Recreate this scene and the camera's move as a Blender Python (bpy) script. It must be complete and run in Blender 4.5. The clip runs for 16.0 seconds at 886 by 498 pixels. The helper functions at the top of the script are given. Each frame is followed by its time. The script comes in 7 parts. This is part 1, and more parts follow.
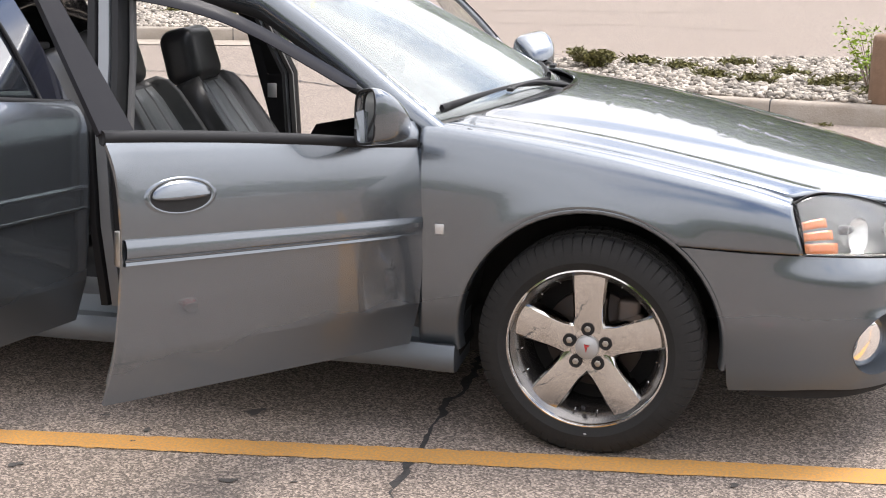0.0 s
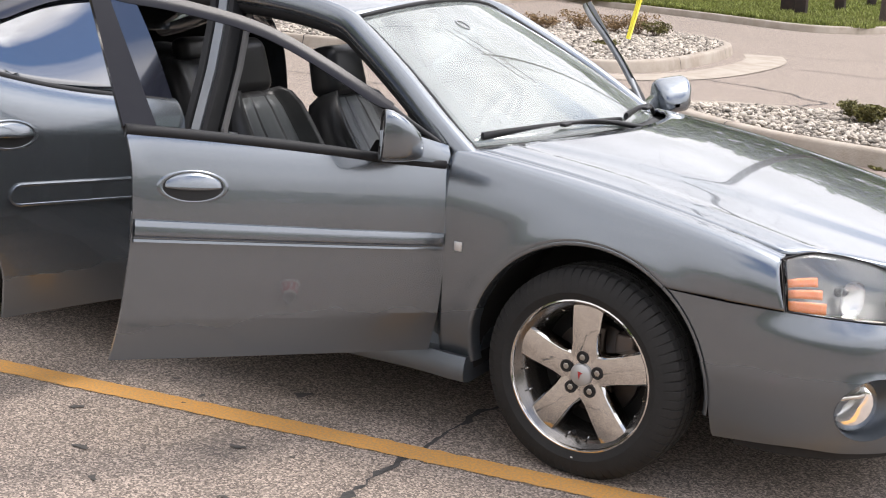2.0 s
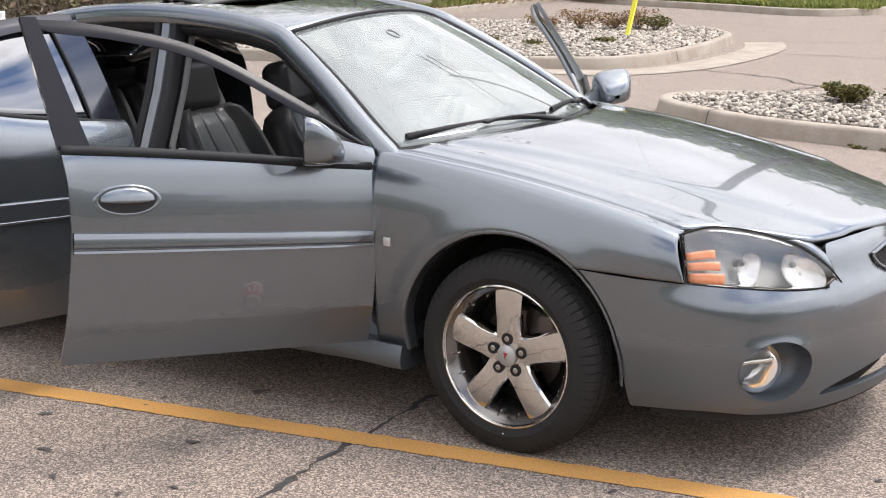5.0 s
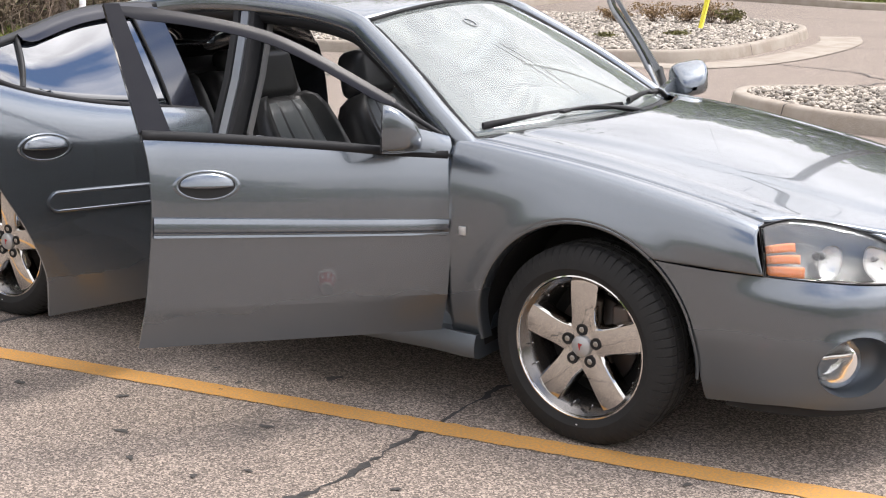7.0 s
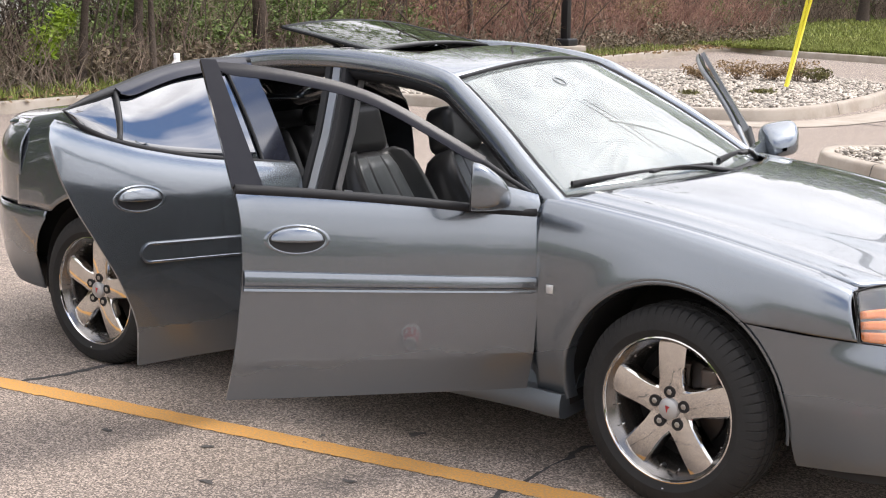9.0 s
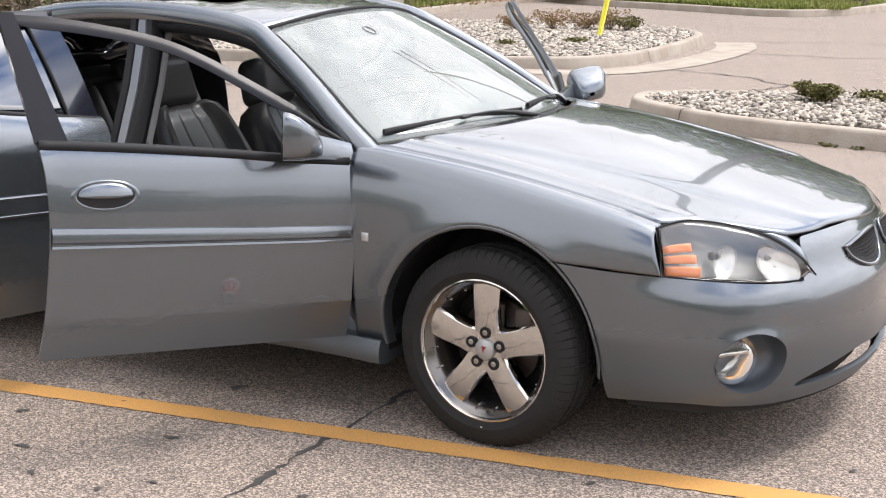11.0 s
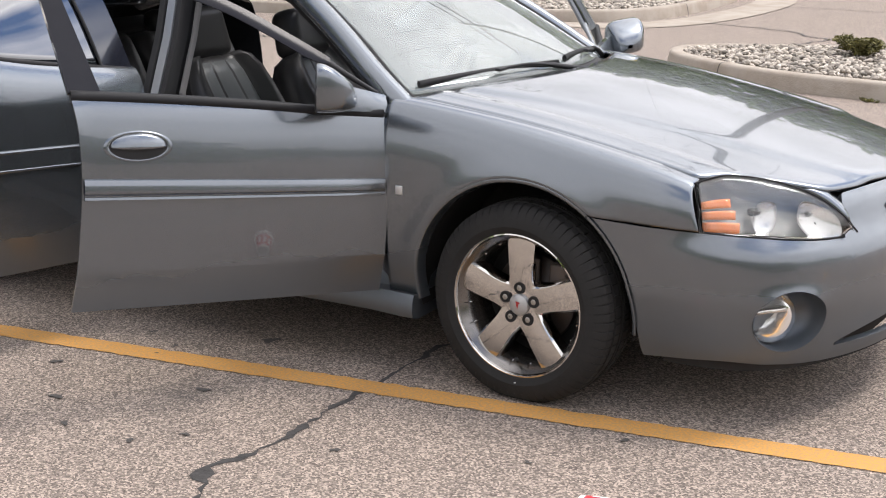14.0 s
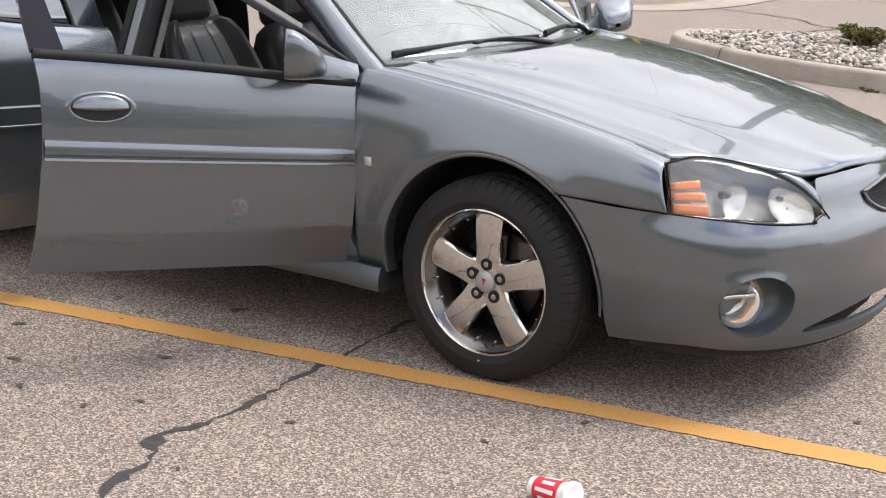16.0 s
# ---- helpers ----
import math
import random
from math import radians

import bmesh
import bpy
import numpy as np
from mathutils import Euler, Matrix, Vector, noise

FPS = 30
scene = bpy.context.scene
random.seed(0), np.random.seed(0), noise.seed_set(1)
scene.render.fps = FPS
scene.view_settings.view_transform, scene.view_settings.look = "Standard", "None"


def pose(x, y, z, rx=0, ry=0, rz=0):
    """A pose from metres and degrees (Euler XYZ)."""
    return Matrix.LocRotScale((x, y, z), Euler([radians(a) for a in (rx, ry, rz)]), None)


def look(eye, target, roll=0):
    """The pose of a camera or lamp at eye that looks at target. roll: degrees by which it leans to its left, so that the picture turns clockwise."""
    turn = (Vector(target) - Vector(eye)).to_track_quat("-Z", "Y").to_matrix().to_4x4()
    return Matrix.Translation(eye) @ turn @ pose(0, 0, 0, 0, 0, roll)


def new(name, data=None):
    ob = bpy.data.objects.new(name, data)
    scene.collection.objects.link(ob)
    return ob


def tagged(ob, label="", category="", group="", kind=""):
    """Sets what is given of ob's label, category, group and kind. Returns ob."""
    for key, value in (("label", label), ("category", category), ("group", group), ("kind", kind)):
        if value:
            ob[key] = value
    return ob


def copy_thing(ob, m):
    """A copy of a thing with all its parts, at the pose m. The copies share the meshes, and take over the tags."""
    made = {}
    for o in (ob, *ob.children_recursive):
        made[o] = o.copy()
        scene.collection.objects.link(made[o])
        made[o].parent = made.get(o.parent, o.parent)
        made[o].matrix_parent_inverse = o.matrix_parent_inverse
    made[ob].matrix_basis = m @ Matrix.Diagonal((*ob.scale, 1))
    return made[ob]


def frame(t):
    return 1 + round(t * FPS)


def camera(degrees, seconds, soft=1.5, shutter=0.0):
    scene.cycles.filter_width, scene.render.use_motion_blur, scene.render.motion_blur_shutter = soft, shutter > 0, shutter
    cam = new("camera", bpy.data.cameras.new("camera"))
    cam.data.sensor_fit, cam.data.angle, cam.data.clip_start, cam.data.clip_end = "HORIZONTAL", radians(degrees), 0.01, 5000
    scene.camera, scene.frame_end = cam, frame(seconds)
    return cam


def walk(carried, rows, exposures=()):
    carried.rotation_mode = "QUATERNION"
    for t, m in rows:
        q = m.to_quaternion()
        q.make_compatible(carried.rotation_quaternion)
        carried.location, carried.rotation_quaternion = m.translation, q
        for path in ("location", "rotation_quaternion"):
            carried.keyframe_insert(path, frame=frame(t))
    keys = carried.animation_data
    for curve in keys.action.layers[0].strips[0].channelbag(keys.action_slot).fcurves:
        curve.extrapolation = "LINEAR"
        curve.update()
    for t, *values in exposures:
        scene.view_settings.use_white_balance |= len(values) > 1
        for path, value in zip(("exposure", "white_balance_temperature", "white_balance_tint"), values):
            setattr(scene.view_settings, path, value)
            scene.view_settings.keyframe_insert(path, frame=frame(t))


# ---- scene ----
EXPOSURES = ((0, 1.31, 6480, 13), (2, 1.16, 6480, 13), (6, 1.12, 6480, 13), (9, 1.26, 6480, 13), (10.2, 1.27, 6480, 13), (12.5, 1.03, 6480, 13), (16, 0.99, 6480, 13))
cam = camera(36.46, 16.0, 1.1)
PATH = [
    (0, (0.418, -4.680, 1.574), (-0.220, -1.841, 0.844), 0.51),
    (0.5, (0.712, -4.639, 1.559), (-0.104, -1.859, 0.782), 3.19),
    (1, (1.027, -4.580, 1.589), (-0.074, -1.888, 0.854), 2.96),
    (1.5, (1.316, -4.673, 1.637), (-0.081, -2.105, 0.966), 1.05),
    (1.6, (1.389, -4.674, 1.619), (-0.027, -2.102, 1.003), 0.94),
    (2, (1.481, -4.597, 1.637), (0.103, -2.023, 0.946), 3.63),
    (2.4, (1.605, -4.562, 1.643), (0.297, -1.940, 1.001), 3.70),
    (2.5, (1.638, -4.564, 1.638), (0.323, -1.943, 1.007), 3.75),
    (3, (1.862, -4.610, 1.637), (0.411, -2.082, 0.926), 0.87),
    (3.1, (1.862, -4.621, 1.646), (0.490, -2.060, 0.900), 1.45),
    (5.3, (1.927, -4.659, 1.665), (0.451, -2.128, 1.020), -0.48),
    (5.5, (1.906, -4.648, 1.662), (0.413, -2.122, 1.038), -0.47),
    (6, (1.919, -4.676, 1.664), (0.400, -2.177, 0.999), -0.00),
    (6.5, (1.908, -4.680, 1.656), (0.360, -2.202, 0.978), -0.16),
    (7, (1.897, -4.674, 1.651), (0.321, -2.216, 0.959), -0.00),
    (7.5, (1.886, -4.665, 1.657), (0.260, -2.226, 1.017), 0.44),
    (7.7, (1.858, -4.637, 1.667), (0.157, -2.244, 1.051), 0.11),
    (8, (1.855, -4.664, 1.667), (0.104, -2.300, 1.080), 0.80),
    (8.5, (1.845, -4.652, 1.660), (0.077, -2.298, 1.084), 0.50),
    (9, (1.867, -4.687, 1.663), (0.134, -2.307, 1.087), 0.39),
    (9.5, (1.881, -4.690, 1.668), (0.173, -2.295, 1.077), 0.40),
    (10, (1.900, -4.686, 1.662), (0.339, -2.198, 1.047), -0.34),
    (10.2, (1.916, -4.692, 1.659), (0.445, -2.151, 1.040), -0.33),
    (12.3, (1.920, -4.683, 1.639), (0.543, -2.118, 0.915), -0.12),
    (12.5, (1.910, -4.673, 1.640), (0.523, -2.114, 0.913), -0.17),
    (13, (1.910, -4.680, 1.637), (0.498, -2.139, 0.897), -0.44),
    (13.5, (1.902, -4.673, 1.638), (0.469, -2.145, 0.894), 0.07),
    (14, (1.896, -4.652, 1.636), (0.445, -2.143, 0.863), 0.02),
    (14.5, (1.896, -4.647, 1.631), (0.410, -2.161, 0.848), 0.20),
    (15, (1.898, -4.649, 1.633), (0.404, -2.169, 0.846), 0.07),
    (15.5, (1.931, -4.655, 1.632), (0.440, -2.189, 0.795), 0.25),
    (16, (1.978, -4.532, 1.604), (0.520, -2.041, 0.786), 1.85),
]
walk(cam, [(t, look(eye, target, roll)) for t, eye, target, roll in PATH], EXPOSURES)

# ---- daylight: thin bright cloud, sun high behind the car ----
SUN_EL, SUN_AZ = 60.0, 46.0      # degrees above the horizon; degrees clockwise from +y


def make_world():
    """Broken bright cloud over blue; the cloud glows towards the sun, as thin cloud does."""
    w = bpy.data.worlds.new("sky")
    scene.world = w
    w.use_nodes = True
    nt = w.node_tree
    nt.nodes.clear()
    L = nt.links.new

    def math_node(op, a, b=None):
        n = nt.nodes.new("ShaderNodeMath")
        n.operation = op
        for i, v in enumerate((a, b)):
            if v is None:
                continue
            if isinstance(v, (int, float)):
                n.inputs[i].default_value = v
            else:
                L(v, n.inputs[i])
        return n.outputs[0]

    out = nt.nodes.new("ShaderNodeOutputWorld")
    bg = nt.nodes.new("ShaderNodeBackground")
    sky = nt.nodes.new("ShaderNodeTexSky")
    sky.sky_type = "NISHITA"
    sky.sun_disc = False
    sky.sun_elevation = radians(SUN_EL)
    sky.sun_rotation = radians(SUN_AZ)
    sky.air_density, sky.dust_density, sky.ozone_density = 1.0, 0.1, 4.5
    co = nt.nodes.new("ShaderNodeTexCoord")
    mp = nt.nodes.new("ShaderNodeMapping")
    mp.inputs["Location"].default_value = CLOUD_SHIFT
    mp.inputs["Scale"].default_value = (1.0, 1.0, 2.2)
    nz = nt.nodes.new("ShaderNodeTexNoise")
    nz.inputs["Scale"].default_value = 1.7
    nz.inputs["Detail"].default_value = 5.0
    nz.inputs["Roughness"].default_value = 0.5
    nz.inputs["Distortion"].default_value = 0.3
    L(co.outputs["Generated"], mp.inputs["Vector"])
    L(mp.outputs["Vector"], nz.inputs["Vector"])
    dot = nt.nodes.new("ShaderNodeVectorMath")
    dot.operation = "DOT_PRODUCT"
    L(co.outputs["Generated"], dot.inputs[0])
    dot.inputs[1].default_value = sun_way
    near = math_node("MAXIMUM", dot.outputs["Value"], 0.0)
    glow = math_node("POWER", near, 4.0)
    # cover: more cloud towards the sun and the horizon, streaks of blue away from them
    sep = nt.nodes.new("ShaderNodeSeparateXYZ")
    L(co.outputs["Generated"], sep.inputs["Vector"])
    low = math_node("MAXIMUM", math_node("SUBTRACT", 0.555, math_node("MAXIMUM", sep.outputs["Z"], 0.0)), 0.0)
    cover = math_node("ADD", nz.outputs["Fac"], math_node("MULTIPLY", glow, 0.12))
    cover = math_node("ADD", cover, math_node("MULTIPLY", low, 0.75))
    rp = nt.nodes.new("ShaderNodeValToRGB")
    rp.color_ramp.elements[0].position, rp.color_ramp.elements[1].position = 0.40, 0.54
    L(cover, rp.inputs["Fac"])
    # a thin even sheet, mottled by thicker lumps
    rise = math_node("ADD", math_node("MULTIPLY", math_node("MAXIMUM", sep.outputs["Z"], 0.0), 0.22), 0.84)
    bright = math_node("ADD", math_node("MULTIPLY", glow, CLOUD_GLOW), math_node("MULTIPLY", rise, CLOUD_BASE))
    lump = nt.nodes.new("ShaderNodeTexNoise")
    lump.inputs["Scale"].default_value, lump.inputs["Detail"].default_value, lump.inputs["Roughness"].default_value = 5.0, 6.0, 0.6
    L(mp.outputs["Vector"], lump.inputs["Vector"])
    bright = math_node("MULTIPLY", bright, math_node("ADD", math_node("MULTIPLY", lump.outputs["Fac"], 1.2), 0.38))
    cloud = nt.nodes.new("ShaderNodeVectorMath")
    cloud.operation = "SCALE"
    cloud.inputs[0].default_value = (1.0, 1.0, 1.02)
    L(bright, cloud.inputs["Scale"])
    mx = nt.nodes.new("ShaderNodeMix")
    mx.data_type = "RGBA"
    L(rp.outputs["Color"], mx.inputs[0])
    L(sky.outputs["Color"], mx.inputs[6])
    L(cloud.outputs["Vector"], mx.inputs[7])
    L(mx.outputs[2], bg.inputs["Color"])
    bg.inputs["Strength"].default_value = 0.12
    L(bg.outputs["Background"], out.inputs["Surface"])


CLOUD_SHIFT, CLOUD_BASE, CLOUD_GLOW = (-7.8, -18.6, -9.3), 6.9, 9.5
sun_way = Vector((math.sin(radians(SUN_AZ)) * math.cos(radians(SUN_EL)), math.cos(radians(SUN_AZ)) * math.cos(radians(SUN_EL)), math.sin(radians(SUN_EL))))
make_world()
sun = new("sun", bpy.data.lights.new("sun", "SUN"))
sun.data.energy, sun.data.angle, sun.data.color = 1.2, radians(17.0), (1.0, 0.95, 0.88)
sun.matrix_world = look(sun_way * 60, (0, 0, 0))


# ---- materials ----
def mat(name, base, rough=0.5, metal=0.0, grain=None, bump=None, coat=0.0, alpha=None, trans=0.0, ior=1.45, sheen=None):
    """A principled material. grain: rows of (scale, share, colour, contrast) mixed over the base; bump: (scale, strength, distance)."""
    m = bpy.data.materials.new(name)
    m.use_nodes = True
    nt = m.node_tree
    b = nt.nodes["Principled BSDF"]
    b.inputs["Base Color"].default_value = (*base, 1)
    b.inputs["Roughness"].default_value = rough
    b.inputs["Metallic"].default_value = metal
    b.inputs["Coat Weight"].default_value = coat
    b.inputs["Coat Roughness"].default_value = 0.03
    b.inputs["Transmission Weight"].default_value = trans
    b.inputs["IOR"].default_value = ior
    if rough > 0.93:
        b.inputs["Specular IOR Level"].default_value = 0.12
    co = nt.nodes.new("ShaderNodeTexCoord")
    L = nt.links.new
    last = None
    for scale, share, colour, contrast in grain or ():
        nz = nt.nodes.new("ShaderNodeTexNoise")
        nz.inputs["Scale"].default_value = scale
        nz.inputs["Detail"].default_value = 6.0
        nz.inputs["Roughness"].default_value = 0.6
        L(co.outputs["Object"], nz.inputs["Vector"])
        rp = nt.nodes.new("ShaderNodeValToRGB")
        rp.color_ramp.elements[0].position = 0.5 - contrast / 2
        rp.color_ramp.elements[1].position = 0.5 + contrast / 2
        L(nz.outputs["Fac"], rp.inputs["Fac"])
        ml = nt.nodes.new("ShaderNodeMath")
        ml.operation = "MULTIPLY"
        ml.inputs[1].default_value = share
        L(rp.outputs["Color"], ml.inputs[0])
        mx = nt.nodes.new("ShaderNodeMix")
        mx.data_type = "RGBA"
        L(ml.outputs[0], mx.inputs[0])
        if last is None:
            mx.inputs[6].default_value = (*base, 1)
        else:
            L(last, mx.inputs[6])
        mx.inputs[7].default_value = (*colour, 1)
        last = mx.outputs[2]
    if last is not None:
        L(last, b.inputs["Base Color"])
    if bump:
        nz = nt.nodes.new("ShaderNodeTexNoise")
        nz.inputs["Scale"].default_value = bump[0]
        nz.inputs["Detail"].default_value = 5.0
        L(co.outputs["Object"], nz.inputs["Vector"])
        bp = nt.nodes.new("ShaderNodeBump")
        bp.inputs["Strength"].default_value = bump[1]
        bp.inputs["Distance"].default_value = bump[2]
        L(nz.outputs["Fac"], bp.inputs["Height"])
        L(bp.outputs["Normal"], b.inputs["Normal"])
    return m


def pieces(m, low, high):
    """Varies a material's brightness piece by piece of a joined mesh."""
    nt = m.node_tree
    b = nt.nodes["Principled BSDF"]
    ge = nt.nodes.new("ShaderNodeNewGeometry")
    mr = nt.nodes.new("ShaderNodeMapRange")
    mr.inputs["To Min"].default_value, mr.inputs["To Max"].default_value = low, high
    hs = nt.nodes.new("ShaderNodeHueSaturation")
    nt.links.new(ge.outputs["Random Per Island"], mr.inputs["Value"])
    nt.links.new(mr.outputs["Result"], hs.inputs["Value"])
    src = b.inputs["Base Color"]
    if src.is_linked:
        nt.links.new(src.links[0].from_socket, hs.inputs["Color"])
    else:
        hs.inputs["Color"].default_value = src.default_value
    nt.links.new(hs.outputs["Color"], src)
    return m


def asphalt_material():
    m = mat("worn_asphalt", (0.220, 0.180, 0.151), 0.92, grain=((0.35, 0.25, (0.24, 0.20, 0.172), 0.5), (2.6, 0.25, (0.165, 0.138, 0.119), 0.35)), bump=(300, 0.5, 0.003))
    nt = m.node_tree
    b = nt.nodes["Principled BSDF"]
    src = b.inputs["Base Color"].links[0].from_socket
    co = nt.nodes.new("ShaderNodeTexCoord")
    vo = nt.nodes.new("ShaderNodeTexVoronoi")
    vo.inputs["Scale"].default_value = 175.0
    nt.links.new(co.outputs["Object"], vo.inputs["Vector"])
    sep = nt.nodes.new("ShaderNodeSeparateColor")
    nt.links.new(vo.outputs["Color"], sep.inputs["Color"])
    rp = nt.nodes.new("ShaderNodeValToRGB")
    e = rp.color_ramp.elements
    e[0].position, e[0].color = 0.0, (0.33, 0.32, 0.31, 1)
    e[1].position, e[1].color = 1.0, (2.32, 2.28, 2.21, 1)
    rp.color_ramp.elements.new(0.55).color = (0.95, 0.95, 0.95, 1)
    nt.links.new(sep.outputs["Red"], rp.inputs["Fac"])
    mx = nt.nodes.new("ShaderNodeMix")
    mx.data_type, mx.blend_type = "RGBA", "MULTIPLY"
    mx.inputs[0].default_value = 0.9
    nt.links.new(src, mx.inputs[6])
    nt.links.new(rp.outputs["Color"], mx.inputs[7])
    # one old oil stain, blotchy, where a car used to drip
    ds = nt.nodes.new("ShaderNodeVectorMath")
    ds.operation = "DISTANCE"
    ds.inputs[1].default_value = (-0.96, -1.41, 0.0)
    nt.links.new(co.outputs["Object"], ds.inputs[0])
    bl = nt.nodes.new("ShaderNodeTexNoise")
    bl.inputs["Scale"].default_value, bl.inputs["Detail"].default_value = 9.0, 5.0
    nt.links.new(co.outputs["Object"], bl.inputs["Vector"])
    su = nt.nodes.new("ShaderNodeMath")
    su.operation = "MULTIPLY_ADD"
    nt.links.new(bl.outputs["Fac"], su.inputs[0])
    su.inputs[1].default_value = 0.34
    nt.links.new(ds.outputs["Value"], su.inputs[2])
    mr = nt.nodes.new("ShaderNodeMapRange")
    mr.inputs["From Min"].default_value, mr.inputs["From Max"].default_value = 0.17, 0.36
    mr.inputs["To Min"].default_value, mr.inputs["To Max"].default_value = 0.4, 0.0
    nt.links.new(su.outputs[0], mr.inputs["Value"])
    st = nt.nodes.new("ShaderNodeMix")
    st.data_type = "RGBA"
    nt.links.new(mr.outputs["Result"], st.inputs[0])
    nt.links.new(mx.outputs[2], st.inputs[6])
    st.inputs[7].default_value = (0.06, 0.055, 0.05, 1)
    nt.links.new(st.outputs[2], b.inputs["Base Color"])
    return m


ASPHALT = asphalt_material()
LINE = mat("yellow_road_paint", (0.61, 0.285, 0.055), 0.8, grain=((9, 0.35, (0.52, 0.29, 0.07), 0.4), (110, 0.6, (0.30, 0.22, 0.13), 0.16)), bump=(260, 0.5, 0.003))
TAR = mat("crack_sealant", (0.026, 0.024, 0.023), 0.75, grain=((40, 0.5, (0.09, 0.085, 0.08), 0.4),), bump=(120, 0.4, 0.004))
CONCRETE = mat("kerb_concrete", (0.31, 0.265, 0.215), 0.9, grain=((0.9, 0.6, (0.22, 0.165, 0.12), 0.35), (7, 0.4, (0.25, 0.21, 0.17), 0.3), (3.2, 0.5, (0.43, 0.385, 0.33), 0.22), (45, 0.45, (0.36, 0.32, 0.27), 0.4)), bump=(70, 0.5, 0.008))
GRAVEL_BED = mat("gravel_bed", (0.30, 0.27, 0.24), 0.95, grain=((25, 0.6, (0.16, 0.14, 0.12), 0.4),), bump=(40, 0.8, 0.02))
STONE = pieces(mat("river_stone", (0.38, 0.34, 0.29), 0.85, grain=((6, 0.4, (0.25, 0.20, 0.155), 0.4),)), 0.35, 1.6)
GRASS = pieces(mat("grass_blade", (0.19, 0.225, 0.045), 0.7, grain=((0.7, 0.5, (0.27, 0.25, 0.09), 0.4),)), 0.5, 1.5)
TURF = mat("turf", (0.085, 0.105, 0.026), 0.95, grain=((1.1, 0.55, (0.13, 0.115, 0.055), 0.45), (16, 0.5, (0.03, 0.048, 0.012), 0.4)), bump=(30, 0.8, 0.03))
BARK = mat("bark", (0.06, 0.046, 0.037), 0.95, grain=((8, 0.6, (0.10, 0.08, 0.066), 0.4),), bump=(30, 0.9, 0.02))
TWIG = pieces(mat("bare_twig", (0.18, 0.135, 0.105), 0.95), 0.45, 1.5)
# twig colour darkened: shade under the wood's canopy is put into it
TWIG_SHADE = pieces(mat("shade_toned_stem", (0.055, 0.042, 0.034), 0.95), 0.5, 1.4)
TWIG_RED = pieces(mat("reddish_twig", (0.23, 0.13, 0.10), 0.95), 0.45, 1.5)
LEAF = pieces(mat("leaf", (0.145, 0.20, 0.05), 0.6, grain=((0.8, 0.4, (0.05, 0.09, 0.02), 0.4),)), 0.55, 1.5)
LEAF_BRIGHT = pieces(mat("spring_leaf", (0.22, 0.32, 0.02), 0.6), 0.6, 1.3)
LEAF_DRY = pieces(mat("dry_leaf", (0.25, 0.165, 0.085), 0.8), 0.6, 1.4)
LEAF_TAN = pieces(mat("dead_leaf", (0.15, 0.115, 0.075), 0.85), 0.5, 1.4)
TWIG_TAN = pieces(mat("tan_stem", (0.19, 0.15, 0.11), 0.9), 0.5, 1.4)
LEAF_SHRUB = pieces(mat("shrub_leaf", (0.115, 0.105, 0.03), 0.7), 0.5, 1.4)
POST_DARK = mat("dark_post", (0.012, 0.012, 0.014), 0.5, bump=(30, 0.3, 0.004))
POST_WOOD = mat("dark_stained_timber", (0.022, 0.016, 0.016), 0.7, grain=((6, 0.35, (0.11, 0.055, 0.045), 0.25), (30, 0.4, (0.035, 0.025, 0.024), 0.4)), bump=(40, 0.5, 0.006))
WOOD = mat("weathered_wood", (0.23, 0.145, 0.095), 0.85, grain=((14, 0.5, (0.16, 0.10, 0.065), 0.4),), bump=(40, 0.6, 0.006))
POLE_YELLOW = mat("yellow_plastic", (0.72, 0.62, 0.03), 0.45, grain=((5, 0.25, (0.6, 0.52, 0.05), 0.4),))
WALL_PALE = mat("pale_stucco", (0.55, 0.52, 0.50), 0.9, grain=((0.6, 0.4, (0.38, 0.36, 0.34), 0.5),))


# ---- mesh tools ----
def part(name, bm, material, parent=None, label="", smooth=True):
    """Links a bmesh as one mesh object, under a thing or a part."""
    me = bpy.data.meshes.new(name)
    bm.normal_update()
    bm.to_mesh(me)
    bm.free()
    me.materials.append(material)
    if smooth:
        me.shade_smooth()
    ob = new(name, me)
    if parent is not None:
        ob.parent = parent
    if label:
        tagged(ob, label)
    return ob


def from_lists(name, verts, faces, material, parent=None, label="", smooth=False):
    me = bpy.data.meshes.new(name)
    me.from_pydata(verts, [], faces)
    me.materials.append(material)
    if smooth:
        me.shade_smooth()
    ob = new(name, me)
    if parent is not None:
        ob.parent = parent
    if label:
        tagged(ob, label)
    return ob


def spl(xs, ys):
    """A smooth curve through the points (monotone between them)."""
    xs, ys = np.array(xs, float), np.array(ys, float)
    h, d = np.diff(xs), np.diff(ys) / np.diff(xs)
    m = np.empty(len(xs))
    m[0], m[-1] = d[0], d[-1]
    for i in range(1, len(xs) - 1):
        m[i] = 0 if d[i - 1] * d[i] <= 0 else 2 * d[i - 1] * d[i] / (d[i - 1] + d[i])

    def f(x):
        x = min(max(x, xs[0]), xs[-1])
        i = min(max(int(np.searchsorted(xs, x)) - 1, 0), len(h) - 1)
        t = (x - xs[i]) / h[i]
        return float((2 * t**3 - 3 * t * t + 1) * ys[i] + (t**3 - 2 * t * t + t) * h[i] * m[i] + (3 * t * t - 2 * t**3) * ys[i + 1] + (t**3 - t * t) * h[i] * m[i + 1])

    return f


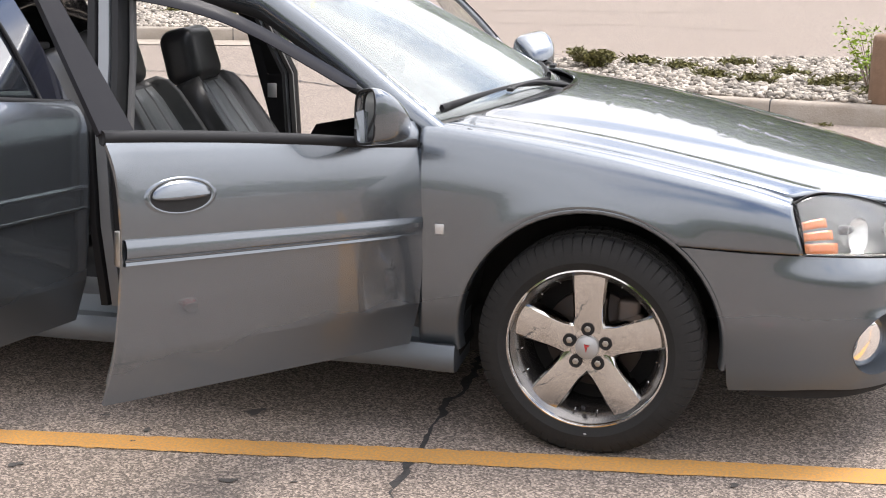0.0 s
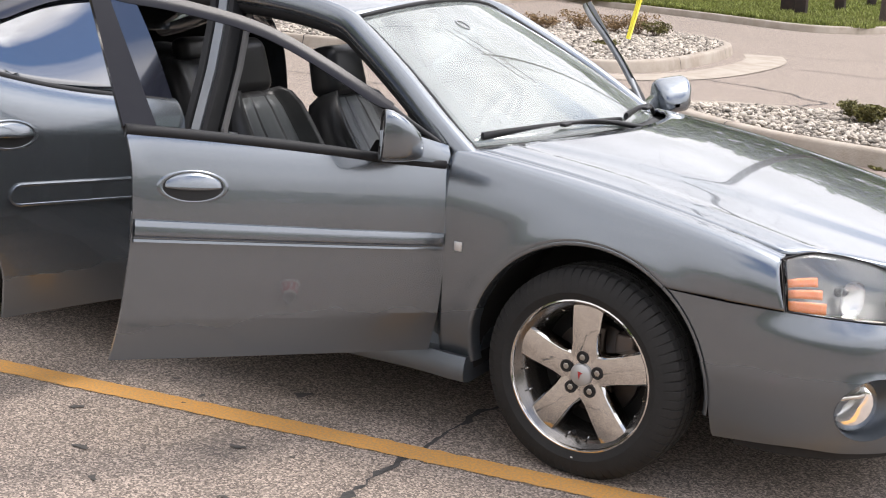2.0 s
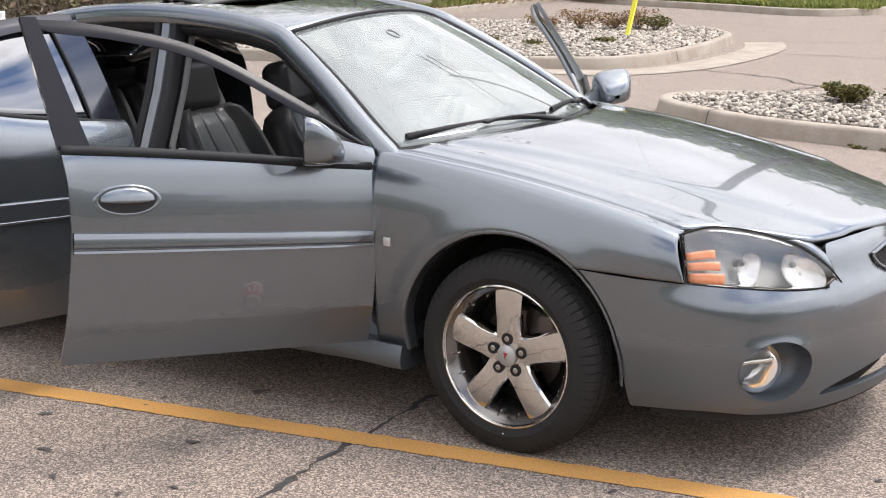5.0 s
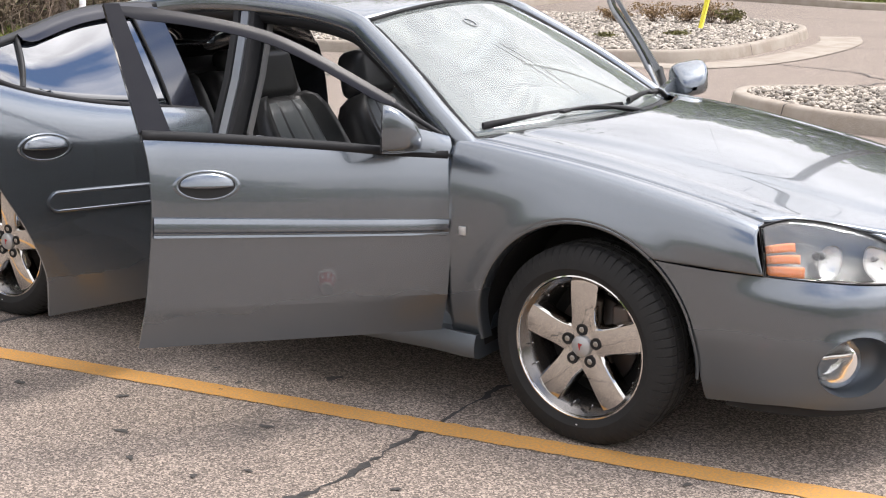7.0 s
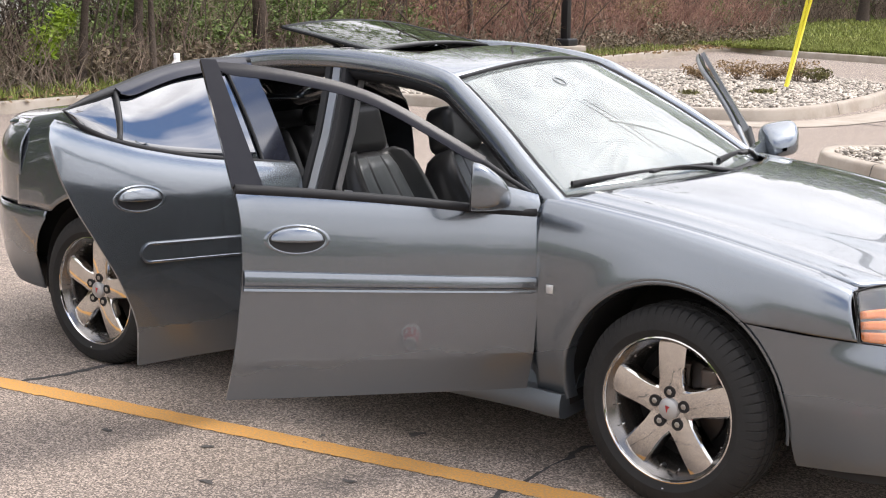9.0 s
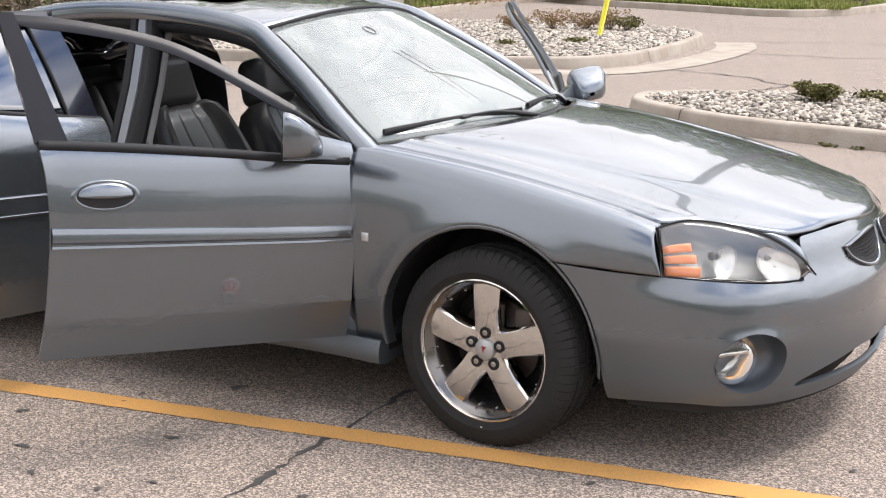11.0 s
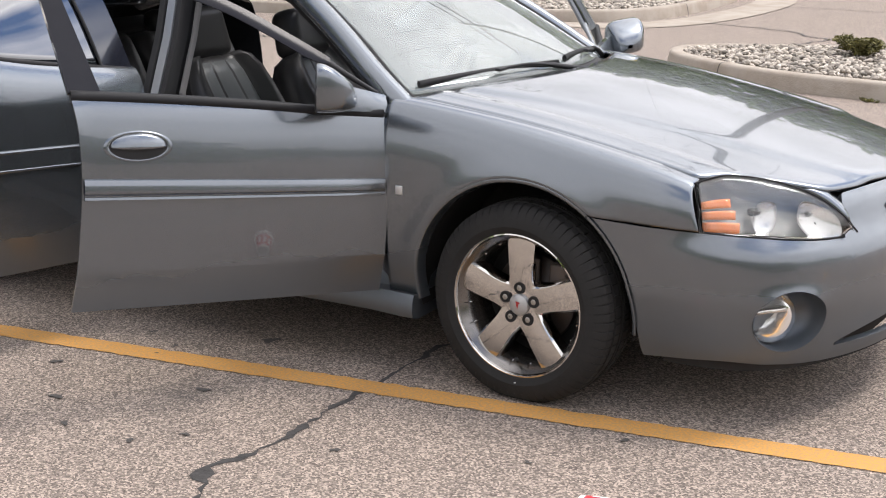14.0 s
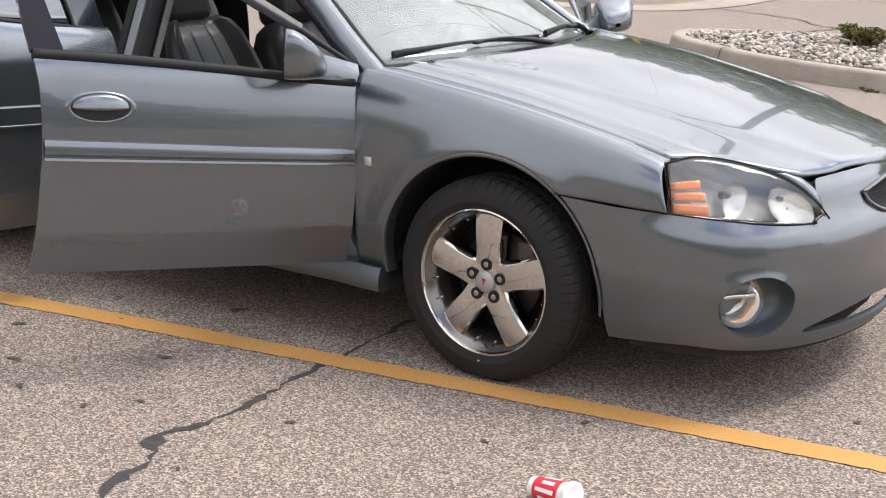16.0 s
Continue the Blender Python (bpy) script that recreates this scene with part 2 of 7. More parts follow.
def catmull(pts, n):
    """n points on a smooth curve through pts, evenly by arc length."""
    p = [Vector(q) for q in pts]
    p = [2 * p[0] - p[1], *p, 2 * p[-1] - p[-2]]
    fine = []
    for i in range(1, len(p) - 2):
        for k in range(24):
            t = k / 24
            a, b, c, d = p[i - 1], p[i], p[i + 1], p[i + 2]
            fine.append(0.5 * (2 * b + (c - a) * t + (2 * a - 5 * b + 4 * c - d) * t * t + (3 * b - a - 3 * c + d) * t**3))
    fine.append(p[-2])
    s = np.cumsum([0] + [(fine[i + 1] - fine[i]).length for i in range(len(fine) - 1)])
    out = []
    for v in np.linspace(0, s[-1], n):
        i = min(max(int(np.searchsorted(s, v)) - 1, 0), len(fine) - 2)
        f = (v - s[i]) / max(s[i + 1] - s[i], 1e-9)
        out.append(fine[i].lerp(fine[i + 1], min(max(f, 0), 1)))
    return out


def add_grid(bm, rows, flip=False, skip=None, close=False):
    """A sheet from rows of points."""
    vs = [[bm.verts.new(p) for p in row] for row in rows]
    n = len(vs[0])
    for i in range(len(vs) - 1):
        for j in range(n if close else n - 1):
            if skip and skip(i, j):
                continue
            q = [vs[i][j], vs[i][(j + 1) % n], vs[i + 1][(j + 1) % n], vs[i + 1][j]]
            if len({tuple(round(c, 6) for c in v.co) for v in q}) < 3:
                continue
            try:
                bm.faces.new(q[::-1] if flip else q)
            except ValueError:
                pass
    return vs


def add_tube(bm, path, radius, seg=8, squash=1.0, up=(0, 0, 1), caps=True):
    """A tube along path; radius may be a number or one for each point; squash flattens it across up."""
    path = [Vector(p) for p in path]
    rows = []
    for i, p in enumerate(path):
        t = (path[min(i + 1, len(path) - 1)] - path[max(i - 1, 0)]).normalized()
        a = t.cross(Vector(up))
        if a.length < 1e-4:
            a = t.cross(Vector((1, 0, 0)))
        a.normalize()
        b = a.cross(t).normalized()
        r = radius[i] if isinstance(radius, (list, tuple)) else radius
        rows.append([p + a * r * math.cos(6.28318 * k / seg) + b * r * squash * math.sin(6.28318 * k / seg) for k in range(seg)])
    vs = add_grid(bm, rows, close=True)
    if caps:
        bm.faces.new(vs[0])
        bm.faces.new(vs[-1][::-1])
    return vs


def add_box(bm, centre, size, bevel=0.0, turn=None, seg=2):
    r = bmesh.ops.create_cube(bm, size=1.0)
    vs = r["verts"]
    bmesh.ops.scale(bm, vec=size, verts=vs)
    if bevel:
        es = list({e for v in vs for e in v.link_edges})
        got = bmesh.ops.bevel(bm, geom=es, offset=bevel, segments=seg, affect="EDGES", profile=0.5)
        vs = list({v for f in got["faces"] for v in f.verts} | {v for v in vs if v.is_valid})
    m = Matrix.Translation(centre) @ (turn.to_4x4() if turn else Matrix())
    bmesh.ops.transform(bm, matrix=m, verts=vs)
    return vs


def add_lathe(bm, profile, seg=48, axis="z", centre=(0, 0, 0)):
    """Turns a profile of (radius, height) about an axis."""
    rows = []
    for r, h in profile:
        row = []
        for k in range(seg):
            a = 6.283185 * k / seg
            p = {"z": (r * math.cos(a), r * math.sin(a), h), "y": (r * math.cos(a), h, r * math.sin(a)), "x": (h, r * math.cos(a), r * math.sin(a))}[axis]
            row.append(Vector(p) + Vector(centre))
        rows.append(row)
    return add_grid(bm, rows, close=True)


def empty(name, at=(0, 0, 0), label="", category="", group="", kind=""):
    ob = new(name)
    ob.location = at
    return tagged(ob, label, category, group, kind)


# ---- ground ----
def ground_sheet():
    """One sheet to the horizon, finer near the middle."""
    xs = sorted({*np.round(np.linspace(-30, 30, 61), 2), *(-2500, -1200, -600, -300, -150, -80, -50), 50, 80, 150, 300, 600, 1200, 2500})
    ys = sorted({*np.round(np.linspace(-30, 50, 81), 2), *(-2500, -1200, -600, -300, -150, -80, -50), 80, 150, 300, 600, 1200, 2500})
    verts = [(x, y, -0.004 + 0.004 * noise.noise((x * 0.3, y * 0.3, 0)) if abs(x) < 40 and abs(y) < 50 and not (abs(x) < 8 and abs(y) < 8) else -0.002) for y in ys for x in xs]
    n = len(xs)
    faces = [(j * n + i, j * n + i + 1, j * n + n + i + 1, j * n + n + i) for j in range(len(ys) - 1) for i in range(n - 1)]
    return from_lists("ground", verts, faces, ASPHALT, smooth=True)


tagged(ground_sheet(), "sun-bleached grey asphalt parking lot with fine stones", "ground", kind="structure")


def ribbon(name, pts, width, material, label, category, lift=0.004, wobble=0.0, ragged=0.0):
    """A thin layer laid on the ground along a line; its edges may wander."""
    path = catmull([(*p, 0) for p in pts], max(8, int(sum((Vector(b) - Vector(a)).length for a, b in zip(pts, pts[1:])) / 0.03)))
    bm = bmesh.new()
    rows = []
    for i, p in enumerate(path):
        t = (path[min(i + 1, len(path) - 1)] - path[max(i - 1, 0)]).normalized()
        nrm = Vector((-t.y, t.x, 0))
        w = width if not callable(width) else width(i / (len(path) - 1))
        off = wobble * noise.noise((p.x * 6, p.y * 6, 3.0)) + wobble * 0.6 * noise.noise((p.x * 21, p.y * 21, 5.0))
        a = w / 2 + ragged * noise.noise((p.x * 30, p.y * 30, 1.0))
        b = w / 2 + ragged * noise.noise((p.x * 30, p.y * 30, 9.0))
        rows.append([p + nrm * (off + a) + Vector((0, 0, lift)), p + nrm * (off - b) + Vector((0, 0, lift))])
    add_grid(bm, rows, flip=True)
    return tagged(part(name, bm, material), label, category, kind="structure")


ribbon("parking_line", [(-9, -2.137), (-3, -1.369), (0, -0.985), (3, -0.601), (6, -0.217)], 0.108, LINE, "worn yellow painted parking line on the asphalt", "line", lift=0.001, ragged=0.010)
ribbon("parking_line", [(-13.0, 4.6), (-9.0, 2.4), (-7.5, 1.6)], 0.108, LINE, "faded yellow painted parking line on the asphalt", "line", ragged=0.008)
ribbon("crack_seal", [(-0.36, -2.35), (-0.44, -2.0), (-0.53, -1.86), (-0.50, -1.75), (-0.47, -1.6), (-0.475, -1.37), (-0.47, -1.0), (-0.485, -0.79), (-0.47, -0.57), (-0.46, 0.0)],
       lambda f: 0.008 + 0.027 * min(1.0, max(0.0, 0.55 + 1.6 * noise.noise((f * 17, 0.0, 4.0)))) * (0.25 if 0.655 < f < 0.70 else 1.0) + (0.04 if 0.19 < f < 0.23 else 0.0), TAR, "black tar sealing an asphalt crack", "crack", lift=-0.0002, wobble=0.034, ragged=0.022)
for pts in ([(-4.45, 17.4), (-3.83, 17.3), (-2.99, 17.7), (-1.88, 17.75), (0.6, 18.3)], [(-3.72, 14.9), (-2.97, 14.94), (-2.2, 14.8), (-1.43, 15.1), (0.6, 14.7)], [(-3.87, 12.05), (-3.13, 11.73), (-2.6, 11.47), (-2.32, 11.08), (-2.0, 10.75), (-2.34, 9.84)], [(-9.0, 8.2), (-6.5, 7.7), (-4.8, 7.9), (-3.2, 7.2)], [(-12.5, 21.0), (-8.0, 21.6), (-4.4, 20.6), (-1.0, 21.4)]):
    ribbon("crack_line", pts, 0.030, TAR, "thin open crack in old asphalt", "crack", lift=0.004, wobble=0.06, ragged=0.014)
ribbon("crack_seal", [(-2.86, -1.9), (-2.84, -1.47), (-2.80, -1.21), (-2.73, -0.89), (-2.70, -0.3)], 0.03, TAR, "narrow black tar seal across the asphalt", "crack", lift=-0.0002, wobble=0.022, ragged=0.016)


# ---- kerbed islands ----
def inset(outline, d):
    """The outline moved inwards (to its left) by d."""
    out = []
    n = len(outline)
    for i, p in enumerate(outline):
        t = (outline[(i + 1) % n] - outline[i - 1]).normalized()
        out.append(p + Vector((-t.y, t.x, 0)) * d)
    return out


def closed_curve(pts, step=0.12):
    p = [Vector((*q, 0)) for q in pts]
    n = len(p)
    out = []
    for i in range(n):
        a, b, c, d = p[i - 1], p[i], p[(i + 1) % n], p[(i + 2) % n]
        k = max(2, int((c - b).length / step))
        for j in range(k):
            t = j / k
            out.append(0.5 * (2 * b + (c - a) * t + (2 * a - 5 * b + 4 * c - d) * t * t + (3 * b - a - 3 * c + d) * t**3))
    return out


def kerb_loop(name, outline, label):
    """A concrete kerb with a battered face and rounded top, 0.15 m high, along a closed outline."""
    bm = bmesh.new()
    rows = []
    for d, z in ((0.0, -0.02), (0.03, 0.12), (0.042, 0.142), (0.065, 0.15), (0.15, 0.152), (0.165, 0.14), (0.165, 0.0)):
        rows.append([q + Vector((0, 0, z + 0.004 * noise.noise(q * 0.8))) for q in inset(outline, d)])
    add_grid(bm, rows, close=True)
    return tagged(part(name, bm, CONCRETE), label, "kerb", kind="structure")


def kerb_line(name, pts, label, flip=False):
    path = catmull([(*p, 0) for p in pts], int(sum((Vector(b) - Vector(a)).length for a, b in zip(pts, pts[1:])) / 0.25))
    bm = bmesh.new()
    rows = []
    for d, z in ((0.0, -0.02), (0.03, 0.12), (0.042, 0.142), (0.065, 0.15), (0.15, 0.152), (0.165, 0.14), (0.165, 0.0)):
        row = []
        for i, q in enumerate(path):
            t = (path[min(i + 1, len(path) - 1)] - path[max(i - 1, 0)]).normalized()
            s = -1 if flip else 1
            row.append(q + Vector((-t.y, t.x, 0)) * d * s + Vector((0, 0, z)))
        rows.append(row)
    add_grid(bm, rows, flip=flip)
    return tagged(part(name, bm, CONCRETE), label, "kerb", kind="structure")


def kerb_joints(kerb, outline, step, first=0.0):
    """Dark gaps between the lengths of a kerb, each a thin sunk strip over its face and top."""
    run, due = 0.0, first
    n = len(outline)
    for i in range(n):
        a, b = outline[i], outline[(i + 1) % n]
        run += (b - a).length
        if run < due:
            continue
        due += step
        t = (b - a).normalized()
        m = Vector((-t.y, t.x, 0))
        bm = bmesh.new()
        rows = []
        for d, z in ((-0.002, 0.0), (0.028, 0.12), (0.040, 0.144), (0.064, 0.1525), (0.15, 0.1545)):
            c = a + m * d + Vector((0, 0, z + 0.004 * noise.noise(a * 0.8)))
            w = 0.006 + 0.004 * noise.noise(Vector((i, d * 40, z * 30)))
            rows.append([c - t * w, c + t * w])
        add_grid(bm, rows)
        part("kerb_joint", bm, TAR, kerb, "dark open joint in the kerb", smooth=False)


def bed(name, outline, material, label, z=0.11, hump=0.05):
    """The filling of an island, domed a little."""
    c = sum(outline, Vector()) / len(outline)
    bm = bmesh.new()
    rows = []
    for f in np.linspace(1, 0.03, 9):
        rows.append([c + (q - c) * f + Vector((0, 0, z + hump * (1 - f))) for q in inset(outline, 0.15)])
    add_grid(bm, rows, close=True)
    return tagged(part(name, bm, material), label, "gravel bed", kind="structure")


def inside(p, poly):
    hit = False
    n = len(poly)
    for i in range(n):
        a, b = poly[i], poly[(i + 1) % n]
        if (a.y > p[1]) != (b.y > p[1]) and p[0] < (b.x - a.x) * (p[1] - a.y) / (b.y - a.y) + a.x:
            hit = not hit
    return hit


def stones(name, outline, count, size, z, label, seed, hump=0.05):
    """Loose rounded stones heaped over a bed, each a small lump, joined as one."""
    rnd = random.Random(seed)
    inner = inset(outline, 0.17)
    c = sum(outline, Vector()) / len(outline)
    far = max((q - c).length for q in outline)
    x0, x1 = min(q.x for q in inner), max(q.x for q in inner)
    y0, y1 = min(q.y for q in inner), max(q.y for q in inner)
    base = bmesh.new()
    bmesh.ops.create_icosphere(base, subdivisions=1, radius=1)
    bv = [v.co.copy() for v in base.verts]
    bf = [[v.index for v in f.verts] for f in base.faces]
    base.free()
    verts, faces = [], []
    made = 0
    while made < count:
        p = (rnd.uniform(x0, x1), rnd.uniform(y0, y1))
        if not inside(p, inner):
            continue
        made += 1
        s = size * rnd.uniform(0.55, 1.5)
        m = Matrix.Translation((p[0], p[1], z + hump * (1 - min(1, (Vector((*p, 0)) - c).length / far)) + s * rnd.uniform(0.0, 0.5))) @ Euler((rnd.uniform(-0.5, 0.5), rnd.uniform(-0.5, 0.5), rnd.uniform(0, 6.3))).to_matrix().to_4x4() @ Matrix.Diagonal((s * rnd.uniform(0.8, 1.4), s * rnd.uniform(0.6, 1.0), s * rnd.uniform(0.4, 0.75), 1))
        k = len(verts)
        verts += [m @ (v * rnd.uniform(0.85, 1.15)) for v in bv]
        faces += [[k + i for i in f] for f in bf]
    return tagged(from_lists(name, verts, faces, STONE, smooth=True), label, "stones", kind="stuff")


ISLAND_FAR = closed_curve([(-16.0, 9.3), (-11.0, 9.9), (-7.1, 10.88), (-5.3, 11.35), (-4.72, 11.9), (-4.5, 13.0), (-4.6, 15.2), (-5.0, 17.0), (-6.0, 18.2), (-7.4, 18.5), (-10.0, 18.3)][2:] + [(-11.5, 17.6), (-12.0, 14.0), (-11.0, 10.6)])
ISLAND_NEAR = closed_curve([(-2.85, 8.1), (-2.6, 7.45), (-1.65, 6.72), (-0.6, 6.38), (0.6, 6.15), (1.6, 6.02), (4.5, 5.6), (7.5, 5.4), (8.2, 7.5), (7.5, 10.2), (4.0, 10.2), (1.8, 9.9), (-0.5, 9.35), (-1.9, 8.85), (-2.6, 8.5)])
kerb_joints(kerb_loop("kerb_island_far", ISLAND_FAR, "pale concrete kerb round a gravel island"), ISLAND_FAR, 2.6, 1.35)
kerb_joints(kerb_loop("kerb_island_near", ISLAND_NEAR, "stained tan concrete kerb round a gravel island"), ISLAND_NEAR, 2.7, 1.55)
BED_FAR = bed("gravel_bed_far", ISLAND_FAR, GRAVEL_BED, "grey gravel bed of a parking island")
BED_NEAR = bed("gravel_bed_near", ISLAND_NEAR, GRAVEL_BED, "grey gravel bed of a parking island")
stones("stones_far", ISLAND_FAR, 21000, 0.030, 0.13, "pale rounded river stones on a parking island", 3)
stones("stones_near", ISLAND_NEAR, 20000, 0.0245, 0.13, "pale rounded river stones on a parking island", 4)
# flared apron of the far island
ribbon("concrete_apron", [(-7.5, 10.45), (-5.6, 10.85), (-4.55, 11.2), (-4.05, 12.4), (-3.95, 14.3), (-4.1, 15.8), (-4.45, 16.9)], 0.62, CONCRETE, "pale concrete gutter apron beside a kerb", "gutter", lift=0.006)

kerb_line("kerb_verge", [(-12.6, -30), (-12.8, -10), (-12.95, 5.7), (-12.95, 14), (-12.95, 22), (-13.5, 27.5), (-13.3, 28.9), (-11.3, 27.5), (-8.4, 26.0), (-6.2, 24.7), (-5.2, 24.9), (-4.5, 26.4), (-4.2, 29), (-4.2, 34), (-4.5, 60)], "weathered concrete kerb along a grass verge")


KERB_PTS = [(-12.6, -30), (-12.8, -10), (-12.95, 5.7), (-12.95, 14), (-12.95, 22), (-13.5, 27.5), (-13.3, 28.9), (-11.3, 27.5), (-8.4, 26.0), (-6.2, 24.7), (-5.2, 24.9), (-4.5, 26.4), (-4.2, 29), (-4.2, 34), (-4.5, 60)]


def verge_z(x, y):
    d = max(0.0, -13.1 - x) + max(0.0, y - 30) * 0.3
    return 0.135 + 0.02 * min(d, 30) + 0.03 * min(d, 1.0) * noise.noise((x * 0.9, y * 0.9, 0.0))


def verge():
    """Raised ground behind the kerb, out to beyond the wood."""
    bm = bmesh.new()
    left = catmull([(*p, 0) for p in KERB_PTS[:7]], 130)
    rows = []
    for q in left:
        row = []
        for d in (0.16, 0.5, 1.0, 1.6, 2.4, 4, 7, 12, 30, 80):
            p = Vector((q.x - d, q.y + (0.35 * d if q.y > 22 else 0), 0))
            row.append(Vector((p.x, p.y, verge_z(p.x, p.y))))
        rows.append(row)
    add_grid(bm, rows)
    far = catmull([(*p, 0) for p in KERB_PTS[6:]], 90)
    rows = []
    for q in far:
        row = []
        for f in (0.0, 0.02, 0.05, 0.1, 0.2, 0.4, 1.0):
            o = Vector((-0.11, 0.12, 0)) if q.y < 25.5 or q.x < -6 else Vector((-0.16, 0, 0))
            a = q + o
            b = Vector((-46 + 1.5 * (q.x + 14), 90, 0))
            p = a.lerp(b, f)
            row.append(Vector((p.x, p.y, verge_z(p.x, p.y) if f > 0 else 0.135)))
        rows.append(row)
    add_grid(bm, rows)
    bmesh.ops.recalc_face_normals(bm, faces=bm.faces[:])
    if sum(f.normal.z for f in bm.faces) < 0:
        bmesh.ops.reverse_faces(bm, faces=bm.faces[:])
    return part("verge", bm, TURF)


tagged(verge(), "rough green grass verge with dead leaves", "grass", kind="structure")


# ---- car materials ----
PAINT = mat("grey_metallic_paint", (0.140, 0.157, 0.175), 0.26, metal=0.83, grain=((1.3, 0.25, (0.135, 0.149, 0.163), 0.6), (900, 0.35, (0.21, 0.23, 0.25), 0.5)), coat=1.0)
PAINT.node_tree.nodes["Principled BSDF"].inputs["Coat IOR"].default_value = 1.5


def road_film(m):
    """A dull film of road dust low on the body takes the gloss off the paint there."""
    nt = m.node_tree
    b = nt.nodes["Principled BSDF"]
    ge = nt.nodes.new("ShaderNodeNewGeometry")
    sp = nt.nodes.new("ShaderNodeSeparateXYZ")
    nt.links.new(ge.outputs["Position"], sp.inputs["Vector"])
    nz = nt.nodes.new("ShaderNodeTexNoise")
    nz.inputs["Scale"].default_value = 6.0
    nt.links.new(ge.outputs["Position"], nz.inputs["Vector"])
    ad = nt.nodes.new("ShaderNodeMath")
    ad.operation = "MULTIPLY_ADD"
    nt.links.new(nz.outputs["Fac"], ad.inputs[0])
    ad.inputs[1].default_value = 0.10
    nt.links.new(sp.outputs["Z"], ad.inputs[2])
    for low, high, foot, head, name in ((0.02, 1.0, 0.38, 0.50, "Coat Weight"), (0.52, 0.26, 0.37, 0.52, "Roughness")):
        mr = nt.nodes.new("ShaderNodeMapRange")
        mr.inputs["From Min"].default_value, mr.inputs["From Max"].default_value = foot, head
        mr.inputs["To Min"].default_value, mr.inputs["To Max"].default_value = low, high
        nt.links.new(ad.outputs[0], mr.inputs["Value"])
        nt.links.new(mr.outputs["Result"], b.inputs[name])


road_film(PAINT)
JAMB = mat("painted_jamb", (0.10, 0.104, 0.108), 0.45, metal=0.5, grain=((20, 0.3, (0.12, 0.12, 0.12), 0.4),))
JAMB_LIGHT = mat("painted_pillar", (0.19, 0.20, 0.212), 0.45, metal=0.6, grain=((20, 0.3, (0.23, 0.24, 0.25), 0.4),), coat=0.6)
RUBBER = mat("black_rubber", (0.012, 0.012, 0.013), 0.6, bump=(60, 0.1, 0.002))
PLASTIC = mat("black_plastic", (0.018, 0.018, 0.019), 0.45, grain=((90, 0.4, (0.03, 0.03, 0.03), 0.5),), bump=(300, 0.2, 0.001))
GUARD = mat("dusty_smoked_acrylic", (0.020, 0.021, 0.030), 0.14, grain=((3, 0.4, (0.030, 0.031, 0.040), 0.5),))
VISOR = mat("smoked_acrylic", (0.012, 0.013, 0.019), 0.10, grain=((3, 0.4, (0.016, 0.018, 0.026), 0.5),), coat=1.0)
PILLAR_BLACK = mat("satin_black_pillar", (0.014, 0.014, 0.018), 0.20, grain=((5, 0.6, (0.026, 0.026, 0.028), 0.5),))
for m, k in ((GUARD, 0.40), (PILLAR_BLACK, 0.14)):
    m.node_tree.nodes["Principled BSDF"].inputs["Specular IOR Level"].default_value = k
TYRE = mat("tyre_rubber", (0.017, 0.0165, 0.016), 0.85, grain=((14, 0.4, (0.032, 0.030, 0.028), 0.4), (150, 0.3, (0.03, 0.028, 0.027), 0.4)), bump=(220, 0.15, 0.002))
CHROME = mat("chrome", (0.66, 0.645, 0.62), 0.05, metal=1.0, grain=((35, 0.3, (0.42, 0.39, 0.36), 0.35), (160, 0.25, (0.30, 0.28, 0.26), 0.2)))
CHROME_DULL = mat("dusty_chrome", (0.50, 0.48, 0.45), 0.28, metal=1.0, grain=((25, 0.5, (0.2, 0.18, 0.16), 0.4),))
BARREL = mat("dusty_rim_barrel", (0.22, 0.21, 0.20), 0.25, metal=0.9, grain=((25, 0.5, (0.12, 0.11, 0.10), 0.4),))
STEEL_DARK = mat("rusty_brake_iron", (0.09, 0.08, 0.075), 0.55, metal=0.7, grain=((30, 0.5, (0.12, 0.075, 0.05), 0.4),))
WELL = mat("wheel_well", (0.012, 0.011, 0.011), 0.9, grain=((12, 0.4, (0.03, 0.027, 0.024), 0.4),))
LEATHER = mat("black_leather", (0.022, 0.022, 0.023), 0.36, grain=((5, 0.4, (0.036, 0.036, 0.036), 0.5),), bump=(140, 0.25, 0.002))
LEATHER_GREY = mat("perforated_leather", (0.085, 0.092, 0.094), 0.42, bump=(240, 0.4, 0.002))
CLOTH = mat("dark_carpet", (0.02, 0.02, 0.021), 0.95, bump=(200, 0.5, 0.003))
LINER = mat("grey_headliner", (0.16, 0.155, 0.15), 0.95, bump=(200, 0.2, 0.001))
AMBER = mat("amber_reflector", (0.70, 0.205, 0.05), 0.35, grain=((160, 0.3, (0.6, 0.15, 0.03), 0.5),), coat=0.6)
RED_LENS = mat("red_lens", (0.06, 0.006, 0.006), 0.12, coat=1.0)
SILVER = mat("silver_trim", (0.6, 0.6, 0.6), 0.35, metal=0.8)
CAP_GREY = mat("wheel_cap", (0.42, 0.41, 0.40), 0.4, metal=0.4)
RED_MARK = mat("red_enamel", (0.45, 0.04, 0.035), 0.4)
HOUSING = mat("headlamp_bucket", (0.16, 0.165, 0.165), 0.5, metal=0.0, grain=((14, 0.4, (0.17, 0.175, 0.175), 0.4),))
SHIELD = mat("smoked_shield", (0.035, 0.036, 0.037), 0.3, coat=0.4)
REFLECTOR = mat("lamp_reflector", (0.66, 0.66, 0.65), 0.22, metal=0.75, grain=((60, 0.3, (0.6, 0.6, 0.59), 0.4),), bump=(45, 0.35, 0.01))
